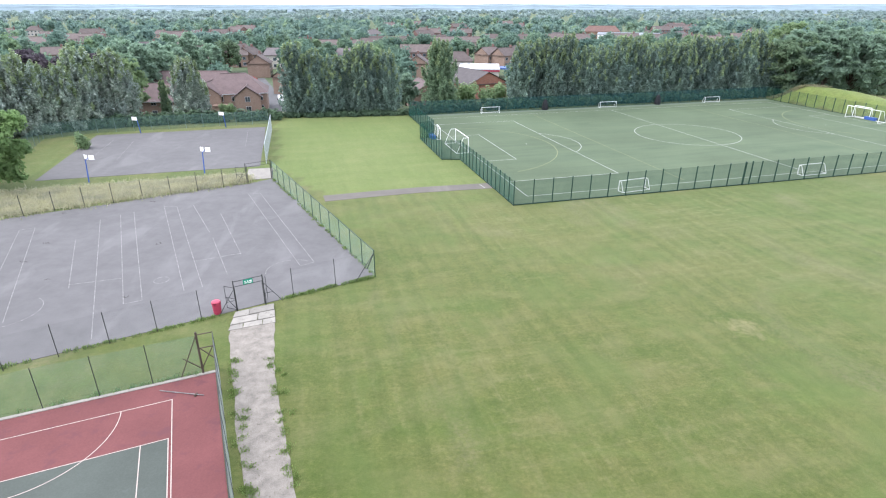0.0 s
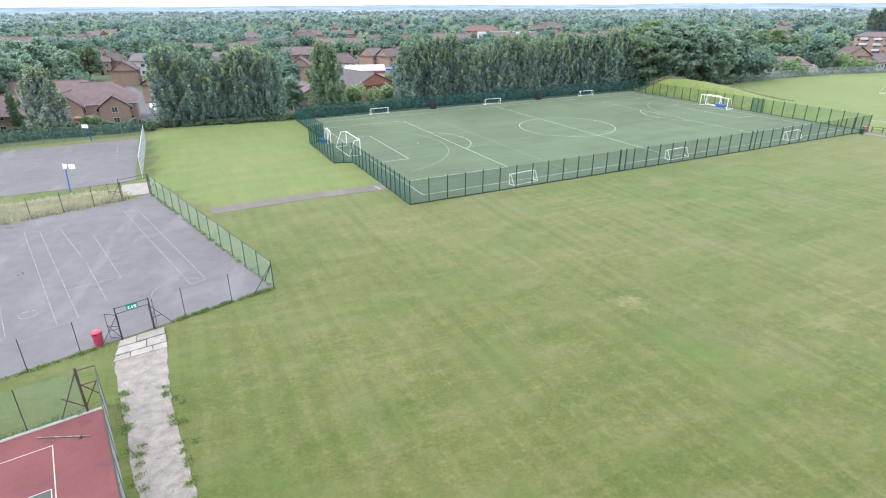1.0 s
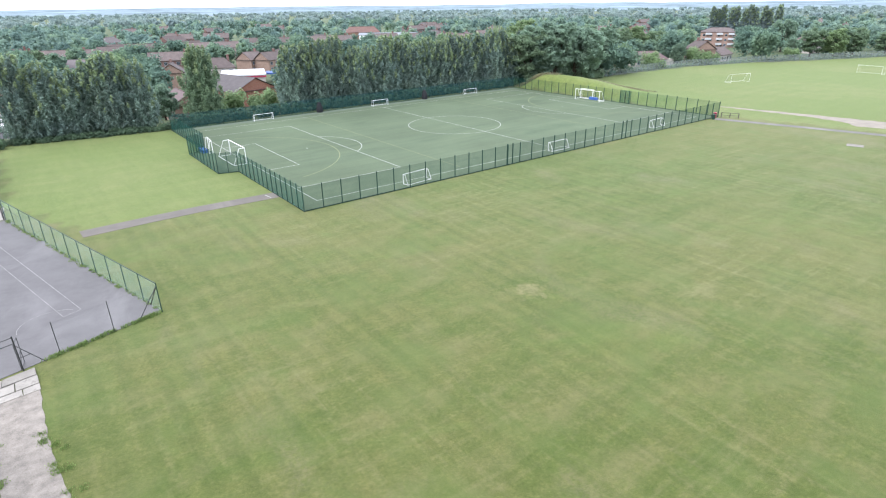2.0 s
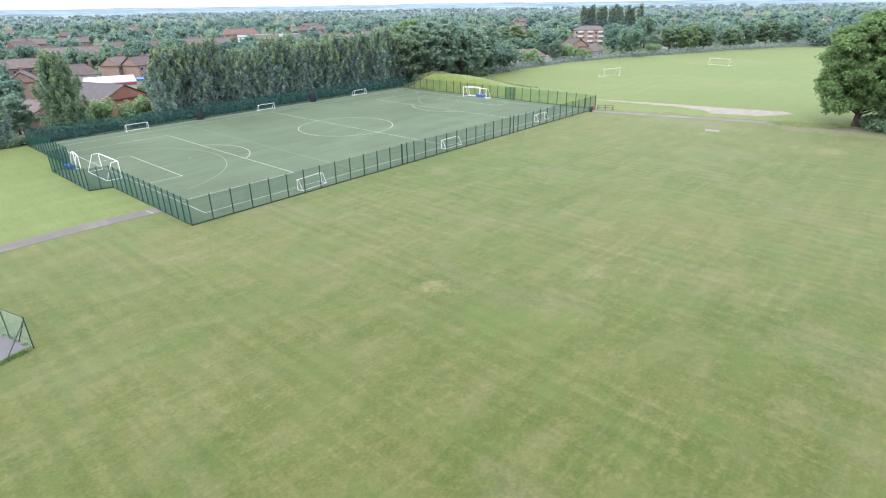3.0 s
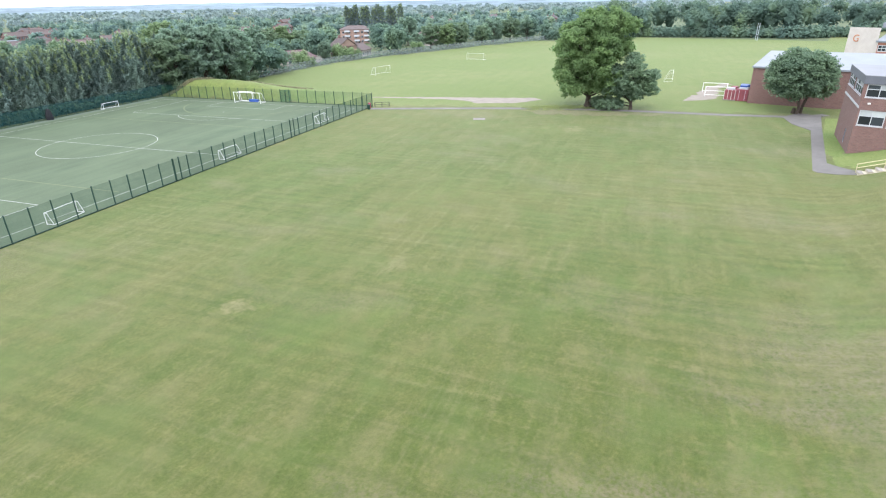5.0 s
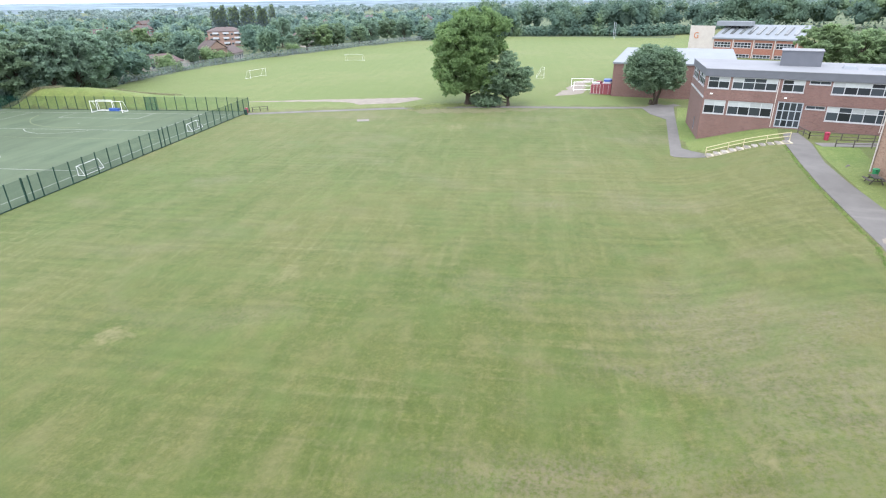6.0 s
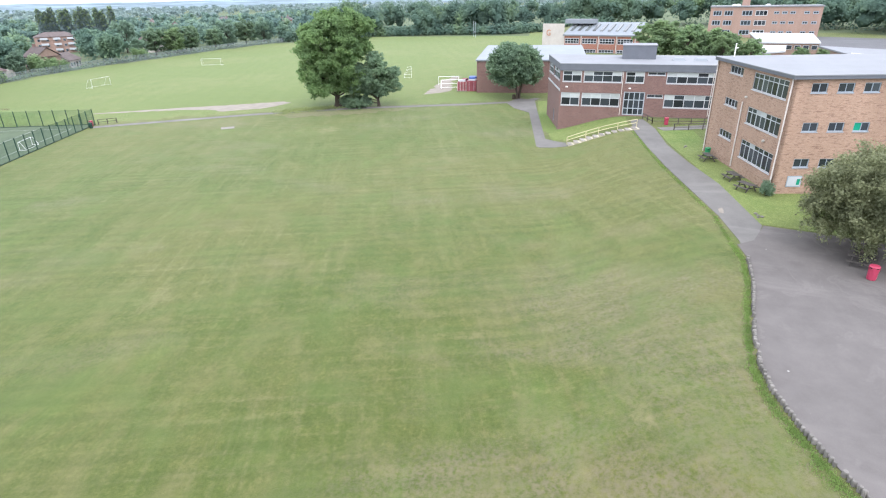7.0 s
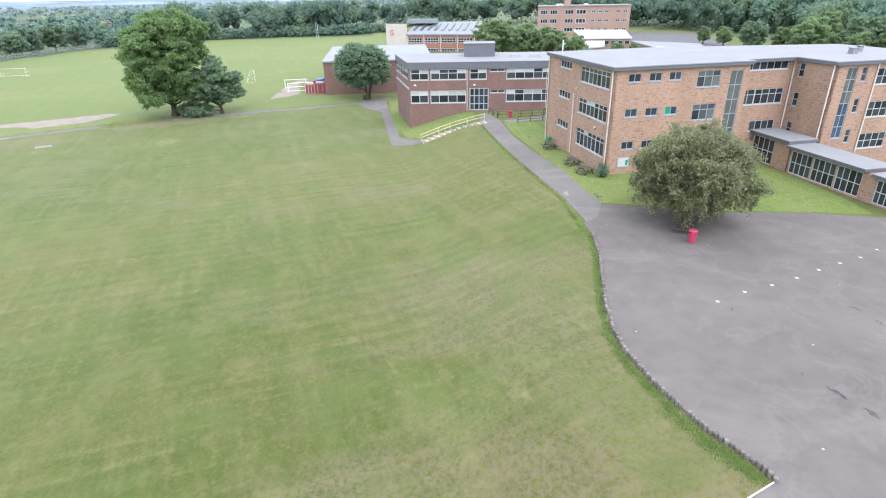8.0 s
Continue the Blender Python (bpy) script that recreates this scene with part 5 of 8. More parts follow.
def classroom_block():
    """Two-storey block of brown brick with ribbon windows."""
    root = thing("school_building", pose(98.84, -2.79, 0, 0, 0, -96.9), "two-storey brown brick school block with grey ribbon windows", "building")
    R = 11.32
    L = 40.0
    up, lo = [], []
    def grp(u0, u1, z, h, cols, **k):
        return dict(u=u0, z=z, w=u1 - u0, h=h, cols=cols, rows=2, split=[0, h * 0.62, h], frame=M_FRAME_W, bar=0.095, **k)
    up = [grp(0.35, 3.4, 8.5, 1.75, 2, blind=0.8), grp(3.75, 9.8, 8.5, 1.75, 4, blind=0.6), grp(10.4, 13.25, 8.5, 1.75, 2, blind=0.9), dict(u=13.75, z=9.75, w=2.6, h=0.5, cols=2, rows=1, frame=M_FRAME_W), grp(16.6, 24.2, 8.5, 1.75, 5, blind=0.8), grp(24.6, 32, 8.5, 1.75, 5, blind=0.7)]
    lo = [grp(0.25, 3.3, 4.65, 2.1, 2, blind=1.0), grp(3.65, 9.75, 4.65, 2.1, 4, blind=1.0), dict(u=13.95, z=6.25, w=2.45, h=0.5, cols=2, rows=1, frame=M_FRAME_W), grp(16.6, 24.2, 4.75, 2.05, 5, blind=0.7), grp(24.6, 32, 4.75, 2.05, 5, blind=0.7)]
    door = dict(u=10.35, z=3.35, w=3.3, h=3.75, cols=4, rows=3, split=[0, 1.1, 2.45, 3.75], frame=M_FRAME_B, bar=0.13, sill=False)
    facade(root, Matrix(), L, -0.6, R - 1.05, up + lo + [door], M_BRICK_RED, M_FRAME_W)
    end = [grp(0.5, 6.8, 8.5, 1.75, 4, blind=0.4), grp(7.4, 14.3, 8.5, 1.75, 4, blind=0.4), dict(u=9.0, z=0.9, w=1.1, h=2.1, cols=1, rows=1, frame=M_FRAME_G, sill=False)]
    facade(root, Matrix.Translation((-3.7, 15.0, 0)) @ pose(0, 0, 0, 0, 0, -76.1), 15.45, -0.6, R - 1.05, end, M_BRICK_RED, M_FRAME_W, 0.298)
    band = part("concrete_band", Geo().box(0.1, -0.08, 6.95, 15.5, -0.003, 7.25), M_FRAME_W, root, "pale concrete string course")
    band.matrix_local = Matrix.Translation((-3.7, 15.0, 0)) @ pose(0, 0, 0, 0, 0, -76.1)
    g = Geo()
    wall_geo(g, L, -0.6, R - 1.05, [])
    b = part("wall", g, M_BRICK_RED, root)
    b.matrix_local = Matrix.Translation((L, 15.0, 0)) @ pose(0, 0, 0, 0, 0, 180)
    part("wall", Geo().box(-3.4, 14.69, -0.6, -0.002, 15.0, R - 1.06), M_BRICK_RED, root)
    part("wall", Geo().box(L - 0.3, 0.302, -0.6, L, 14.69, R - 1.06), M_BRICK_RED, root)
    part("fascia", Geo().prism([(-0.12, -0.12), (L + 0.1, -0.12), (L + 0.1, 15.1), (-3.85, 15.1)], R - 1.048, R), M_FASCIA, root, "deep grey fascia")
    part("roof", Geo().prism([(-0.16, -0.16), (L + 0.14, -0.16), (L + 0.14, 15.14), (-3.9, 15.14)], R + 0.002, R + 0.1), M_FELT, root, "pale grey flat roof")
    # inner floor and partition are added, their near-black colour gives unlit rooms
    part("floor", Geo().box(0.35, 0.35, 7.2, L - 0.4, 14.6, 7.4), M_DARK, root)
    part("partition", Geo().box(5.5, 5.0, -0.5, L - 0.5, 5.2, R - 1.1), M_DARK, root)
    # plant room and rooflights
    part("plant_room", Geo().box(9.5, 7.6, R + 0.102, 15.0, 12.0, R + 2.3), M_FASCIA, root, "blue-grey plant room on the roof")
    part("plant_room_roof", Geo().box(9.4, 7.5, R + 2.302, 15.1, 12.1, R + 2.4), M_FELT, root)
    for k in range(3):
        x = 17.6 + 3.4 * k
        part("rooflight", Geo().add([(x, 5.6, R + 0.1), (x + 2, 5.6, R + 0.1), (x + 2, 7.4, R + 0.1), (x, 7.4, R + 0.1), (x + 0.3, 5.9, R + 0.5), (x + 1.7, 5.9, R + 0.5), (x + 1.7, 7.1, R + 0.5), (x + 0.3, 7.1, R + 0.5)],
             [(0, 1, 5, 4), (1, 2, 6, 5), (2, 3, 7, 6), (3, 0, 4, 7), (4, 5, 6, 7)]), M_FELT_PALE, root, "white domed rooflight")
    for x, z0 in ((9.95, 3.3), (23.4, 3.6)):
        downpipe(root, x, -0.09, z0, R - 1.1, 0.05)
    # small lamps and boxes on the wall
    for x, z in ((0.9, 7.6), (11.0, 7.55)):
        part("wall_lamp", Geo().box(x, -0.16, z, x + 0.35, -0.003, z + 0.18), M_WHITE, root)
    return root


teaching_block()
glazed_link()
classroom_block()


# ---- red and green tennis court, in its own frame: x to the west, y towards the drive ----
TENNIS = pose(-14.59, 30.28, 0, 0, 0, 203.5)


def build_tennis():
    sheet("tennis_court", [(0.25, 0.25), (37, 0.25), (37, 36), (0.25, 36)], M_RED, 0.04, m=TENNIS, label="red painted tarmac tennis court surround", category="sports court", follow=False)
    for k in range(2):
        x = 2.95 + 17.2 * k
        sheet("tennis_playing_area", [(x, 5.65), (x + 10.97, 5.65), (x + 10.97, 29.42), (x, 29.42)], M_GREENCT, 0.048, thick=0.02, m=TENNIS, label="worn dark green tennis playing area", category="sports court", follow=False)
    sheet("court_edging", [(0.0, 0.0), (37.2, 0.0), (37.2, 0.24), (0.0, 0.24)], M_SLAB, 0.08, m=TENNIS, label="pale concrete edging of the court", category="kerb", follow=False)
    g = Geo()
    z = 0.056
    ribbon(g, [(2.78, 30), (2.78, 2.12), (18.0, 2.12), (18.0, 30)], 0.05, z)
    ribbon(g, arc(10.4, 2.12, 4.9, 0, 180, 40), 0.05, z)
    for k in range(2):
        x = 2.95 + 17.2 * k
        ribbon(g, rect(x, 5.65, x + 10.97, 29.42), 0.05, z + 0.003)
        for u in (1.37, 9.6):
            ribbon(g, [(x + u, 5.65), (x + u, 29.42)], 0.05, z + 0.004)
        ribbon(g, [(x + 1.37, 11.1), (x + 9.6, 11.1)], 0.05, z + 0.005)
    ob = part("tennis_lines", g, M_LINE_PINK)
    ob.matrix_world = TENNIS
    tagged(ob, "white tennis and netball lines", "line marking", kind="structure")
    fence([(0.95, 0), (36.1, 0)], 2.87, 2.93, M_BLACKPOST, M_NET_COURT_DENSE, "tall green chain-link court fence on dark posts", 0.024, (), TENNIS, "fences of the tennis court", square=False)
    fence([(0, 0), (0, 36)], 2.87, 2.85, M_BLACKPOST, M_NET_GREY, "galvanised chain-link fence along the gravel path", 0.026, (2.87,), TENNIS, "fences of the tennis court", square=False)
    # corner stays, rusty and braced
    root = thing("fence_brace", TENNIS @ pose(0.95, 0, 0), "rusty braced corner post of the tennis fence", "fence post")
    part("post", Geo().tube((0, 0, 0), (0, 0, 3.1), 0.07), M_RUST, root)
    for p, q in (((0, 0, 2.9), (1.3, 0.0, 0.05)), ((0, 0, 2.9), (-0.95, 0, 2.9)), ((0, 0, 1.9), (-0.95, 0, 1.9)), ((0, 0, 2.0), (-0.9, 0, 0.9)), ((0, 0, 0.4), (-0.9, 0, 2.0)), ((0, 0, 0.4), (1.0, 0, 1.4))):
        part("brace", Geo().tube(p, q, 0.035, n=6), M_RUST, root)
    # a fallen net post on the surface
    root = thing("net_post", TENNIS @ pose(2.2, 1.75, 0.10, 0, 0, -32), "loose white and rusty pole lying on the court", "pole")
    part("pole", Geo().tube((-1.4, 0, 0), (1.5, 0, 0), 0.03), M_LINE, root)
    part("bracket", Geo().bar((-0.9, -0.12, 0.0), (-0.9, 0.16, 0.0), 0.09), M_RUST, root)


M_LINE_PINK = mat("court_line_paint", (0.391, 0.328, 0.29), 0.12, 1.6, 10, 0.85, bump=0.0)
M_NET_COURT_DENSE = net_mat("green_windbreak_mesh", (0.164, 0.265, 0.183), 0.30)
build_tennis()


M_NET_DULL = net_mat("dull_grey_palisade", (0.24, 0.27, 0.27), 0.36)
M_FENCEGREY = mat("dull_grey_green_steel", (0.12, 0.17, 0.15), 0.15, 2, 30, 0.6)


# ---- fences of the tarmac courts ----
def court_fences():
    grp = "fences of the tarmac courts"
    low = "dark steel post and wire fence at the edge of the court"
    fence([(-5.94, 43.94), (-12.2, 40.35)], 2.5, 3.1, M_BLACKPOST, M_NET_THIN, low, 0.028, (), None, grp, square=False)
    fence([(-18.2, 36.56), (-41.55, 22.15)], 2.5, 3.05, M_BLACKPOST, M_NET_THIN, low, 0.028, (), None, grp, square=False)
    fence([(-5.94, 43.94), (-23.3, 74.15)], 2.5, 2.95, M_GREENPOST, M_NET_COURT, "green chain-link fence along the court", 0.04, (2.5,), None, grp, square=False)
    fence([(-25.9, 71.8), (-39.6, 63.9), (-60.0, 51.5)], 2.4, 3.05, M_BLACKPOST, M_NET_THIN, "wire fence in the long grass between two courts", 0.04, (), None, grp, square=False)
    fence([(-26.5, 82.1), (-32.5, 106.5)], 2.9, 2.6, M_GALV, M_NET_GREY, "galvanised chain-link fence along the back court", 0.035, (2.9,), None, grp, square=False)
    fence([(-35.0, 113.0), (-64.3, 104.3), (-71.0, 99.0), (-58.5, 68.0)], 2.6, 3.0, M_FENCEGREY, M_NET_BACK, "green chain-link fence round the back court", 0.035, (), None, grp, square=False)
    fence([(118, 154.5), (141, 161), (166, 166), (199, 166), (237, 161), (279, 156), (316, 145)], 2.4, 3.0, M_FENCEGREY, M_NET_DULL, "grey palisade fence along the far side of the field", 0.05, (2.3,), None, "fences of the field")
    # stays at the court's corner
    root = thing("fence_stay", placed(-5.94, 43.94), "sloping dark steel stay of a corner post", "fence post")
    part("stay", Geo().tube((-0.05, 0.05, 2.2), (-1.55, -0.9, 0), 0.035), M_BLACKPOST, root)
    part("stay", Geo().tube((-0.05, 0.05, 2.2), (-0.9, 1.55, 0), 0.035), M_BLACKPOST, root)


M_NET_THIN = net_mat("plain_wire_netting", (0.189, 0.202, 0.208), 0.07)
court_fences()


def court_gate(m, width, label, sign=True):
    """Steel goalpost frame with two open leaves and sloping stays."""
    root = thing("gate", m, label, "gate")
    h = 2.62
    for x in (0, width):
        part("post", Geo().box(x - 0.035, -0.035, -0.1, x + 0.035, 0.035, h + 0.04), M_BLACKPOST, root)
        s = -1 if x == 0 else 1
        part("stay", Geo().tube((x + s * 0.05, 0, 1.9), (x + s * 1.35, 0, 0), 0.024, n=6), M_BLACKPOST, root)
        part("stay", Geo().tube((x + s * 0.05, 0, 1.0), (x + s * 0.7, 0, 1.0), 0.025, n=6), M_BLACKPOST, root)
    for z in (h - 0.05, h - 0.48):
        part("header", Geo().bar((0, 0, z), (width, 0, z), 0.04), M_BLACKPOST, root)
    for x, a in ((0.06, 128), (width - 0.06, 62)):
        d = Vector((math.cos(radians(a)), math.sin(radians(a)), 0)) * (width / 2 - 0.1)
        leaf = Geo()
        o = Vector((x, 0.06, 0))
        for z in (0.12, 1.05, 2.0):
            leaf.bar(o + Vector((0, 0, z)), o + d + Vector((0, 0, z)), 0.035)
        for f in (0.0, 1.0):
            leaf.bar(o + d * f + Vector((0, 0, 0.1)), o + d * f + Vector((0, 0, 2.03)), 0.035)
        leaf.bar(o + Vector((0, 0, 0.12)), o + d + Vector((0, 0, 1.05)), 0.035)
        part("gate_leaf", leaf, M_BLACKPOST, root)
    if sign:
        s = part("sign", Geo().box(width / 2 - 0.36, -0.05, h - 0.46, width / 2 + 0.36, -0.03, h - 0.07), M_SIGN_GREEN, root, "green and white safety sign")
        g = Geo()
        for a, b, c, d in ((-0.28, 0.09, -0.1, 0.15), (-0.28, 0.22, -0.16, 0.28), (-0.03, 0.07, 0.03, 0.3), (0.1, 0.07, 0.28, 0.13), (0.1, 0.2, 0.28, 0.28)):
            g.box(width / 2 + a, -0.058, h - 0.46 + b, width / 2 + c, -0.051, h - 0.46 + d)
        part("sign_marks", g, M_WHITE, s)
    return root


court_gate(pose(-15.95, 37.85, 0, 0, 0, 31), 2.2, "open dark steel gateway into the tarmac court")
court_gate(pose(-26.20, 72.20, 0, 0, 0, 36), 3.4, "dark steel gateway between the two courts", sign=False)


# ---- paths, yard and lawns ----
YARD_EDGE = [(15.80, -14.90), (16.70, -14.60), (17.70, -14.20), (18.90, -13.60), (20.70, -13.10), (22.80, -12.60), (25.40, -12.30), (27.50, -12.40), (30.50, -13.00), (33.90, -14.00), (37.90, -15.20), (41.80, -16.00)]


def paths():
    sheet("gravel_path", ragged([(-15.7, 35.3), (-14.6, 32.3), (-12.75, 27.7), (-11.2, 23.7), (-9.4, 19.9), (-5.6, 10.5), (-1.5, -2), (2.6, -13.9), (5.9, -13.8), (1.6, -2), (-2.9, 9.8), (-7.1, 19.9), (-8.4, 23.5), (-10.1, 27.7), (-11.5, 32.0), (-12.6, 36.2)], 0.06, 2, 0.5), M_GRAVEL, 0.025, label="pale stony gravel path with weeds", category="path")
    sheet("cross_path", quad_path([(-14.6, 65.5), (-8.0, 67.6), (-3.0, 69.0), (6.2, 70.9)], 2.3), M_CROSS, 0.025, label="narrow tarmac path across the grass", category="path")
    sheet("field_path", quad_path([(95.0, 85.2), (103.0, 71.5), (109.5, 60.0), (114.8, 49.5), (119.5, 36.0), (124.6, 17.0), (128.5, 6.0), (133.5, 1.0)], 1.9), M_PATH, 0.03, label="grey tarmac footpath along the playing field", category="path")
    sheet("dirt_path", ragged([(107.7, 96.1), (111.3, 89.3), (116.2, 79.9), (119.7, 71.5), (122.8, 65.7), (125.5, 59.9), (124.3, 57.5), (120.6, 58.6), (116.5, 61.2), (112.2, 68.0), (114.2, 71.8), (113.7, 78.0), (110.2, 88.0), (107.2, 95.2)], 0.3, 5, 1.2), M_DIRT, 0.02, label="bare trodden earth beside the footpath", category="path")
    sheet("dirt_patch", ragged([(137.6, 28.6), (143.0, 28.2), (148.2, 28.4), (155.0, 28.2), (162.2, 28.8), (171.0, 26.6), (170.7, 24.0), (163.3, 25.0), (152.0, 24.6), (147.0, 23.4), (142.6, 23.2), (141.0, 25.8)], 0.8, 5, 1.6), M_DIRT, 0.02, label="bare earth beside the storage cages", category="path")
    sheet("branch_path", [(127.50, 8.00), (120.90, 5.82), (116.21, 2.56), (88.22, 0.61), (87.41, 0.05), (85.54, -4.16), (87.64, -4.01), (93.01, -0.78), (121.32, 1.18), (134.74, 1.96), (131.00, 1.20), (133.50, 5.60)], M_PATH, 0.036, label="grey tarmac path round the brown brick block", category="path")
    sheet("main_path", [(42.20, -16.10), (45.34, -16.43), (51.03, -16.29), (59.46, -15.40), (67.66, -14.58), (76.17, -14.02), (85.93, -13.59), (93.88, -14.02), (94.72, -16.08), (87.83, -16.83), (77.88, -16.69), (69.47, -17.54), (60.78, -18.86), (50.77, -19.24), (48.96, -19.32), (46.50, -18.20)], M_PATH, 0.035, label="grey tarmac path to the school door", category="path")
    yard = [(x, y - 0.06) for x, y in YARD_EDGE] + [(44.5, -16.05), (45.5, -17.6), (48.9, -19.4), (47.6, -23.5), (45.2, -30.3), (44.07, -36.9), (42.2, -42.0), (39.0, -75.0), (-30, -75.0), (-30, -12.0), (14.0, -10.9), (15.0, -13.2)]
    sheet("yard", yard, M_YARD, 0.04, step=3.0, label="grey tarmac school yard with pale stains", category="tarmac")
    sheet("side_path", quad_path([(87.6, -17.5), (88.6, -21.0), (90.5, -26.0), (92.0, -40.0)], 2.2), M_PATH, 0.03, label="tarmac path beside the brown brick block", category="path")
    sheet("service_yard", [(283, -112), (261, -141), (196, -119), (172, -97), (189, -86), (222, -94)], M_ROAD, 0.05, step=6.0, label="grey tarmac service yard behind the school", category="tarmac")
    lawn = [(49.3, -19.3), (57.2, -18.4), (68.2, -17.95), (79.5, -17.0), (87.0, -17.0), (87.2, -22), (76, -22), (58.5, -23.5), (60.5, -43.0), (46.0, -42.5), (43.0, -42.0), (44.4, -36.9), (45.5, -30.3), (47.9, -23.5)]
    sheet("lawn", lawn, M_LUSH, 0.022, thick=0.08, label="lush green lawn beside the school", category="grass")
    sheet("bank_grass", [(98.5, -2.2), (96.9, -13.6), (90.0, -13.2), (89.0, -4.0), (91.0, -2.2), (95.3, -0.6), (104, 0.4), (130, 1.0), (130, -1.6), (116, -2.0), (110, -4.2), (98.6, -2.9)], M_LUSH, 0.012, thick=0.06, label="bright green grass bank below the windows", category="grass")
    sheet("strip_verge", [(-14.9, 31.0), (-15.9, 35.2), (-16.3, 37.2), (-28.0, 30.4), (-41.0, 23.2), (-44.0, 17.5), (-25.6, 25.9)], M_FIELD, 0.010, thick=0.05, label="strip of grass between the two courts", category="grass")
    sheet("worn_verge", ragged([(110.2, 55.5), (112.6, 50.5), (115.4, 43.0), (117.2, 37.0), (119.6, 28.0), (117.0, 29.5), (113.6, 35.5), (110.0, 43.0), (108.0, 49.5), (108.4, 54.0)], 1.3, 8, 1.0), M_THIN, 0.012, thick=0.05, label="thin brownish trodden grass beside the footpath", category="grass")
    # white thresholds
    g = Geo()
    ribbon(g, [(4.85, 71.3), (5.45, 69.9)], 0.10, 0.04)
    tagged(part("path_threshold", g, M_LINE_TURF), "white painted stripe across the path", "line marking", kind="structure")
    sheet("field_pad", [(95.4, 58.6), (96.6, 56.6), (98.2, 57.5), (97.1, 59.6)], M_SLAB, 0.03, label="small pale artificial pad in the grass", category="paving")
    sheet("path_repair", [(51.9, -16.6), (52.8, -16.7), (53.3, -17.2), (52.4, -17.1), (51.7, -16.9)], M_DIRT, 0.044, thick=0.03, label="pale concrete repair in the tarmac", category="paving")
    g = Geo()
    ribbon(g, [(15.75, -14.85), (15.05, -13.1), (14.2, -11.0)], 0.06, 0)
    g.v = [(x, y, ground_z(x, y) + 0.055) for x, y, _ in g.v]
    tagged(part("yard_line", g, M_WHITE), "white painted line at the edge of the yard", "line marking", kind="structure")


M_CROSS = asphalt_mat("old_path_asphalt", (0.118, 0.107, 0.094), 0.2, cracks=False)
paths()


def entrance_slabs():
    root = tagged(new("gate_paving"), "pale worn concrete slabs in front of the court gate", "paving", kind="structure")
    a, b, c, d = Vector((-16.0, 37.6)), Vector((-13.4, 38.95)), Vector((-12.55, 36.2)), Vector((-15.7, 35.0))
    rng = random.Random(3)
    for j, cuts in enumerate(((0, 0.38, 1), (0, 0.6, 1), (0, 0.3, 0.72, 1))):
        for u0, u1 in zip(cuts, cuts[1:]):
            v0, v1 = (0, 0.34, 0.72, 1)[j:j + 2]
            p = [a.lerp(b, u).lerp(d.lerp(c, u), v) + Vector((rng.uniform(-0.04, 0.04), rng.uniform(-0.04, 0.04))) for u, v in ((u0 + 0.01, v0 + 0.01), (u1 - 0.01, v0 + 0.01), (u1 - 0.01, v1 - 0.01), (u0 + 0.01, v1 - 0.01))]
            z = 0.05 + rng.uniform(0, 0.015) + (2 - j) * 0.04
            part("slab", Geo().prism([tuple(q) for q in p[::-1]], -0.1, z), M_SLAB, root)


entrance_slabs()


def yard_edging():
    """Short upright log posts along the edge of the yard."""
    root = tagged(new("log_edging"), "row of short weathered log posts edging the yard", "kerb", kind="structure")
    line = [Vector(p) for p in YARD_EDGE]
    rng = random.Random(8)
    meshes = []
    for k in range(4):
        r = 0.092 + 0.011 * k
        meshes.append(Geo().lathe([(r, -0.25), (r, 0.20 + 0.02 * k), (r * 0.8, 0.25 + 0.02 * k)], 7).mesh("log", M_STONE))
    carry = 0.0
    for a, b in zip(line, line[1:]):
        L = (b - a).length
        while carry < L:
            p = a.lerp(b, carry / L)
            if rng.random() > 0.04:
                ob = part("log", meshes[rng.randrange(4)], M_STONE, root)
                ob.matrix_local = pose(p.x + rng.uniform(-0.03, 0.03), p.y + rng.uniform(-0.03, 0.03), ground_z(p.x, p.y) + rng.uniform(-0.05, 0.04), rng.uniform(-5, 5), rng.uniform(-5, 5), rng.uniform(0, 360))
            carry += 0.265
        carry -= L


yard_edging()


def yard_marks():
    for x, y in ((30.04, -20.34), (31.03, -22.79), (31.7, -25.15), (32.5, -27.5), (33.45, -29.83), (34.28, -32.08), (34.98, -34.28), (36.12, -36.55), (36.9, -38.9)):
        star = [(r * math.cos(radians(45 * k)), r * math.sin(radians(45 * k))) for k, r in enumerate((0.19, 0.07) * 4)]
        ob = part("yard_mark", Geo().prism(star, 0, 0.004), M_YELLOWMARK)
        ob.matrix_world = pose(x, y, TERRACE + 0.042, 0, 0, 30)
        tagged(ob, "small pale yellow painted mark on the tarmac", "line marking", "marks on the yard", "structure")


M_YELLOWMARK = mat("pale_yellow_paint", (0.454, 0.428, 0.302), 0.1, 2, 20, 0.7, bump=0)
yard_marks()


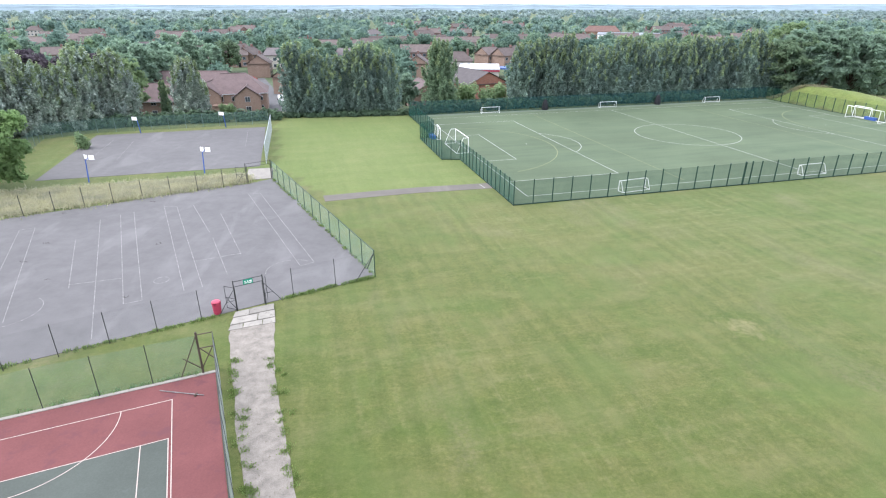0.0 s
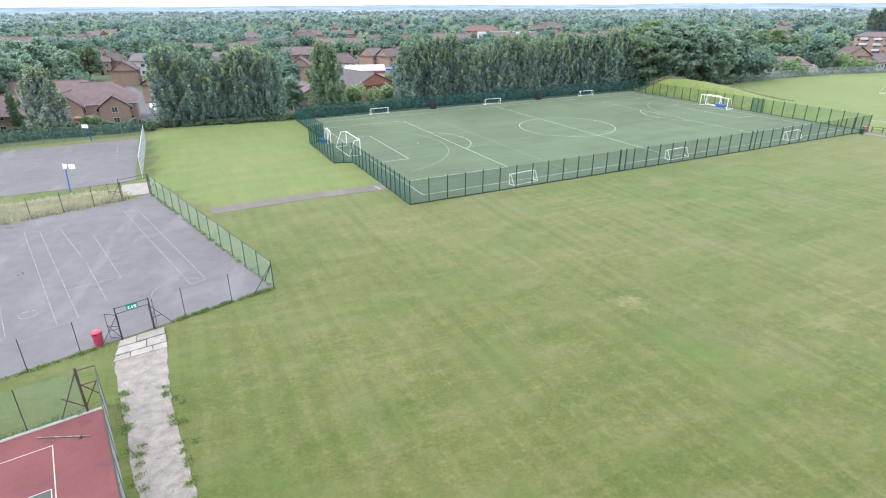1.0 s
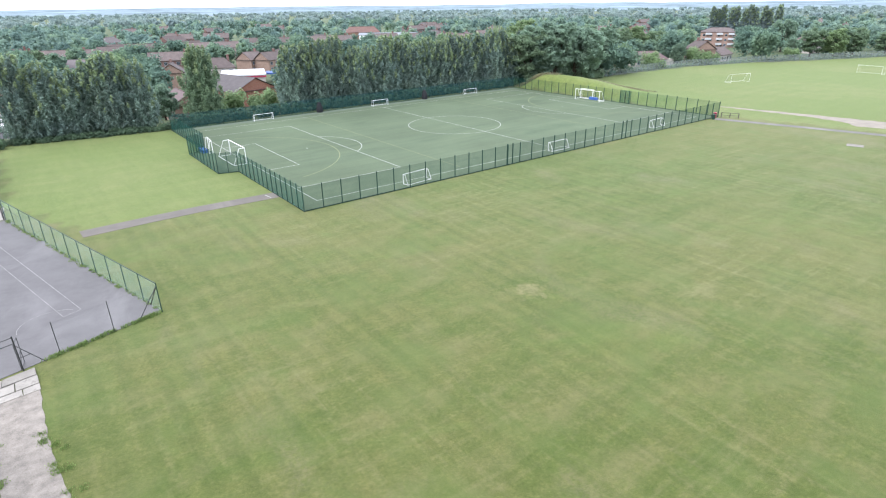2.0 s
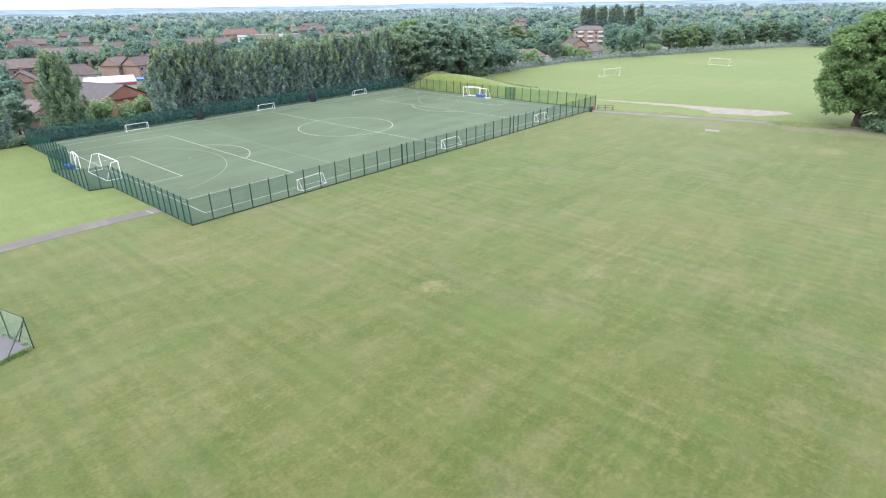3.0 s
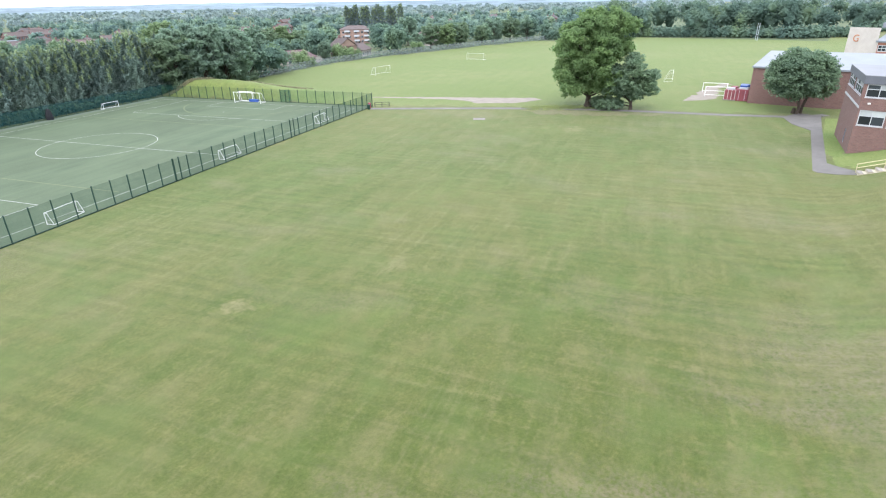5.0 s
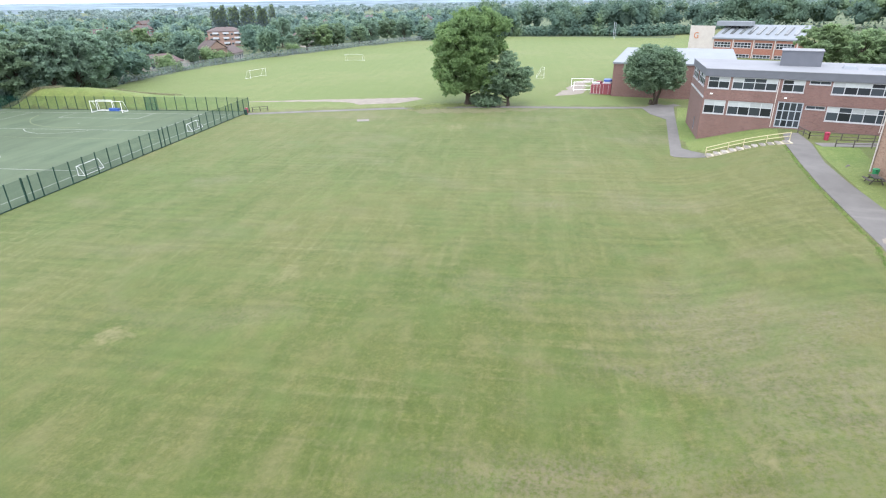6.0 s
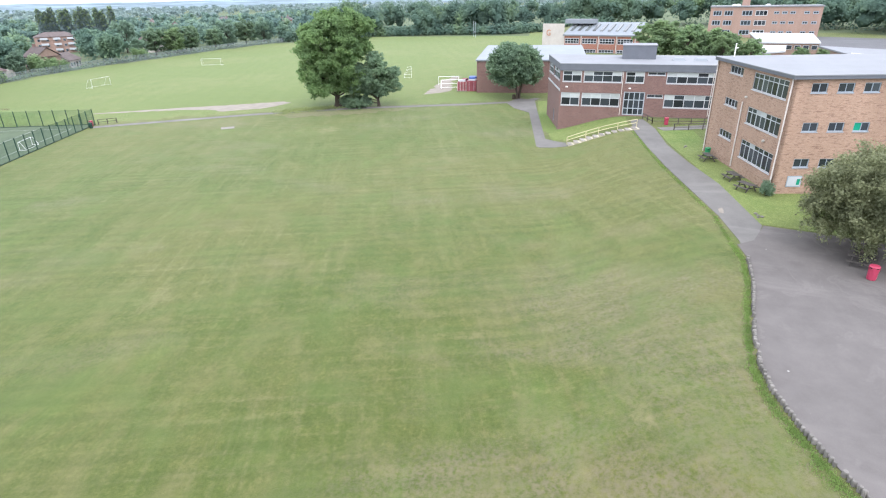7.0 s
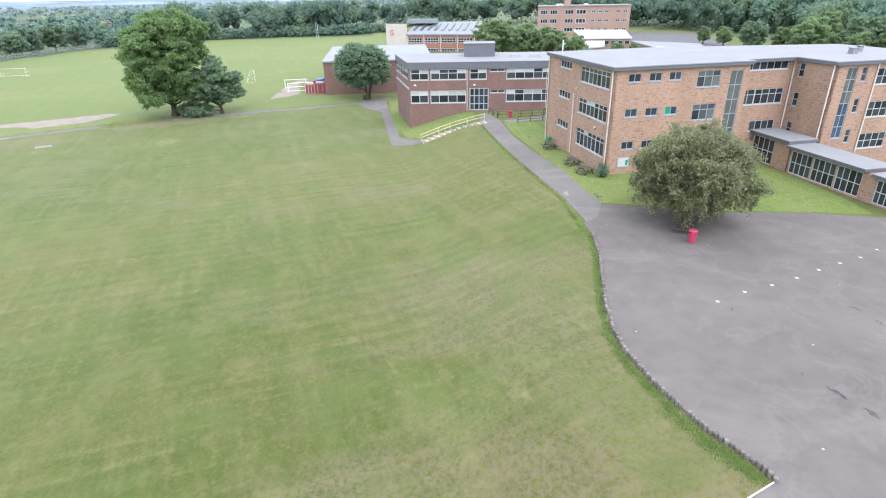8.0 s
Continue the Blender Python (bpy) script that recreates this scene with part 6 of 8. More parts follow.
def tarmac_blemishes():
    """Broken, dark patches where the surface has opened, and round drain covers."""
    rng = random.Random(17)

    def blotch(x, y, z, length, width, turn):
        """A ragged, branching opening in the surface."""
        g = Geo()
        n = 9
        for j in range(3):
            off = rng.uniform(-0.5, 0.5) * width
            a, b = sorted((rng.uniform(0, 0.6), rng.uniform(0.4, 1.0)))
            up, dn = [], []
            for k in range(n + 1):
                u = (a + (b - a) * k / n - 0.5) * length
                v = off + width * 0.35 * math.sin(5 * k / n + j)
                w = width * rng.uniform(0.05, 0.30) * math.sin(math.pi * k / n) + 0.004
                up.append((u, v + w, 0.0015 * j))
                dn.append((u, v - w, 0.0015 * j))
            g.add(up + dn, [(k, n + 1 + k, n + 2 + k, k + 1) for k in range(n)])
        ob = part("tarmac_crack", g, M_CRACK)
        ob.matrix_world = pose(x, y, z, 0, 0, turn)
        tagged(ob, "dark broken opening in the tarmac", "crack", "cracks in the tarmac", "structure")

    zy = TERRACE + 0.043
    for x, y, L, w, a in ((20.1, -21.55, 2.0, 0.22, 17), (19.2, -21.85, 1.0, 0.26, 17), (20.9, -21.25, 0.9, 0.2, 17), (22.3, -20.7, 0.5, 0.08, 17), (28.1, -28.4, 1.0, 0.2, 30), (26.5, -28.6, 0.7, 0.2, 10), (29.0, -20.7, 0.8, 0.12, -30)):
        blotch(x, y, zy, L, w, a)
    for x, y, L, w in ((-35.2, 64.4, 1.3, 0.45), (-43.3, 60.2, 0.9, 0.4), (-28.2, 51.3, 0.8, 0.4), (-39.6, 51.3, 1.5, 0.5), (-25.8, 40.3, 0.8, 0.4), (-34.3, 43.4, 0.7, 0.3), (-38.9, 46.9, 1.3, 0.3)):
        blotch(x, y, 0.042, L, w, rng.uniform(-20, 20))


M_CRACK = mat("broken_tarmac", (0.052, 0.048, 0.046), 0.3, 6, 40, 0.95, bump=0.3)
tarmac_blemishes()


# ---- goals ----
def goal(m, w, h, depth, label, group, r=0.06, net=True, top=0.0, box_shape=False):
    root = thing("football_goal", m, label, "goal", group)
    for x in (-w / 2, w / 2):
        part("post", Geo().tube((x, 0, 0), (x, 0, h), r), M_WHITE, root)
        s = Geo()
        if box_shape:
            s.tube((x, 0, h), (x, depth * 0.45, h), r * 0.6, n=6).tube((x, depth * 0.45, h), (x, depth, 0.05), r * 0.6, n=6)
        else:
            s.tube((x, 0, h), (x, depth * 0.4, h * 0.96), r * 0.7, n=6).tube((x, depth * 0.4, h * 0.96), (x, depth, 0.05), r * 0.7, n=6)
        s.tube((x, 0, 0.05), (x, depth, 0.05), r * 0.7, n=6)
        part("side_frame", s, M_WHITE, root)
    part("crossbar", Geo().tube((-w / 2 - r, 0, h), (w / 2 + r, 0, h), r), M_WHITE, root)
    part("ground_bar", Geo().tube((-w / 2, depth, 0.05), (w / 2, depth, 0.05), r * 0.8), M_WHITE, root)
    if net:
        d = depth
        k = 0.4
        g = Geo().add([(-w / 2, 0, h), (w / 2, 0, h), (w / 2, d * k, h * 0.96), (-w / 2, d * k, h * 0.96), (-w / 2, d, 0.05), (w / 2, d, 0.05)], [(0, 1, 2, 3), (3, 2, 5, 4)])
        g.add([(-w / 2, 0, h), (-w / 2, d * k, h * 0.96), (-w / 2, d, 0.05), (-w / 2, 0, 0.05)], [(0, 1, 2, 3)])
        g.add([(w / 2, 0, h), (w / 2, d * k, h * 0.96), (w / 2, d, 0.05), (w / 2, 0, 0.05)], [(0, 1, 2, 3)])
        part("net", g, M_NET_GOAL, root)
    return root


def all_goals():
    P = lambda x, y, a: PITCH @ pose(x, y, 0.07, 0, 0, a)
    full, small = "full-size white football goal on the artificial pitch", "small white training goal beside the pitch"
    goal(P(2.4, 29.4, 90), 7.32, 2.44, 1.9, full, "goals on the pitch", 0.05, box_shape=True)
    goal(P(88.9, 31.6, -90), 7.32, 2.44, 2.0, full, "goals on the pitch", 0.05)
    for x, y, a in ((17.0, 1.9, 186), (45.4, 2.2, 182), (73.6, 2.6, 184), (17.9, 58.9, 0), (46.6, 58.9, 0), (75.0, 59.2, 0)):
        goal(P(x, y, a), 4.1, 1.32, 0.95, small, "small goals", 0.036)
    # spare goal folded against the fence
    goal(P(0.7, 37.9, 84), 3.4, 2.0, 0.6, "upright white spare goal with blue padding", "goals on the pitch", 0.05)
    r = thing("goal_weight", P(-0.4, 38.1, 0), "blue goal padding on the turf", "sports gear")
    part("pad", Geo().box(-0.5, -1.2, 0, 0.4, 1.3, 0.55), M_BLUE, r)
    r = thing("goal_weight", P(90.9, 31.2, 0), "blue goal padding on the turf", "sports gear")
    part("pad", Geo().box(-0.3, -1.2, 0, 0.3, 1.2, 0.6), M_BLUE, r)
    goal(P(91.1, 33.6, -90), 3.8, 2.3, 0.7, "smaller white goal stored behind the full-size one", "goals on the pitch", 0.05)
    f = "white football goal on the far grass field"
    for x, y, a in ((146.3, 124.6, 0), (199.4, 121.7, -83), (172, 39.6, 13), (297, 119, 180)):
        goal(placed(x, y, a), 7.32, 2.44, 2.2, f, "goals on the field", 0.024)
    # rugby posts
    root = thing("rugby_posts", placed(345, 41, 16), "tall pale rugby posts at the edge of the field", "goal")
    for x in (-2.8, 2.8):
        part("post", Geo().tube((x, 0, 0), (x, 0, 8.5), 0.09), M_GALV, root)
    part("crossbar", Geo().tube((-2.8, 0, 3.0), (2.8, 0, 3.0), 0.07), M_GALV, root)


all_goals()


# dark ball-stop posts and a store at the pitch side
def pitch_extras():
    for x in (31.3, 60.4):
        r = thing("bin_store", PITCH @ pose(x, 60.1, 0.07), "black covered gear by the pitch fence", "sports gear")
        part("cover", Geo().lathe([(0.7, 0), (0.75, 0.6), (0.55, 1.5), (0.35, 2.1), (0.1, 2.3)], 9), M_DARK, r)
    r = thing("fence_gate", PITCH @ pose(91.9, 22.8, 0.05, 0, 0, 90), "green weldmesh double gate in the sports fence", "gate")
    for x0, x1 in ((-1.5, -0.02), (0.02, 1.5)):
        leaf = Geo()
        for x in (x0 + 0.03, x1 - 0.03):
            leaf.bar((x, 0, 0.05), (x, 0, 2.95), 0.06)
        for z in (0.08, 1.5, 2.92):
            leaf.bar((x0 + 0.06, 0, z), (x1 - 0.06, 0, z), 0.05)
        leaf = part("gate_leaf", leaf, M_GREENPOST, r)
        part("mesh_panel", Geo().add([(x0, 0, 0.1), (x1, 0, 0.1), (x1, 0, 2.9), (x0, 0, 2.9)], [(0, 1, 2, 3)]), M_NET_SIDE, leaf)
    for x, y in ((32.7, -0.05), (60.1, -0.05)):
        r = thing("fence_gate", PITCH @ pose(x, y, 0.05), "narrow gate posts in the sports fence", "gate")
        for dx in (-0.55, 0.55):
            part("post", Geo().box(dx - 0.06, -0.06, 0, dx + 0.06, 0.06, 3.15), M_GREENPOST, r)


pitch_extras()


# ---- bins, tables, hoops, rails ----
def litter_bin(m, material, label):
    root = thing("litter_bin", m, label, "bin")
    part("body", Geo().lathe([(0.26, 0), (0.29, 0.05), (0.33, 0.82), (0.34, 0.86)], 16), material, root)
    part("hood", Geo().lathe([(0.34, 0.95), (0.345, 1.0), (0.31, 1.06), (0.18, 1.09), (0.02, 1.10)], 16), material, root)
    for k in range(4):
        a = radians(45 + 90 * k)
        part("upright", Geo().bar((0.3 * math.cos(a), 0.3 * math.sin(a), 0.8), (0.31 * math.cos(a), 0.31 * math.sin(a), 1.0), 0.24, 0.05), material, root)
    # solid near-black core paints the shade inside the slot
    part("liner", Geo().lathe([(0.28, 0.5), (0.28, 0.97)], 12), M_DARK, root, "dark bin opening")
    return root


litter_bin(pose(-17.35, 37.55, 0.03), M_REDBIN, "red plastic litter bin beside the court gate")
litter_bin(placed(39.3, -23.3, 20, 0.04), M_REDBIN, "red plastic litter bin on the yard tarmac")
litter_bin(placed(90.9, -18.9, 0, 0.02), M_REDBIN, "red plastic litter bin by the school door")
litter_bin(placed(72.4, -20.4, 0, 0.02), M_GREENBIN, "green plastic litter bin at the brick wall")
litter_bin(placed(95.9, 86.2, 0), M_REDBIN, "red plastic litter bin at the pitch corner")
litter_bin(placed(94.2, 84.9, 0), M_GREENPOST, "dark green litter bin at the pitch corner")


def picnic_table(label):
    root = thing("picnic_table", Matrix(), label, "table")
    for k in range(5):
        y = -0.34 + 0.17 * k
        part("top_board", Geo().box(-0.9, y - 0.075, 0.71, 0.9, y + 0.075, 0.75), M_WOOD, root)
    for y in (-0.74, 0.74):
        for dy in (-0.08, 0.08):
            part("seat_board", Geo().box(-0.9, y + dy - 0.07, 0.42, 0.9, y + dy + 0.07, 0.46), M_WOOD, root)
    for x in (-0.62, 0.62):
        for s in (-1, 1):
            part("leg", Geo().bar((x, 0.2 * s, 0.71), (x, 0.66 * s, 0), 0.06, 0.1), M_WOOD, root)
        part("bearer", Geo().bar((x + 0.05, -0.82, 0.38), (x + 0.05, 0.82, 0.38), 0.05, 0.09), M_WOOD, root)
    return root


def path_stones():
    rng = random.Random(4)
    for x, y in ((50.9, -19.6), (51.4, -19.75), (51.1, -20.0), (51.9, -19.7), (76.4, -18.6), (77.0, -18.9)):
        r = rng.uniform(0.10, 0.2)
        g = Geo().lathe([(r * 0.8, -0.05), (r, r * 0.25), (r * 0.85, r * 0.6), (r * 0.3, r * 0.8)], 7)
        g.v = [(vx * rng.uniform(0.85, 1.15), vy * rng.uniform(0.85, 1.15), vz) for vx, vy, vz in g.v]
        ob = part("stone", g, M_STONE)
        ob.matrix_world = placed(x, y, rng.uniform(0, 360), 0.02)
        tagged(ob, "small grey stone on the grass beside the path", "stone", "stones beside the path")


path_stones()


def tables():
    src = picnic_table("weathered dark wooden picnic table on the lawn")
    spots = [(58.9, -20.9, 30), (62.4, -20.6, 12), (70.2, -19.9, 8), (41.6, -23.7, 60)]
    for k, (x, y, a) in enumerate(spots):
        ob = src if k == 0 else copy_thing(src, placed(x, y, a, 0.045))
        if k == 0:
            ob.matrix_world = placed(x, y, a, 0.03)
        tagged(ob, group="picnic tables")
        if k == 3:
            tagged(ob, "weathered grey wooden picnic table under the cherry tree")


tables()


def hoop(m, label, double=False):
    root = thing("basketball_post", m, label, "basketball hoop")
    top = 3.0 if double else 2.6
    part("pole", Geo().tube((0, 0, 0), (0.05, -0.35, top), 0.085, 0.07), M_BLUE, root, "blue painted steel pole")
    part("arm", Geo().tube((0.05, -0.35, top - 0.1), (0.05, -0.85, top + 0.15), 0.045), M_BLUE, root)
    for x, turn in (((-0.42, 16), (0.50, -16)) if double else ((0.05, 0),)):
        w = 0.36 if double else 0.55
        b = part("backboard", Geo().box(-w, -0.02, 0, w, 0.02, 0.62), M_WHITE, root)
        b.matrix_local = pose(x, -0.9, top - 0.1, 0, 0, turn)
        ring = Geo()
        pts = [(0.2 * math.cos(a), -0.24 + 0.2 * math.sin(a), 0.1) for a in np.linspace(0, 2 * math.pi, 13)]
        for p, q in zip(pts, pts[1:]):
            ring.tube(p, q, 0.015, n=5)
        part("ring", ring, M_REDBIN, b)
        if double:
            part("target", Geo().box(-0.14, -0.026, 0.1, 0.14, -0.021, 0.36), M_FRAME_G, b, "worn grey target square")
    return root


def hoops():
    for x, y, a, d in ((-47.5, 72.4, 165, True), (-33.7, 76.8, 165, True), (-56.2, 104.0, 345, False), (-42.2, 109.2, 345, False)):
        hoop(placed(x, y, a), "basketball post with two small white backboards and blue pole" if d else "basketball post with a white backboard and blue pole", d)


hoops()


def bank_steps():
    """Concrete steps up the bank with cream rails either side."""
    root = thing("outdoor_steps", Matrix(), "pale concrete steps up the grass bank with cream handrails", "steps")
    a, b = Vector((86.7, -4.0, 0)), Vector((88.3, -14.2, 0))
    flat = (b - a).normalized()
    side = Vector((-flat.y, flat.x, 0))
    n = 11
    level = [0.80 + 2.58 * k / n + 0.24 * math.sin(math.pi * k / n) for k in range(n + 1)]
    for k in range(n):
        p, q = a.lerp(b, k / n), a.lerp(b, (k + 1) / n)
        pts = [p - side * 1.5, q - side * 1.5, q, p]
        part("tread", Geo().prism([(v.x, v.y) for v in pts], level[k] - 0.6, level[k + 1]), M_STEP, root)
        part("nosing", Geo().prism([(v.x, v.y) for v in (p - side * 1.52, p.lerp(q, 0.6) - side * 1.52, p.lerp(q, 0.6) + side * 0.02, p + side * 0.02)], level[k + 1] + 0.001, level[k + 1] + 0.03), M_SLAB, root)
    for hgt in (0.6, 1.1):
        g = Geo()
        for k in range(n):
            g.tube(a.lerp(b, k / n) + side * 0.05 + Vector((0, 0, level[k] + hgt)), a.lerp(b, (k + 1) / n) + side * 0.05 + Vector((0, 0, level[k + 1] + hgt)), 0.05, n=7)
        part("handrail", g, M_YELLOW, root)
    for k in (0, 3, 5, 8, 11):
        p = a.lerp(b, k / n) + side * 0.05
        part("rail_post", Geo().tube(p + Vector((0, 0, level[k] - 0.5)), p + Vector((0, 0, level[k] + 1.15)), 0.055, n=7), M_YELLOW, root)


M_STEP = mat("pale_concrete_step", (0.378, 0.347, 0.265), 0.14, 1.2, 16, 0.9, bump=0.3)
bank_steps()


def railing(pts, label, h=0.95):
    root = thing("railing", Matrix(), label, "railing")
    for a, b in zip(pts, pts[1:]):
        a, b = Vector((*a, ground_z(*a))), Vector((*b, ground_z(*b)))
        for z in (h, h * 0.5):
            part("rail", Geo().tube(a + Vector((0, 0, z)), b + Vector((0, 0, z)), 0.05, n=6), M_WOOD, root)
        n = max(1, round((b - a).length / 2.0))
        for k in range(n + 1):
            p = a.lerp(b, k / n)
            part("post", Geo().box(p.x - 0.06, p.y - 0.06, p.z - 0.1, p.x + 0.06, p.y + 0.06, p.z + h + 0.03), M_WOOD, root)


railing([(94.8, -16.0), (91.2, -16.9), (91.6, -26.5)], "dark timber knee rail beside the school door")
railing([(86.9, -19.3), (87.8, -25.5)], "dark timber rail beside the path")
railing([(97.5, 86.0), (99.5, 83.5)], "low dark rail at the end of the footpath")


def gym():
    """Plain brick hall with a pale roof, and the storage beside it."""
    root = thing("sports_hall", pose(141.4, 16.2, 0, 0, 0, -90.0), "plain dark brown brick hall with a pale roof", "building")
    part("wall", Geo().box(0, 0, -0.5, 26, 30, 7.4), M_BRICK_RED, root)
    part("roof", Geo().add([(-0.25, -0.25, 7.402), (26.25, -0.25, 7.402), (26.25, 30.25, 7.402), (-0.25, 30.25, 7.402), (-0.25, -0.25, 7.75), (26.25, -0.25, 7.75), (26.25, 30.25, 8.7), (-0.25, 30.25, 8.7)],
         [(3, 2, 1, 0), (4, 5, 6, 7), (0, 1, 5, 4), (1, 2, 6, 5), (2, 3, 7, 6), (3, 0, 4, 7)]), M_FELT_PALE, root, "pale grey sheet roof")
    r = thing("storage_container", pose(146.3, 17.7, 0, 0, 0, 0), "maroon steel storage container against the hall", "container")
    part("box", Geo().box(-3.0, -1.22, 0, 3.0, 1.22, 2.5), M_CONTAINER, r)
    for y in (-0.6, 0.6):
        door = part("door", Geo().box(-3.05, y - 0.57, 0.1, -3.003, y + 0.57, 2.4), M_CONTAINER, r)
        part("lock_rod", Geo().tube((-3.08, y, 0.15), (-3.08, y, 2.35), 0.025, n=6), M_GALV, door)
    rib = Geo().box(-0.08, 1.222, 0.1, 0.08, 1.27, 2.4).mesh("rib", M_CONTAINER)
    for k in range(14):
        part("rib", rib, M_CONTAINER, r).location = (-2.8 + 0.43 * k, 0, 0)
    r = thing("storage_cage", pose(145.6, 20.2, 0, 0, 0, 0), "red steel storage cage with pale gear on its roof", "cage")
    part("cage_wall", Geo().box(-2.2, -1.1, 0.15, 2.2, 1.1, 2.2), M_CONTAINER, r)
    part("base_slab", Geo().box(-2.5, -1.3, -0.1, 2.3, 1.3, 0.148), M_SLAB, r, "pale concrete base")
    for y in (-1.1, -0.37, 0.37, 1.1):
        part("post", Geo().box(-2.28, y - 0.04, 0.15, -2.201, y + 0.04, 2.3), M_PIPE, r)
    for m, size, mt, lab in ((pose(145.2, 20.3, 2.2, 0, 0, 8), (1.1, 1.6, 0.35), M_FRAME_W, "stack of pale boards on the storage cage"), (pose(146.6, 19.8, 2.2, 0, 0, -6), (0.8, 1.2, 0.5), M_CONTAINER, "red padded mats on the storage cage"),
                             (pose(146.4, 17.9, 2.5, 0, 0, 4), (1.6, 1.5, 0.7), M_BLUE, "blue crate on the storage container"), (pose(144.6, 17.6, 2.5, 0, 0, -5), (0.9, 1.7, 0.3), M_FRAME_W, "white boards on the storage container"),
                             (pose(148.2, 17.7, 2.5, 0, 0, 12), (0.6, 1.4, 0.5), M_BLUE, "blue crate on the storage container")):
        g = thing("stacked_gear", m, lab, "sports gear", "gear on the storage")
        k = Geo()
        for j in range(3):
            e = 0.04 * (j % 2)
            k.box(-size[0] + e, -size[1] / 2 + e, size[2] * j / 3 + 0.004, size[0] - e, size[1] / 2 - e, size[2] * (j + 1) / 3)
        part("layer", k, mt, g)
    goal(placed(147.6, 23.4, -75), 5.4, 2.2, 2.0, "white spare goal beside the storage container", "goals on the field", 0.06, net=False)
    goal(placed(154.0, 25.2, -78), 5.4, 2.2, 2.2, "white spare goal behind another on bare earth", "goals on the field", 0.06, net=False)


gym()


def arts_block():
    """Building with a blank pale gable and an orange brick front."""
    root = thing("school_building", pose(216, 3.2, 0, 0, 0, -110) @ Matrix.Diagonal((0.82, 0.82, 1, 1)), "orange brick school building with a pale gable wall", "building")
    h = 11.9
    part("gable_wall", Geo().box(2.5, 0, -0.5, 12, 0.4, h + 0.6), M_RENDER, root, "pale rendered wall with an orange letter")
    wins = []
    for z in (2.6, 6.1):
        for k in range(4):
            wins.append(dict(u=0.6 + 7.4 * k, z=z, w=6.2, h=1.75, cols=5, rows=2, frame=M_FRAME_W, bar=0.14, sill=False))
    facade(root, Matrix.Translation((12.0, 0.0, 0)), 30.0, -0.5, 8.6, wins, M_BRICK_ARTS, M_FRAME_W)
    for k in range(5):
        part("pier", Geo().box(12.05 + 7.4 * k, -0.25, -0.5, 12.4 + 7.4 * k, -0.003, 8.6), M_RENDER, root)
    part("wall", Geo().box(41.7, 0.302, -0.5, 42, 16, 8.6), M_BRICK_ARTS, root)
    part("wall", Geo().box(2.5, 0.402, -0.5, 2.8, 16, h), M_RENDER, root)
    # added back panel, near-black as an unlit room
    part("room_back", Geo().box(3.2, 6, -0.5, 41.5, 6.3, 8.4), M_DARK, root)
    lo, hi = 8.62, h + 0.3
    part("roof", Geo().add([(11.7, -0.4, lo), (42.4, -0.4, lo), (42.4, 16.4, hi), (11.7, 16.4, hi), (11.7, -0.4, lo + 0.45), (42.4, -0.4, lo + 0.45), (42.4, 16.4, hi + 0.3), (11.7, 16.4, hi + 0.3)],
         [(3, 2, 1, 0), (4, 5, 6, 7), (0, 1, 5, 4), (1, 2, 6, 5), (2, 3, 7, 6), (3, 0, 4, 7)]), M_FELT_PALE, root, "white sheet roof")
    for k in range(9):
        x = 13.4 + 3.2 * k
        f = lambda y: lo + 0.47 + (hi - lo - 0.15) * (y + 0.4) / 16.8
        part("rooflight", Geo().add([(x, 4, f(4)), (x + 1.2, 4, f(4)), (x + 1.2, 13, f(13)), (x, 13, f(13)), (x + 0.1, 4.2, f(4) + 0.3), (x + 1.1, 4.2, f(4) + 0.3), (x + 1.1, 12.8, f(13) + 0.3), (x + 0.1, 12.8, f(13) + 0.3)],
             [(0, 1, 5, 4), (1, 2, 6, 5), (2, 3, 7, 6), (3, 0, 4, 7), (4, 5, 6, 7)]), M_PANEL_PALE, root, "pale grey ridge rooflight")
    part("roof_box", Geo().box(9, 10, h + 0.3, 22, 15, h + 1.7), M_FELT_PALE, root)
    c = bpy.data.curves.new("letter", "FONT")
    c.body, c.size, c.extrude = "G", 2.8, 0.05
    c.materials.append(M_ORANGE)
    t = new("letter", c)
    t.parent = root
    t.matrix_local = Matrix.Translation((4.2, -0.1, 8.6)) @ pose(0, 0, 0, 90, 0, 0)
    tagged(t, "large orange letter on the wall")


M_ORANGE = mat("orange_paint", (0.391, 0.158, 0.076), 0.1, 2, 20, 0.6)
arts_block()


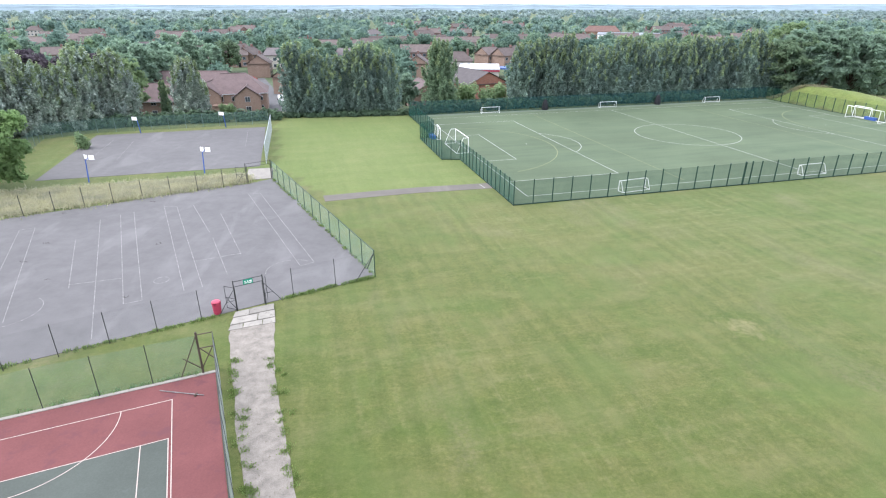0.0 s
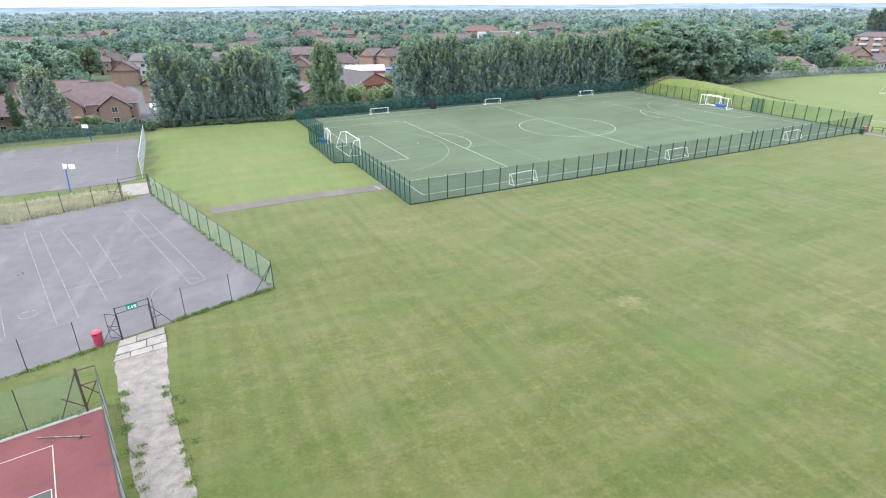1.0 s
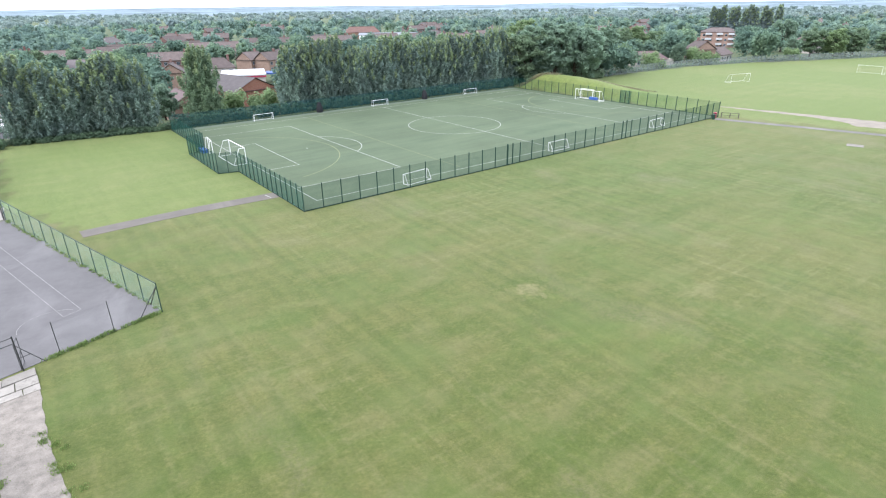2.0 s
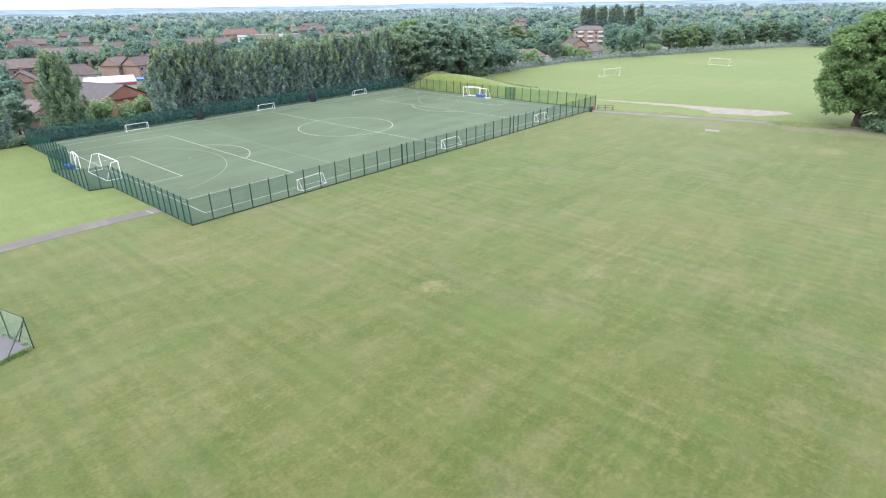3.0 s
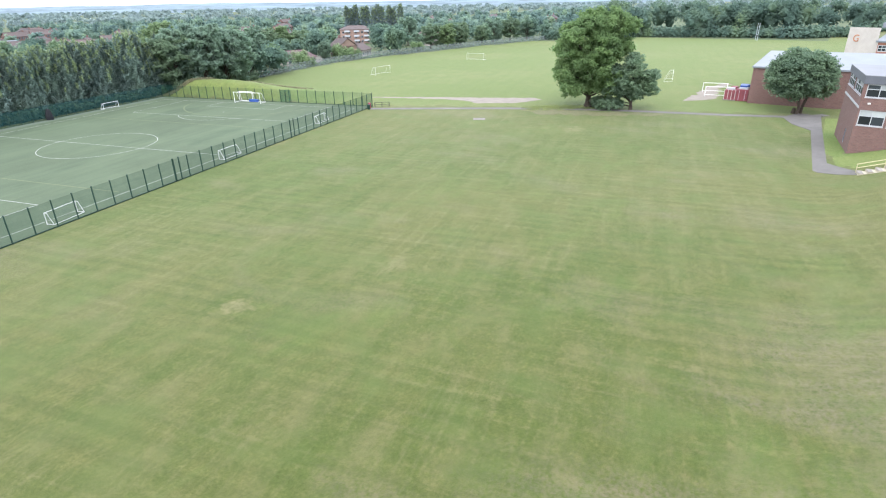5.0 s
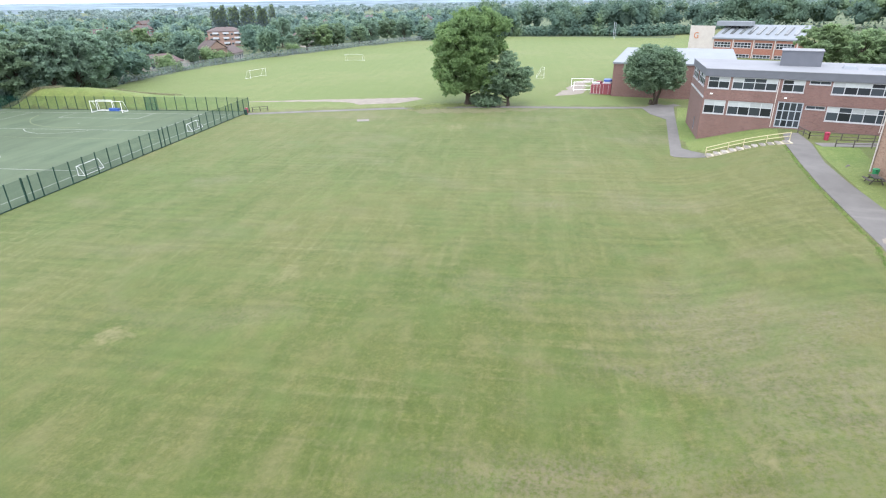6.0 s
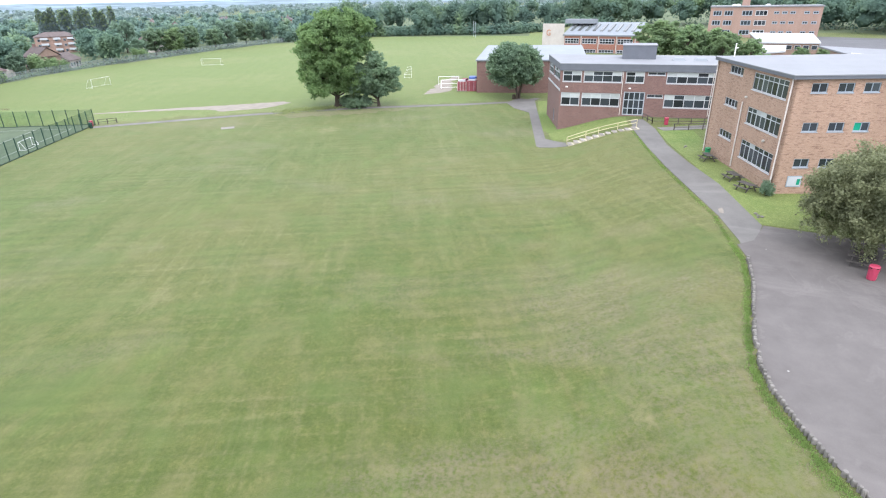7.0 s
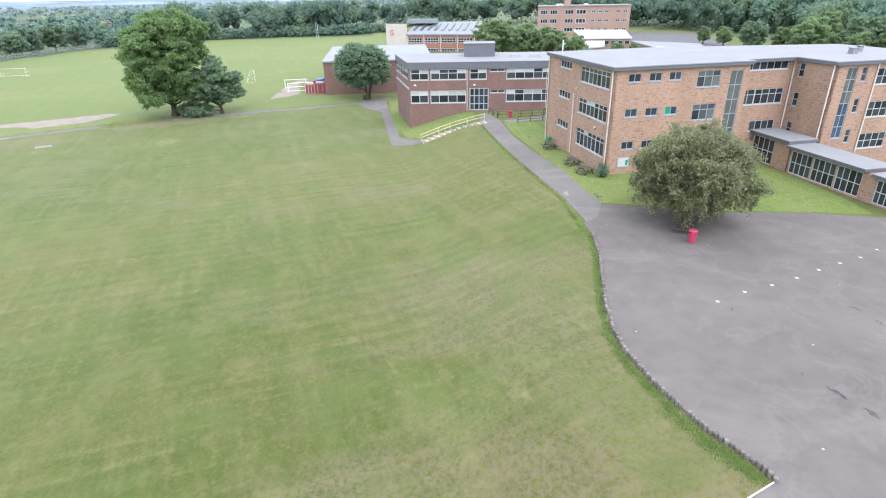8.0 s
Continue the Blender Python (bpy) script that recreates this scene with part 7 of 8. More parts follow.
def far_block():
    root = thing("school_building", pose(282.0, -70.4, TERRACE, 0, 0, -106), "distant three-storey buff brick school block", "building")
    h = 12.2
    wins = []
    for z in (1.2, 5.0, 8.9):
        for u, w, c, hh in ((1.2, 3.4, 3, 2.0), (5.6, 3.4, 3, 2.0), (12.5, 4, 3, 2.0), (17.6, 4.6, 3, 2.1), (24.5, 2, 2, 1.1), (27.5, 2, 2, 1.1), (30.5, 2, 2, 1.1), (35.5, 2, 2, 1.1), (38.7, 2, 2, 1.1)):
            wins.append(dict(u=u, z=z + (1.9 - hh) * 0.6, w=w, h=hh, cols=c, rows=1, frame=M_FRAME_W if w > 4 else M_FRAME_G, bar=0.2, sill=False))
    facade(root, Matrix(), 42, -0.5, h, wins, M_BRICK_PINK, M_FRAME_W)
    part("wall", Geo().box(0, 0.302, -0.5, 0.3, 14, h), M_BRICK_PINK, root)
    part("wall", Geo().box(41.7, 0.302, -0.5, 42, 14, h), M_BRICK_PINK, root)
    # added panel whose near-black colour stands for the dim rooms
    part("room_back", Geo().box(0.5, 5, -0.5, 41.5, 5.3, h - 0.1), M_DARK, root)
    part("roof", Geo().box(-0.3, -0.3, h + 0.002, 42.3, 14.2, h + 0.5), M_FELT, root, "grey flat roof")
    part("chimney", Geo().box(12, 6, h + 0.5, 15, 9, h + 3.6), M_BRICK_PINK, root, "brick chimney")
    for x, y in ((9.0, 3.0), (10.6, 4.0), (22.0, 4.0)):
        part("rooflight", Geo().lathe([(1.1, h + 0.5), (0.9, h + 0.95), (0.4, h + 1.2)], 10, (x, y, 0)), M_SHEET_WHITE, root, "white domed rooflight")


def school_hall(corners, front, back, base, roof_mat, label, panes=0):
    """A low hall on four corners, the first two along its front; its roof rises from front to back."""
    root = thing("school_hall", pose(corners[0][0], corners[0][1], base), label, "building", "low school halls")
    pts = [Vector((x - corners[0][0], y - corners[0][1], 0)) for x, y in corners]
    mid = sum(pts, Vector()) / 4
    up = [front, front, back, back]
    g = Geo().add([p.lerp(mid, 0.04) + Vector((0, 0, -0.6)) for p in pts] + [p.lerp(mid, 0.04) + Vector((0, 0, h - base - 0.4)) for p, h in zip(pts, up)],
                  [(3, 2, 1, 0), (0, 1, 5, 4), (1, 2, 6, 5), (2, 3, 7, 6), (3, 0, 4, 7), (4, 5, 6, 7)])
    part("wall", g, M_BRICK_TAN, root)
    g = Geo().add([p + Vector((0, 0, h - base - k)) for k in (0.38, 0.0) for p, h in zip(pts, up)],
                  [(3, 2, 1, 0), (0, 1, 5, 4), (1, 2, 6, 5), (2, 3, 7, 6), (3, 0, 4, 7), (4, 5, 6, 7)])
    part("roof", g, roof_mat, root, "shallow sheet roof")
    a, b = pts[0].lerp(mid, 0.04), pts[1].lerp(mid, 0.04)
    out = (a - mid) + (b - mid)
    out = (out / out.length) * 0.06
    for k in range(panes):
        p, q = a.lerp(b, (k + 0.15) / panes) + out, a.lerp(b, (k + 0.85) / panes) + out
        win = part("window", Geo().bar(p + Vector((0, 0, front - base - 1.5)), q + Vector((0, 0, front - base - 1.5)), 0.1, 1.3), M_FRAME_W, root)
        part("pane", Geo().bar(p.lerp(q, 0.06) + out + Vector((0, 0, front - base - 1.5)), p.lerp(q, 0.94) + out + Vector((0, 0, front - base - 1.5)), 0.05, 1.1), M_GLASS, win)


M_SHEET_WHITE = mat("white_roof_sheet", (0.38, 0.39, 0.395), 0.08, 0.3, 8, 0.6)
M_BRICK_PINK = brick_mat("pink_buff_brick", ((0.290, 0.192, 0.152), (0.320, 0.215, 0.172), (0.255, 0.165, 0.132)), (0.284, 0.208, 0.164))
far_block()
school_hall(((201.0, -66.3), (197.7, -82.6), (212.5, -85.7), (220.0, -68.6)), 7.0, 8.7, TERRACE, M_SHEET_WHITE, "low brick school hall with a sloping white roof", 7)
school_hall(((167.5, -55.5), (172.8, -63.9), (186.9, -69.0), (189.3, -62.3)), 6.8, 7.1, TERRACE, M_SHEET_WHITE, "small school hall with a white roof", 0)
school_hall(((161.4, -74.6), (157.4, -87.0), (169.7, -92.2), (186.5, -77.3)), 6.9, 7.0, TERRACE, M_FELT, "low school hall with a flat grey roof", 5)
school_hall(((131.4, -61.3), (127.2, -70.2), (130.9, -72.2), (142.4, -66.0)), 8.9, 9.0, TERRACE, M_SHEET_WHITE, "narrow school wing with a white roof", 0)


# ---- the town ----
def house(w, d, eave, rise, wall_mat, roof_mat, hip=0.0, label="brown-roofed brick house", storeys=2, chimney=True, step=2.4):
    """A house: walls, roof with eaves, windows on both long sides, door and chimney. Origin at the middle of its base."""
    root = thing("house", Matrix(), label, "house")
    part("wall", Geo().box(-w / 2, -d / 2, -1.0, w / 2, d / 2, eave), wall_mat, root)
    o = 0.4
    x, y, h = w / 2 + o, d / 2 + o, hip * d / 2
    r = Geo().add([(-x, -y, eave), (x, -y, eave), (x, y, eave), (-x, y, eave), (-x + h, 0, eave + rise), (x - h, 0, eave + rise),
                   (-x, -y, eave - 0.15), (x, -y, eave - 0.15), (x, y, eave - 0.15), (-x, y, eave - 0.15)],
                  [(0, 1, 5, 4), (2, 3, 4, 5)] + ([(1, 2, 5), (3, 0, 4)] if hip else []) + [(6, 7, 1, 0), (7, 8, 2, 1), (8, 9, 3, 2), (9, 6, 0, 3), (9, 8, 7, 6)])
    roof = part("roof", r, roof_mat, root)
    part("ridge", Geo().bar((-x + h, 0, eave + rise), (x - h, 0, eave + rise), 0.25, 0.12), roof_mat, roof)
    if not hip:
        for e in (-1, 1):
            v = [(e * w / 2 - k, q, z) for k in (0.0, 0.3 * e) for q, z in ((-d / 2, eave), (d / 2, eave), (0, eave + rise * d / (d + 2 * o)))]
            part("gable", Geo().add(v, [(0, 1, 2), (5, 4, 3), (0, 3, 4, 1), (1, 4, 5, 2), (2, 5, 3, 0)]), wall_mat, root)
    if chimney:
        c = Geo().box(w * 0.3, -0.4, eave + rise * 0.4, w * 0.3 + 0.9, 0.4, eave + rise + 1.0)
        part("chimney", c, M_BRICK_RED, root)
    n = max(1, int(w / step) - 0)
    fr = Geo().box(-0.62, -0.06, -0.62, 0.62, -0.003, 0.62)
    k0 = len(fr.f)
    fr.box(-0.52, -0.075, -0.52, -0.03, -0.061, 0.52).box(0.03, -0.075, -0.52, 0.52, -0.061, 0.52)
    fr = fr.mesh("window", M_FRAME_G)
    fr.materials.append(M_GLASS)
    for q in range(k0, len(fr.polygons)):
        fr.polygons[q].material_index = 1
    for s in (-1, 1):
        for j in range(storeys):
            for k in range(n):
                u = -w / 2 + (k + 0.5) * w / n
                win = part("window", fr, None, root)
                win.matrix_local = pose(s * -u, s * d / 2, 1.4 + j * (eave - 0.4) / max(1, storeys) * 1.0, 0, 0, 0 if s < 0 else 180)
    part("door", Geo().box(-0.5 + w * 0.1, -d / 2 - 0.06, -0.2, 0.5 + w * 0.1, -d / 2 - 0.003, 2.0), M_DARK, root)
    return root


def town():
    rng = random.Random(12)
    kinds = [
        house(9.0, 8.0, 5.0, 3.0, M_BRICK_TAN, M_TILE, 0.0, "brown-tiled brick house among trees"),
        house(17.0, 8.5, 5.0, 3.2, M_BRICK_RED, M_TILE, 0.0, "pair of brown-tiled brick houses"),
        house(30.0, 9.0, 5.2, 3.0, M_RENDER_PINK, M_TILE, 0.0, "long pale terrace with a brown tiled roof"),
        house(11.0, 9.0, 4.8, 3.3, M_RENDER, M_TILE, 0.8, "pale hip-roofed house among trees"),
        house(12.0, 9.0, 4.6, 3.4, M_BRICK_ORANGE, M_TILE_GREY, 0.8, "brick house with a grey hipped roof"),
    ]
    # (x, y, kind, turn)
    spots = [(-97, 276, 1, 75), (-69, 221, 0, 100), (-47, 179, 0, 85), (-170, 414, 2, 8), (-190, 425, 1, 12), (-232, 384, 2, 5), (-238, 346, 2, -5), (-205, 352, 1, 10), (-107, 256, 3, 20),
             (-120, 285, 0, 60), (-86, 262, 0, 80), (-58, 316, 2, 0), (-81, 341, 3, 10), (-30, 352, 2, -4), (6, 347, 2, 3), (-11, 276, 1, 0), (-9.5, 221, 0, 88), (20, 262, 0, 45), (27, 257, 0, 40),
             (41, 379, 2, -5), (33, 268, 1, 65), (6, 234, 3, 0), (138, 372, 4, 15), (150, 365, 1, -20), (225, 568, 2, 10), (215, 540, 1, 0), (-90, 258, 0, 15), (-75, 322, 3, 0), (-7, 368, 1, 5), (-37, 334, 1, 8),
             (264, 335, 2, -30), (250, 322, 1, -40), (258, 188, 3, 15), (268, 192, 0, 60), (535, 240, 4, 20), (147, 378, 2, -8), (118, 388, 1, 0), (122, 475, 2, 0), (171, 352, 2, -25), (195, 330, 1, -30),
             (184, 178, 0, 70), (310, 403, 1, 0), (297, 274, 1, -35), (480, 220, 0, 30), (-150, 300, 4, 40), (-125, 222, 1, 0), (-172, 262, 0, 20), (60, 302, 1, 45), (80, 382, 2, 0)]
    spots = [q for q in spots if not within(GROUNDS, q[0], q[1])]
    for k in range(45):
        a, d = radians(rng.uniform(-42, 62)), rng.uniform(380, 760)
        spots.append((d * math.sin(a), d * math.cos(a), rng.choice((0, 1, 3, 1, 4)), rng.uniform(-60, 60)))
    used = set()
    for x, y, kind, turn in spots:
        if within(GROUNDS, x, y):
            continue
        src = kinds[kind]
        m = pose(x, y, ground_z(x, y), 0, 0, turn)
        if src.name in used:
            ob = copy_thing(src, m)
        else:
            src.matrix_world = m
            ob = src
        used.add(src.name)
        tagged(ob, group="houses of the town")
    return spots


SPOTS = town()


def care_home():
    """Long brick home behind the courts: wings under joined tiled roofs, front gables and a bay."""
    root = thing("house", pose(-60.0, 146.0, -3.0), "large brown-roofed brick care home behind the courts", "house")
    frame_me = Geo().box(-0.62, -0.06, -0.62, 0.62, -0.003, 0.62).mesh("window", M_FRAME_W)
    pane_me = Geo().box(-0.54, -0.075, -0.54, -0.03, -0.061, 0.54).box(0.03, -0.075, -0.54, 0.54, -0.061, 0.54).mesh("pane", M_GLASS)
    for x, y, turn, w, d, eave, rise, hip, cols in ((-6.5, 3.5, 1, 25.0, 12.0, 5.0, 4.4, 0.3, 7), (7.0, 1.0, 15, 15.5, 12.0, 4.9, 4.2, 0.85, 5), (-10.5, -6.5, 4, 15.0, 10.0, 4.0, 3.6, 0.3, 4),
                                                    (2.3, -3.6, 91, 6.0, 7.0, 4.7, 3.0, 0.0, 0), (11.6, -3.6, 105, 5.0, 6.0, 4.3, 2.5, 0.0, 0), (-2.6, -2.4, 91, 4.0, 3.4, 5.4, 1.6, 0.0, 0)):
        m = pose(x, y, 0, 0, 0, turn)
        o = 0.45
        wall = Geo().box(-w / 2, -d / 2, -1.0, w / 2, d / 2, eave)
        if not hip:
            k = eave + rise * d / (d + 2 * o)
            wall.add([(-w / 2, -d / 2, eave), (-w / 2, d / 2, eave), (-w / 2, 0, k), (w / 2, -d / 2, eave), (w / 2, d / 2, eave), (w / 2, 0, k)], [(0, 2, 1), (3, 4, 5)])
        part("wall", wall, M_BRICK_TAN, root).matrix_local = m
        a, b, h = w / 2 + o, d / 2 + o, hip * d / 2
        top = Geo().add([(-a, -b, eave), (a, -b, eave), (a, b, eave), (-a, b, eave), (-a + h, 0, eave + rise), (a - h, 0, eave + rise)], [(0, 1, 5, 4), (2, 3, 4, 5)] + ([(1, 2, 5), (3, 0, 4)] if hip else []))
        roof = part("roof", top, M_TILE_PLUM, root)
        roof.matrix_local = m
        part("ridge", Geo().bar((-a + h, 0, eave + rise), (a - h, 0, eave + rise), 0.25, 0.14), M_TILE_PLUM, roof)
        for y in (-b, b - 0.1):
            part("eaves_board", Geo().box(-a, y, eave - 0.16, a, y + 0.1, eave - 0.01), M_FRAME_W, roof, "white eaves board")
        spots = [(-w / 2 + (q + 0.5) * w / cols, z, 0) for q in range(cols) for z in (1.3, 3.7)] if cols else [(0.0, 1.4, -90), (0.0, 3.7, -90)]
        for u, z, side in spots:
            win = part("window", frame_me, None, root)
            win.matrix_local = m @ (pose(u, -d / 2, z) if not side else pose(-w / 2, u, z, 0, 0, -90))
            part("pane", pane_me, None, win)
    part("porch", Geo().box(4.6, -8.4, -0.5, 7.4, -5.6, 2.4).box(4.3, -8.7, 2.402, 7.7, -5.5, 2.65), M_BRICK_TAN, root, "small brick porch")


def near_houses():
    care_home()
    # hall with a grey roof, and a shop with a red and white fascia
    d = house(18.0, 13.0, 4.2, 3.2, M_BRICK_ARTS, M_TILE_GREY, 0.0, "orange brick hall with a grey tiled roof", storeys=1, chimney=False, step=4.0)
    d.matrix_world = pose(8.5, 174.0, -3.0, 0, 0, -60)
    e = thing("shop", pose(13.3, 215.0, -3.0, 0, 0, -4), "flat-roofed shop with a red and white fascia", "building")
    part("wall", Geo().box(-7, -10, -0.5, 7, 10, 3.4), M_RENDER, e)
    part("fascia", Geo().box(-7.3, -10.3, 3.402, 7.3, 10.3, 4.0), M_REDBIN, e, "red fascia band")
    part("roof", Geo().box(-7.35, -10.35, 4.002, 7.35, 10.35, 4.3), M_SHEET_WHITE, e, "white roof edge")
    part("awning", Geo().box(7.8, 2, 3.0, 13.5, 9, 3.5), M_BLUE, e, "blue canopy")
    f = house(12.0, 8.5, 3.4, 2.6, M_BRICK_TAN, M_TILE_PLUM, 0.0, "small brown-roofed brick building by the trees", storeys=1, chimney=False)
    f.matrix_world = pose(-5.2, 152.2, -2.2, 0, 0, -75)
    g = house(20.0, 14.0, 8.6, 2.2, M_BRICK_PINK, M_TILE, 0.8, "three-storey brick flats with white balconies", storeys=3, chimney=False, step=3.4)
    g.matrix_world = pose(292.0, 270.0, -3.0, 0, 0, -48)
    for z in (1.6, 4.4, 7.2):
        for x in (-7.2, -1.2, 5.2):
            part("balcony", Geo().box(x, -8.2, z - 0.15, x + 3.4, -7.01, z).box(x, -8.2, z + 0.002, x + 3.4, -8.1, z + 0.95), M_FRAME_W, g, "white balcony front")
    k = house(13.0, 9.0, 2.6, 2.6, M_RENDER, M_TILE_PLUM, 0.6, "brown-roofed bungalow behind the field fence", storeys=1, chimney=False)
    k.matrix_world = pose(157.5, 178.5, ground_z(157.5, 178.5), 0, 0, -10)
    part("garage", Geo().box(6.51, -3.5, -0.5, 10.0, 2.0, 2.4), M_RENDER, k, "flat-roofed pale garage")
    q = house(10.0, 8.0, 2.8, 2.6, M_RENDER, M_TILE, 0.0, "brown-roofed bungalow with a pale gable", storeys=1, chimney=False)
    q.matrix_world = pose(192.0, 177.0, ground_z(192, 177), 0, 0, 20)
    h = house(46.0, 12.0, 5.6, 2.6, M_RENDER, M_TILE_GREY, 0.0, "long pale building with a grey roof", chimney=False, step=3.0)
    h.matrix_world = pose(-52.0, 252.0, -3.0, 0, 0, -4)
    i = house(40.0, 16.0, 6.5, 1.2, M_WHITE, M_FELT_PALE, 0.0, "long white flat-roofed building beyond the poplars", chimney=False, step=3.0)
    i.matrix_world = pose(127.0, 410.0, -3.0, 0, 0, -18)
    j = house(24.0, 14.0, 8.0, 3.6, M_BRICK_ORANGE, M_TILE_RED, 0.5, "red-roofed brick building beyond the poplars", chimney=False, step=3.0)
    j.matrix_world = pose(112.0, 424.0, -3.0, 0, 0, -10)


M_TILE_PLUM = mat("plum_brown_roof_tile", (0.112, 0.082, 0.080), 0.2, 0.8, 5, 0.85, bump=0.6)
M_TILE_RED = mat("red_roof_tile", (0.120, 0.072, 0.060), 0.2, 0.7, 6, 0.85, bump=0.5)
near_houses()


def street():
    sheet("road", [(-36.5, 132.0), (-38.0, 141.0), (-42.0, 150.0), (-48.0, 171.0), (-56.0, 190.0), (-66.0, 215.0), (-74.0, 213.0), (-63.0, 188.0), (-50.0, 158.0), (-45.0, 141.0), (-44.5, 133.0)], M_ROAD, 0.06, label="grey tarmac street between the houses", category="road")

    def car(m, paint, label):
        root = thing("car", m, label, "car")
        side = [(-2.1, 0.35), (-2.05, 0.85), (-1.25, 0.95), (-0.75, 1.42), (0.75, 1.45), (1.45, 0.98), (2.05, 0.85), (2.1, 0.35)]
        g = Geo()
        n = len(side)
        g.add([(x, s * (0.84 if z < 1 else 0.66), z) for s in (-1, 1) for x, z in side], [tuple(range(n)), tuple(range(2 * n - 1, n - 1, -1))] + [((k + 1) % n, k, n + k, n + (k + 1) % n) for k in range(n)])
        body = part("body", g, paint, root)
        part("windows", Geo().box(-0.7, -0.76, 0.98, 0.8, 0.76, 1.32), M_GLASS, root)
        for x in (-1.3, 1.3):
            for y in (-0.78, 0.78):
                part("wheel", Geo().tube((x, y - 0.1, 0.32), (x, y + 0.1, 0.32), 0.32, n=12), M_DARK, root)
        return root

    paints = [mat("white_car_paint", (0.6, 0.6, 0.6), 0.03, 1, 5, 0.25, spec=0.5, bump=0), mat("red_car_paint", (0.4, 0.03, 0.04), 0.03, 1, 5, 0.25, spec=0.5, bump=0), mat("grey_car_paint", (0.12, 0.12, 0.13), 0.03, 1, 5, 0.25, spec=0.5, bump=0)]
    for x, y, a, k, lab in ((-46.0, 162.5, 110, 0, "white parked car by the kerb"), (-42.9, 153.5, 112, 0, "white parked car by the kerb"), (-40.3, 147.0, 112, 2, "dark parked car by the kerb"), (-48.9, 176.5, 110, 0, "white parked car by the kerb"), (-68.0, 206.0, 10, 1, "red parked car across the street")):
        car(pose(x, y, ground_z(x, y) + 0.06, 0, 0, a), paints[k], lab)


street()


# ---- trees of the neighbourhood ----
def neighbourhood_trees():
    rng = np.random.default_rng(21)
    kinds = {
        "dark": [broad_tree(51 + k, 15.0, 6.4, 0.3, 13000, 0.40, L_SYC, "sycamore_tree", "dense dark green broadleaf tree beyond the fence", 64, trunk_r=0.3) for k in range(2)],
        "green": [broad_tree(61 + k, 14.0, 5.8, 1.5, 10000, 0.42, L_ASH, "ash_tree", "mid-green broadleaf tree among the houses", 60) for k in range(2)],
        "lime": [broad_tree(71, 12.0, 5.0, 1.0, 9500, 0.39, L_LIME, "lime_tree", "light green broadleaf tree among the houses", 56)],
        "purple": [broad_tree(81, 13.5, 6.6, 1.0, 16000, 0.4, L_PURPLE, "copper_beech_tree", "dark purple copper beech behind the poplars", 56)],
    }
    base = {"dark": 15.0, "green": 14.0, "lime": 12.0, "purple": 13.5}
    spots = {
        "purple": [(-88.3, 121.3, 15), (-85.4, 129.3, 15), (-82.6, 137.1, 15)],
        "dark": [(-78.7, 145, 17.5), (-76.6, 151.7, 17), (-74.3, 158.5, 15.5), (-84.8, 192.1, 17.8), (-88, 222, 12), (96.8, 147.8, 16.7), (104.3, 148.7, 16.4), (100.9, 151.3, 17.5), (108, 150, 15.5), (119.5, 158, 16.5), (168, 173, 8.5), (228, 172, 8.5), (251, 170, 13), (284, 162, 13.5), (307, 153, 12), (-9, 139, 8), (252, 196, 15), (93, 152, 17)],
        "green": [(-86, 236, 13), (-57, 262, 12), (-48, 290, 11), (-24.7, 160, 13), (90, 150, 15.5), (112, 158, 16.5), (165, 205, 16), (186, 207, 14.5), (257, 166, 11), (272, 162, 10), (238, 171, 12), (262, 169, 12), (296, 158, 13), (140, -119, 12.5), (165, -129, 15), (176, -112, 10)],
        "lime": [(-70.0, 125.5, 14), (129.9, 225.2, 20), (176, 210, 16.5), (243.7, 165, 12), (180, -30.5, 12), (183, -35, 11.5), (174, -44.5, 10), (186, -50, 9), (168, -47, 8.4), (176, -39.5, 11), (190, -44, 9.6), (172.5, -49.5, 9), (170, -54.5, 7.3), (165, -65, 5.4), (162.5, -69, 5.2), (211, -115.5, 6.5), (200, -117, 7), (142.2, -47.8, 6), (159, -121.3, 13), (172.3, -120.1, 8), (134, -112.5, 9), (150, -112, 12), (128, -119, 12), (118, -122, 12)],
    }
    for kind, places in spots.items():
        used = set()
        for k, (x, y, h) in enumerate(places):
            src = kinds[kind][k % len(kinds[kind])]
            s = h / base[kind]
            m = pose(x, y, ground_z(x, y), 0, 0, rng.uniform(0, 360))
            if src.name in used:
                ob = copy_thing(src, m)
            else:
                ob = src
                ob.matrix_world = m
            used.add(src.name)
            ob.scale = (s * rng.uniform(0.95, 1.2), s * rng.uniform(0.95, 1.2), s)
    # the leaning tree at the edge of the courts, and Lombardy poplars far off
    t = broad_tree(91, 12.5, 6.2, 0.4, 20000, 0.33, L_OAK, "hornbeam_tree", "leafy green tree beside the courts", 34)
    t.matrix_world = placed(-58.0, 68.5)
    # these take the haze-paled green of the horizon woods
    far = poplar(95, 22.3, 2.9, 3600, 0.9, L_FAR_HAZE)
    for k, (x, y) in enumerate((319.4 + 2.5 * j, 302.6 - 2.87 * j + (j * 7 % 5) * 0.5) for j in range(11)):
        m = pose(x, y, -3, 0, 0, 50 * k)
        if k == 0:
            far.matrix_world = m
            tagged(far, "tall slender poplar far beyond the field")
        else:
            copy_thing(far, m).scale.z = (1.0, 0.93, 1.04, 0.97)[k % 4]


neighbourhood_trees()


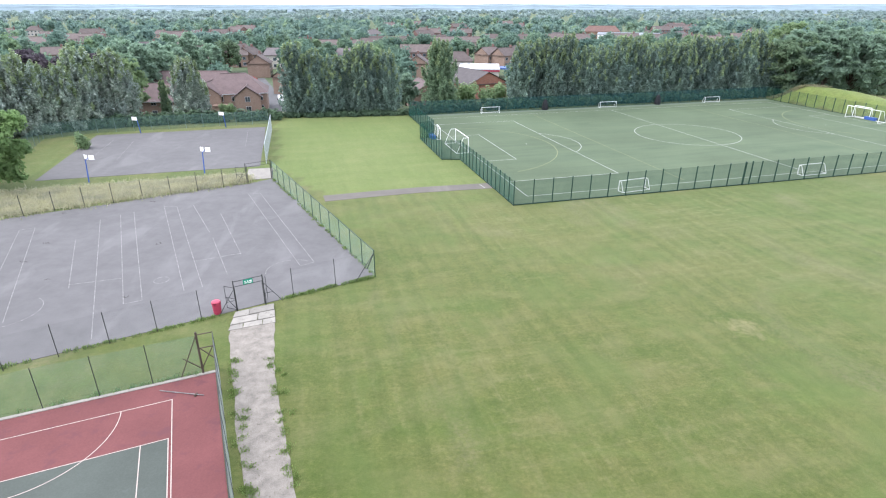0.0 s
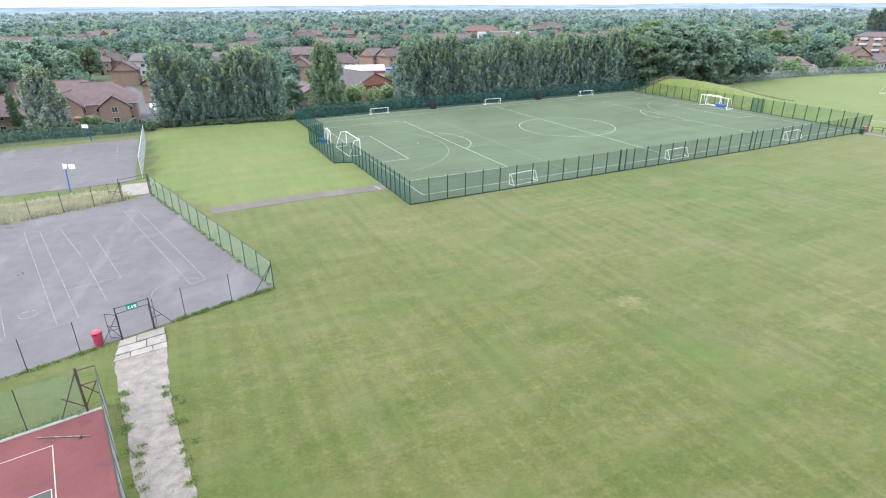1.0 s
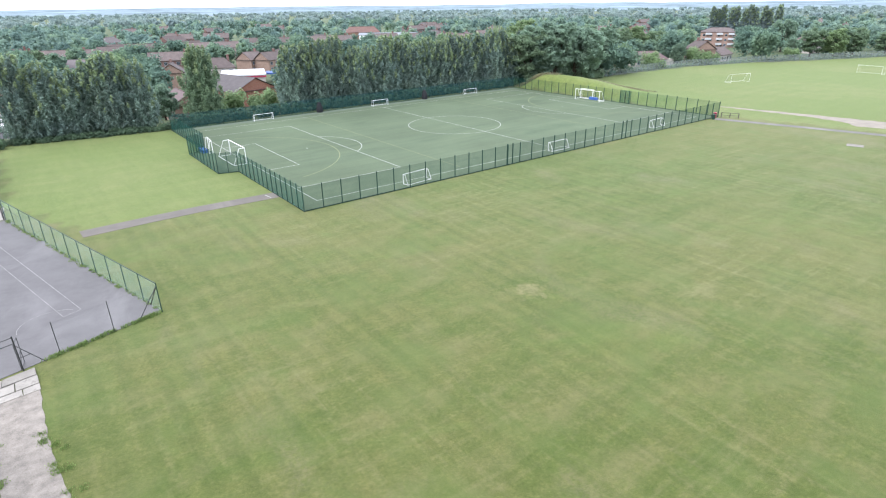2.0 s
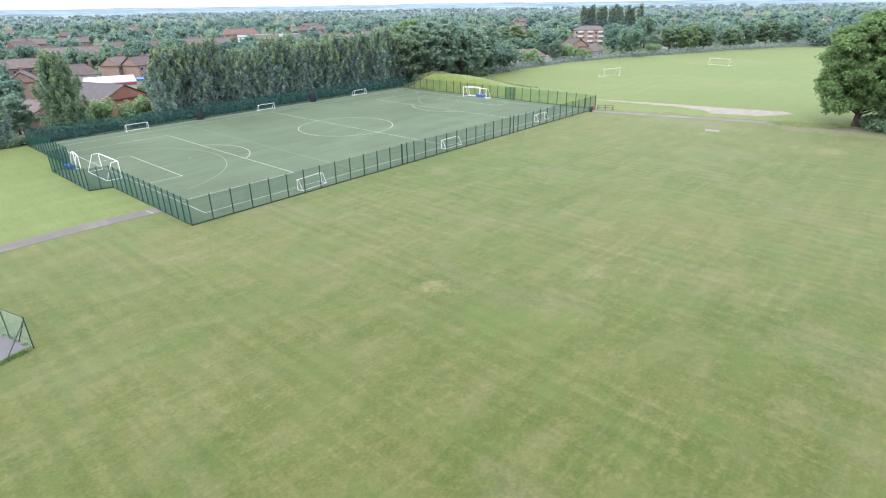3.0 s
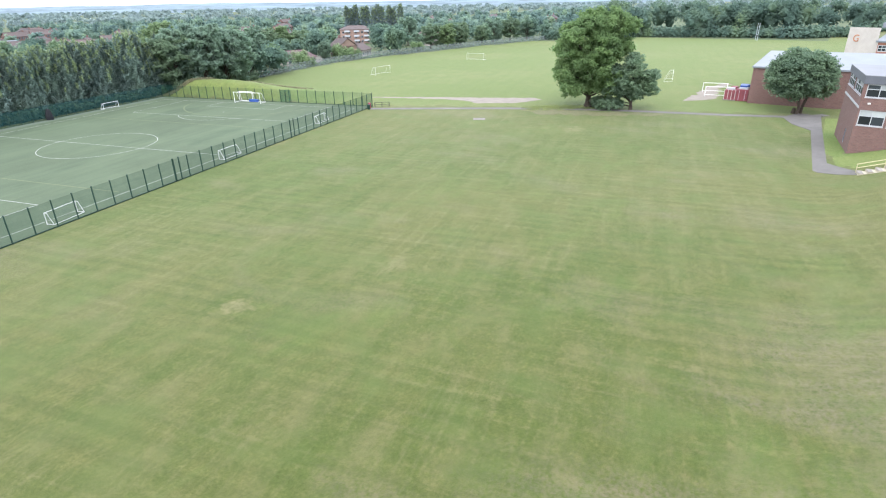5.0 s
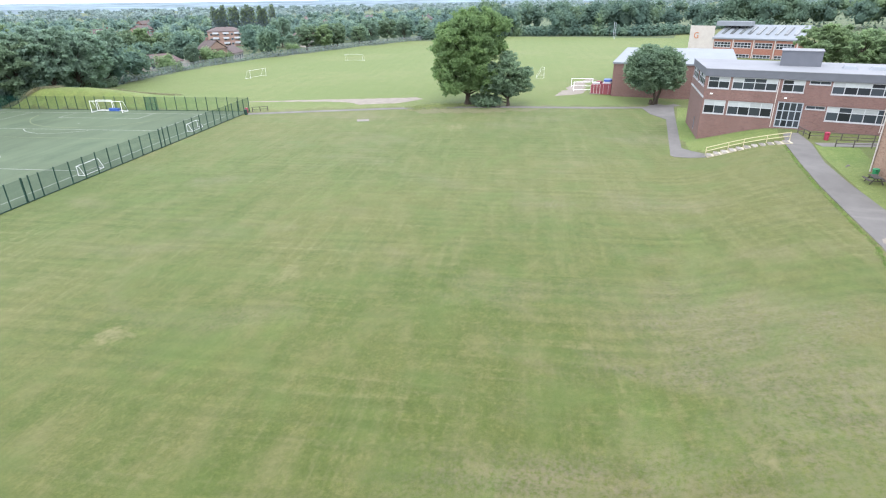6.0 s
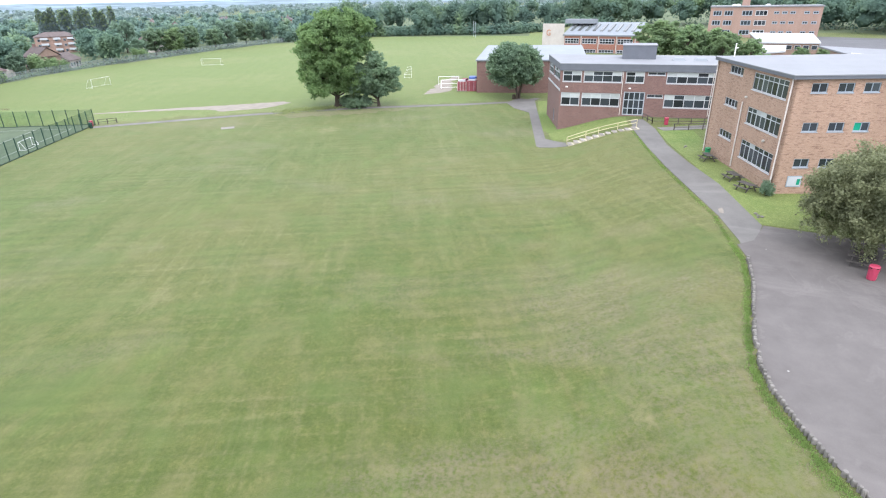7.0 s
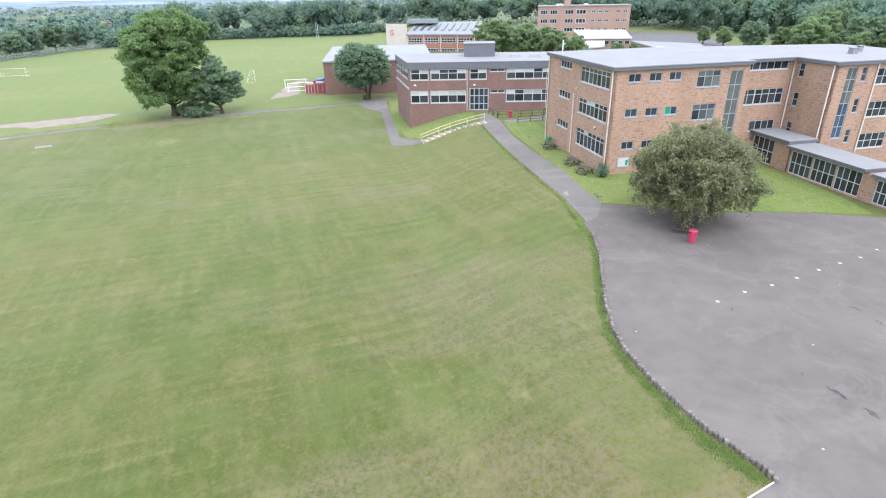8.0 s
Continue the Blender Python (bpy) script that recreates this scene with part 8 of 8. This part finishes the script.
def hedges():
    rng = np.random.default_rng(77)

    def hedge(pts, h, w, n, material, label, size=0.4):
        clumps = []
        for (ax, ay), (bx, by) in zip(pts, pts[1:]):
            L = math.hypot(bx - ax, by - ay)
            for k in range(max(2, int(L / 1.1))):
                f = (k + rng.uniform(0, 1)) / max(2, int(L / 1.1))
                x, y = ax + (bx - ax) * f, ay + (by - ay) * f
                hh = h * rng.uniform(0.75, 1.15)
                clumps.append((x + rng.normal() * 0.2, y + rng.normal() * 0.2, ground_z(x, y) + hh * 0.5, w, w, hh * 0.5))
        ob = new("hedge", leaf_mesh("hedge", leaf_cloud(rng, clumps, n, size, tri=True), material, 3))
        tagged(ob, label, "hedge", kind="stuff")

    hedge([(-34.0, 117.5), (-50.0, 113.5), (-66.5, 108.5), (-73.0, 103.0)], 2.4, 1.0, 9000, L_HEDGE, "dark green hedge behind the court fence")
    hedge([(-36.0, 119.5), (-20.0, 121.0), (-5.0, 123.5), (6.0, 128.5)], 1.2, 1.0, 12000, L_HEDGE, "dark undergrowth at the foot of the poplars", 0.26)
    p = [PITCH @ Vector((a, 63.6, 0)) for a in (2, 30, 60, 96)]
    hedge([(q.x, q.y) for q in p], 2.2, 0.9, 16000, L_HEDGE, "dark undergrowth behind the pitch fence")
    hedge([(118, 156), (141, 162.5), (166, 168), (199, 168), (237, 163), (279, 158), (316, 147)], 1.1, 1.0, 9000, L_ASH, "scrubby hedge at the edge of the field")
    hedge([(316, 147), (358, 106), (367, 62), (369, 23), (390, 6), (388, -40)], 6.5, 3.6, 15000, L_WOOD, "dark hedge at the edge of the field", 0.9)
    hedge([(88, 147.5), (98, 149.5), (108, 150.5), (118, 153.0)], 2.6, 1.5, 7000, L_ASH, "scrub at the foot of the trees beyond the bank", 0.34)
    b = bush(5, 1.1, 3.0, 1800, 0.25, L_LIME, "sapling", "light green self-sown sapling at the fence")
    b.matrix_world = placed(-59.4, 91.6)
    b = bush(6, 0.8, 1.5, 1500, 0.16, L_DARK, "bush", "small dark shrub at the corner of the wall")
    b.matrix_world = placed(57.4, -22.3)
    b = bush(7, 3.2, 2.6, 2600, 0.35, L_DARK, "bush", "dark shrub under the oak tree")
    b.matrix_world = placed(120.0, 41.0)
    c = poplar(97, 8.0, 1.3, 7000, 0.2, L_DARK, "narrow dark green columnar tree at the court hedge")
    c.matrix_world = placed(-62.5, 128.5)
    src = bush(9, 3.4, 5.0, 2600, 0.5, L_LIME, "bush", "broad green garden shrub")
    for k, (x, y, s) in enumerate(((4.5, 140.0, 1.0), (12.0, 141.0, 0.9), (22, 147, 0.8), (150.5, 166.5, 1.1), (176, 170.5, 1.2), (184, 172, 0.9), (222, 167, 0.9), (-55, 124, 0.6), (-47, 124, 0.5))):
        m = placed(x, y, 40 * k)
        if k == 0:
            src.matrix_world = m
        else:
            copy_thing(src, m).scale = (s, s, s)


hedges()


# ---- woods to the horizon ----
# gardens stay open in front of the houses
HOUSES = [(x, y, math.hypot(x, y), math.atan2(x, y), 0.66 if (x, y) == (292, 270) else 0.80 if math.hypot(x, y) < 300 else 0.88) for x, y in [q[:2] for q in SPOTS] + [(8.5, 174), (-5.2, 152), (13.3, 215.0), (-52, 200), (-44, 230), (292, 270), (157.5, 178.5), (192, 177), (127, 410), (112, 424)]]

def cores(clumps, size=0.8):
    """Dense inside of each leaf clump, as loose triangles."""
    t = (1 + 5 ** 0.5) / 2
    p = np.array([(-1, t, 0), (1, t, 0), (-1, -t, 0), (1, -t, 0), (0, -1, t), (0, 1, t), (0, -1, -t), (0, 1, -t), (t, 0, -1), (t, 0, 1), (-t, 0, -1), (-t, 0, 1)], float) / math.hypot(1, t)
    f = [(0, 11, 5), (0, 5, 1), (0, 1, 7), (0, 7, 10), (0, 10, 11), (1, 5, 9), (5, 11, 4), (11, 10, 2), (10, 7, 6), (7, 1, 8), (3, 9, 4), (3, 4, 2), (3, 2, 6), (3, 6, 8), (3, 8, 9), (4, 9, 5), (2, 4, 11), (6, 2, 10), (8, 6, 7), (9, 8, 1)]
    tri = p[np.array(f)].reshape(-1, 3) * size
    c = np.array(clumps, float)
    return (c[:, None, :3] + tri[None] * c[:, None, 3:]).reshape(-1, 3)


def woods(name, n, near, far, leaves, size, material, tall, az, label, seed, broad=4.6, keep_off=True, lumps=11, solid=True):
    rng = np.random.default_rng(seed)
    clumps = []
    made = 0
    while made < n:
        a = radians(rng.uniform(*az))
        d = rng.uniform(near, far)
        x, y = d * math.sin(a), d * math.cos(a)
        if keep_off and (within(GROUNDS, x, y) or any((x - hx) ** 2 + (y - hy) ** 2 < 150 or (d < hd and d > hd * hr and abs(a - ha) < 0.028) for hx, hy, hd, ha, hr in HOUSES)):
            continue
        if -50 < x + 0.45 * (y - 140) < -30 and 120 < y < 215:
            continue
        if -90 < x < 30 and 120 < y < 205 and rng.uniform() < 0.8:
            continue
        made += 1
        h = rng.uniform(*tall)
        z0 = ground_z(x, y)
        r = broad * rng.uniform(0.7, 1.25) * (h / 13.0) ** 0.5
        for k in range(lumps):
            b = rng.uniform(0, 6.28)
            q = r * math.sqrt(rng.uniform(0, 0.7))
            zz = h * (0.84 - 0.42 * (q / r) ** 1.5 * rng.uniform(0.6, 1.4))
            w = r * rng.uniform(0.28, 0.50)
            clumps.append((x + q * math.cos(b), y + q * math.sin(b), z0 + zz, w, w, min(w, h - zz) * rng.uniform(0.85, 1.1)))
        clumps.append((x, y, z0 + h * 0.40, r * 0.7, r * 0.7, h * 0.38))
    v = leaf_cloud(rng, clumps, n * leaves, size, (0.7, 1.25), 0.5, 1.2, 0.7, 0.0, True, 0.45)
    if solid:
        v = np.concatenate([v, cores(clumps, 0.62)])
    ob = new(name, leaf_mesh(name, v, material, 3))
    return tagged(ob, label, "woodland", kind="stuff")


woods("town_trees", 400, 165, 360, 560, 0.66, L_FAR, (8, 13), (-52, 66), "mixed green garden trees among the houses", 101, 5.0)
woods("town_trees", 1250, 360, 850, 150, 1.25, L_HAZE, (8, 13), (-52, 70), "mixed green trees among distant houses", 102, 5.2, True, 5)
woods("boundary_wood", 230, 300, 430, 800, 0.85, L_WOOD, (14, 22), (69, 146), "tall dark green wood behind the playing field", 103, 7.5)
woods("boundary_wood", 150, 190, 330, 800, 0.72, L_WOOD, (11, 19), (104, 150), "tall dark green wood behind the school", 104, 5.4)
# haze here is only the pale leaf colour
woods("distant_wood", 3200, 850, 2500, 80, 2.7, L_FAR_HAZE, (8, 12), (-56, 150), "hazy green woods out to the horizon", 105, 8.0, False, 8, False)


def hills():
    """Low blue-green ridge that closes the view."""
    n = 220
    rows = ((2250, -3.0, 0.0), (3000, 8.0, 2.0), (3600, 16.0, 3.5), (4200, 27.0, 7.0))
    v, f = [], []
    for j, (r, z, amp) in enumerate(rows):
        for k in range(n + 1):
            a = radians(-70 + 240 * k / n)
            x, y = r * math.sin(a), r * math.cos(a)
            h = z + amp * (noise.noise(Vector((a * 3.0, j * 1.7, 0.3))) * 1.2 + noise.noise(Vector((a * 17.0, j * 3.1, 4.0))) * 0.5 + noise.noise(Vector((a * 60.0, j * 2.1, 9.0))) * 0.25)
            v.append((x, y, h))
    for j in range(len(rows) - 1):
        for k in range(n):
            a = j * (n + 1) + k
            f.append((a, a + 1, a + n + 2, a + n + 1))
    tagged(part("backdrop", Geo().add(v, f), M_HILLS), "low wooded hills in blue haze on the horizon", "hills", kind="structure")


# the blue-grey base colour carries the haze; no air is rendered
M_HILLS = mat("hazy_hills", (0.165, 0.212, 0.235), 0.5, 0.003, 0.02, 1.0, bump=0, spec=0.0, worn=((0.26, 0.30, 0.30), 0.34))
hills()


# ---- grasses that stand up ----
def blades(name, spots, height, n, size, material, label, spread=0.35, seed=3, lean=0.25):
    """Upright blades round the spots (x, y, z)."""
    rng = np.random.default_rng(seed)
    sp = np.array(spots, float)
    c = sp[rng.integers(0, len(sp), n)] + np.column_stack([rng.normal(0, spread, n), rng.normal(0, spread, n), np.zeros(n)])
    h = height * rng.uniform(0.5, 1.2, n)
    a = rng.uniform(0, 6.283, n)
    tilt = rng.normal(0, lean, (n, 2)) * h[:, None]
    d = np.column_stack([np.cos(a), np.sin(a), np.zeros(n)]) * size / 2
    top = c + np.column_stack([tilt, h])
    v = np.stack([c - d, c + d, top + d * 0.4, top - d * 0.4], 1).reshape(-1, 3)
    return tagged(new(name, leaf_mesh(name, v, material)), label, "grass", kind="stuff")


def grasses():
    rng = np.random.default_rng(9)
    pts = []
    for k in range(1100):
        f, g = rng.uniform(0, 1), rng.uniform(0, 1)
        a = Vector((-26.4, 72.2)).lerp(Vector((-60.0, 52.0)), f)
        b = Vector((-27.6, 75.2)).lerp(Vector((-60.0, 66.2)), f)
        p = a.lerp(b, g)
        pts.append((p.x, p.y, 0))
    blades("long_grass", pts, 0.52, 44000, 0.085, L_TALL, "tall straw-coloured grass between the courts", 0.5, 5, 0.55)
    blades("long_grass", pts, 0.34, 12000, 0.09, L_ROUGH, "green undergrowth in the tall dry grass", 0.7, 15, 0.5)
    # greener tufts along the yard, the gravel path and the court fences
    pts = []
    edge = [(x, y + 0.3) for x, y in YARD_EDGE] + [(44.5, -15.7), (51.0, -16.0), (59.5, -15.1), (67.7, -14.3), (76.2, -13.8), (86.0, -13.4)]
    for (ax, ay), (bx, by) in zip(edge, edge[1:]):
        for k in range(90):
            f = rng.uniform(0, 1)
            x, y = ax + (bx - ax) * f, ay + (by - ay) * f + abs(rng.normal(0, 0.08 if ax > 26 else 0.16 if ax > 20 else 0.36))
            pts.append((x, y, ground_z(x, y)))
    blades("verge_grass", pts, 0.07, 15000, 0.045, L_TUFT, "lush uncut grass along the log edging", 0.12, 6)
    # rough grass on the mound by the oak and below the pitch bank
    pts = []
    for k in range(260):
        f, w = rng.uniform(0, 1), rng.normal(0, 1.2)
        x, y = 112.5 + 6.5 * f + w, 55.0 - 10.0 * f + rng.normal(0, 1.0)
        pts.append((x, y, ground_z(x, y)))
    blades("rough_grass", pts, 0.15, 6000, 0.08, L_ROUGH, "rough uncut grass round the oak tree", 0.5, 11)
    # dry scrub along the bank's end and beyond its crest
    pts = []
    for (au, av), (bu, bv), n, w in (((93.0, 61.5), (98.5, 57.0), 60, 0.35), ((98.5, 57.0), (102.0, 52.0), 30, 0.5), ((107.0, 44.0), (112.0, 30.0), 90, 1.3)):
        for k in range(n):
            f = rng.uniform(0, 1)
            q = PITCH @ Vector((au + (bu - au) * f + rng.normal(0, w), av + (bv - av) * f + rng.normal(0, w), 0))
            pts.append((q.x, q.y, ground_z(q.x, q.y)))
    blades("dry_scrub", pts, 0.38, 6500, 0.11, L_SCRUB, "dry brownish scrub along the grass bank", 0.4, 13)
    pts = []
    for (ax, ay), (bx, by) in (((-14.2, 31.5), (-9.6, 20.5)), ((-11.4, 31.5), (-7.3, 20.5)), ((-9.6, 20.5), (-5, 9))):
        for k in range(22):
            f = rng.uniform(0, 1)
            pts.append((ax + (bx - ax) * f + rng.normal(0, 0.25), ay + (by - ay) * f, 0.03))
    blades("path_weeds", pts, 0.09, 4500, 0.05, L_WEED, "weeds at the edges of the gravel path", 0.14, 7)
    pts = []
    for (ax, ay), (bx, by) in (((-6.0, 43.9), (-13.0, 39.9)), ((-17, 37.2), (-41, 23.7)), ((-6.0, 44.0), (-23.4, 74.2)), ((-15.3, 30.2), (-44, 17.6))):
        for k in range(120):
            f = rng.uniform(0, 1)
            pts.append((ax + (bx - ax) * f + rng.normal(0, 0.08), ay + (by - ay) * f + rng.normal(0, 0.08), 0.0))
    blades("fence_grass", pts, 0.2, 6000, 0.06, L_WEED, "uncut grass along the foot of the fences", 0.1, 8)


grasses()
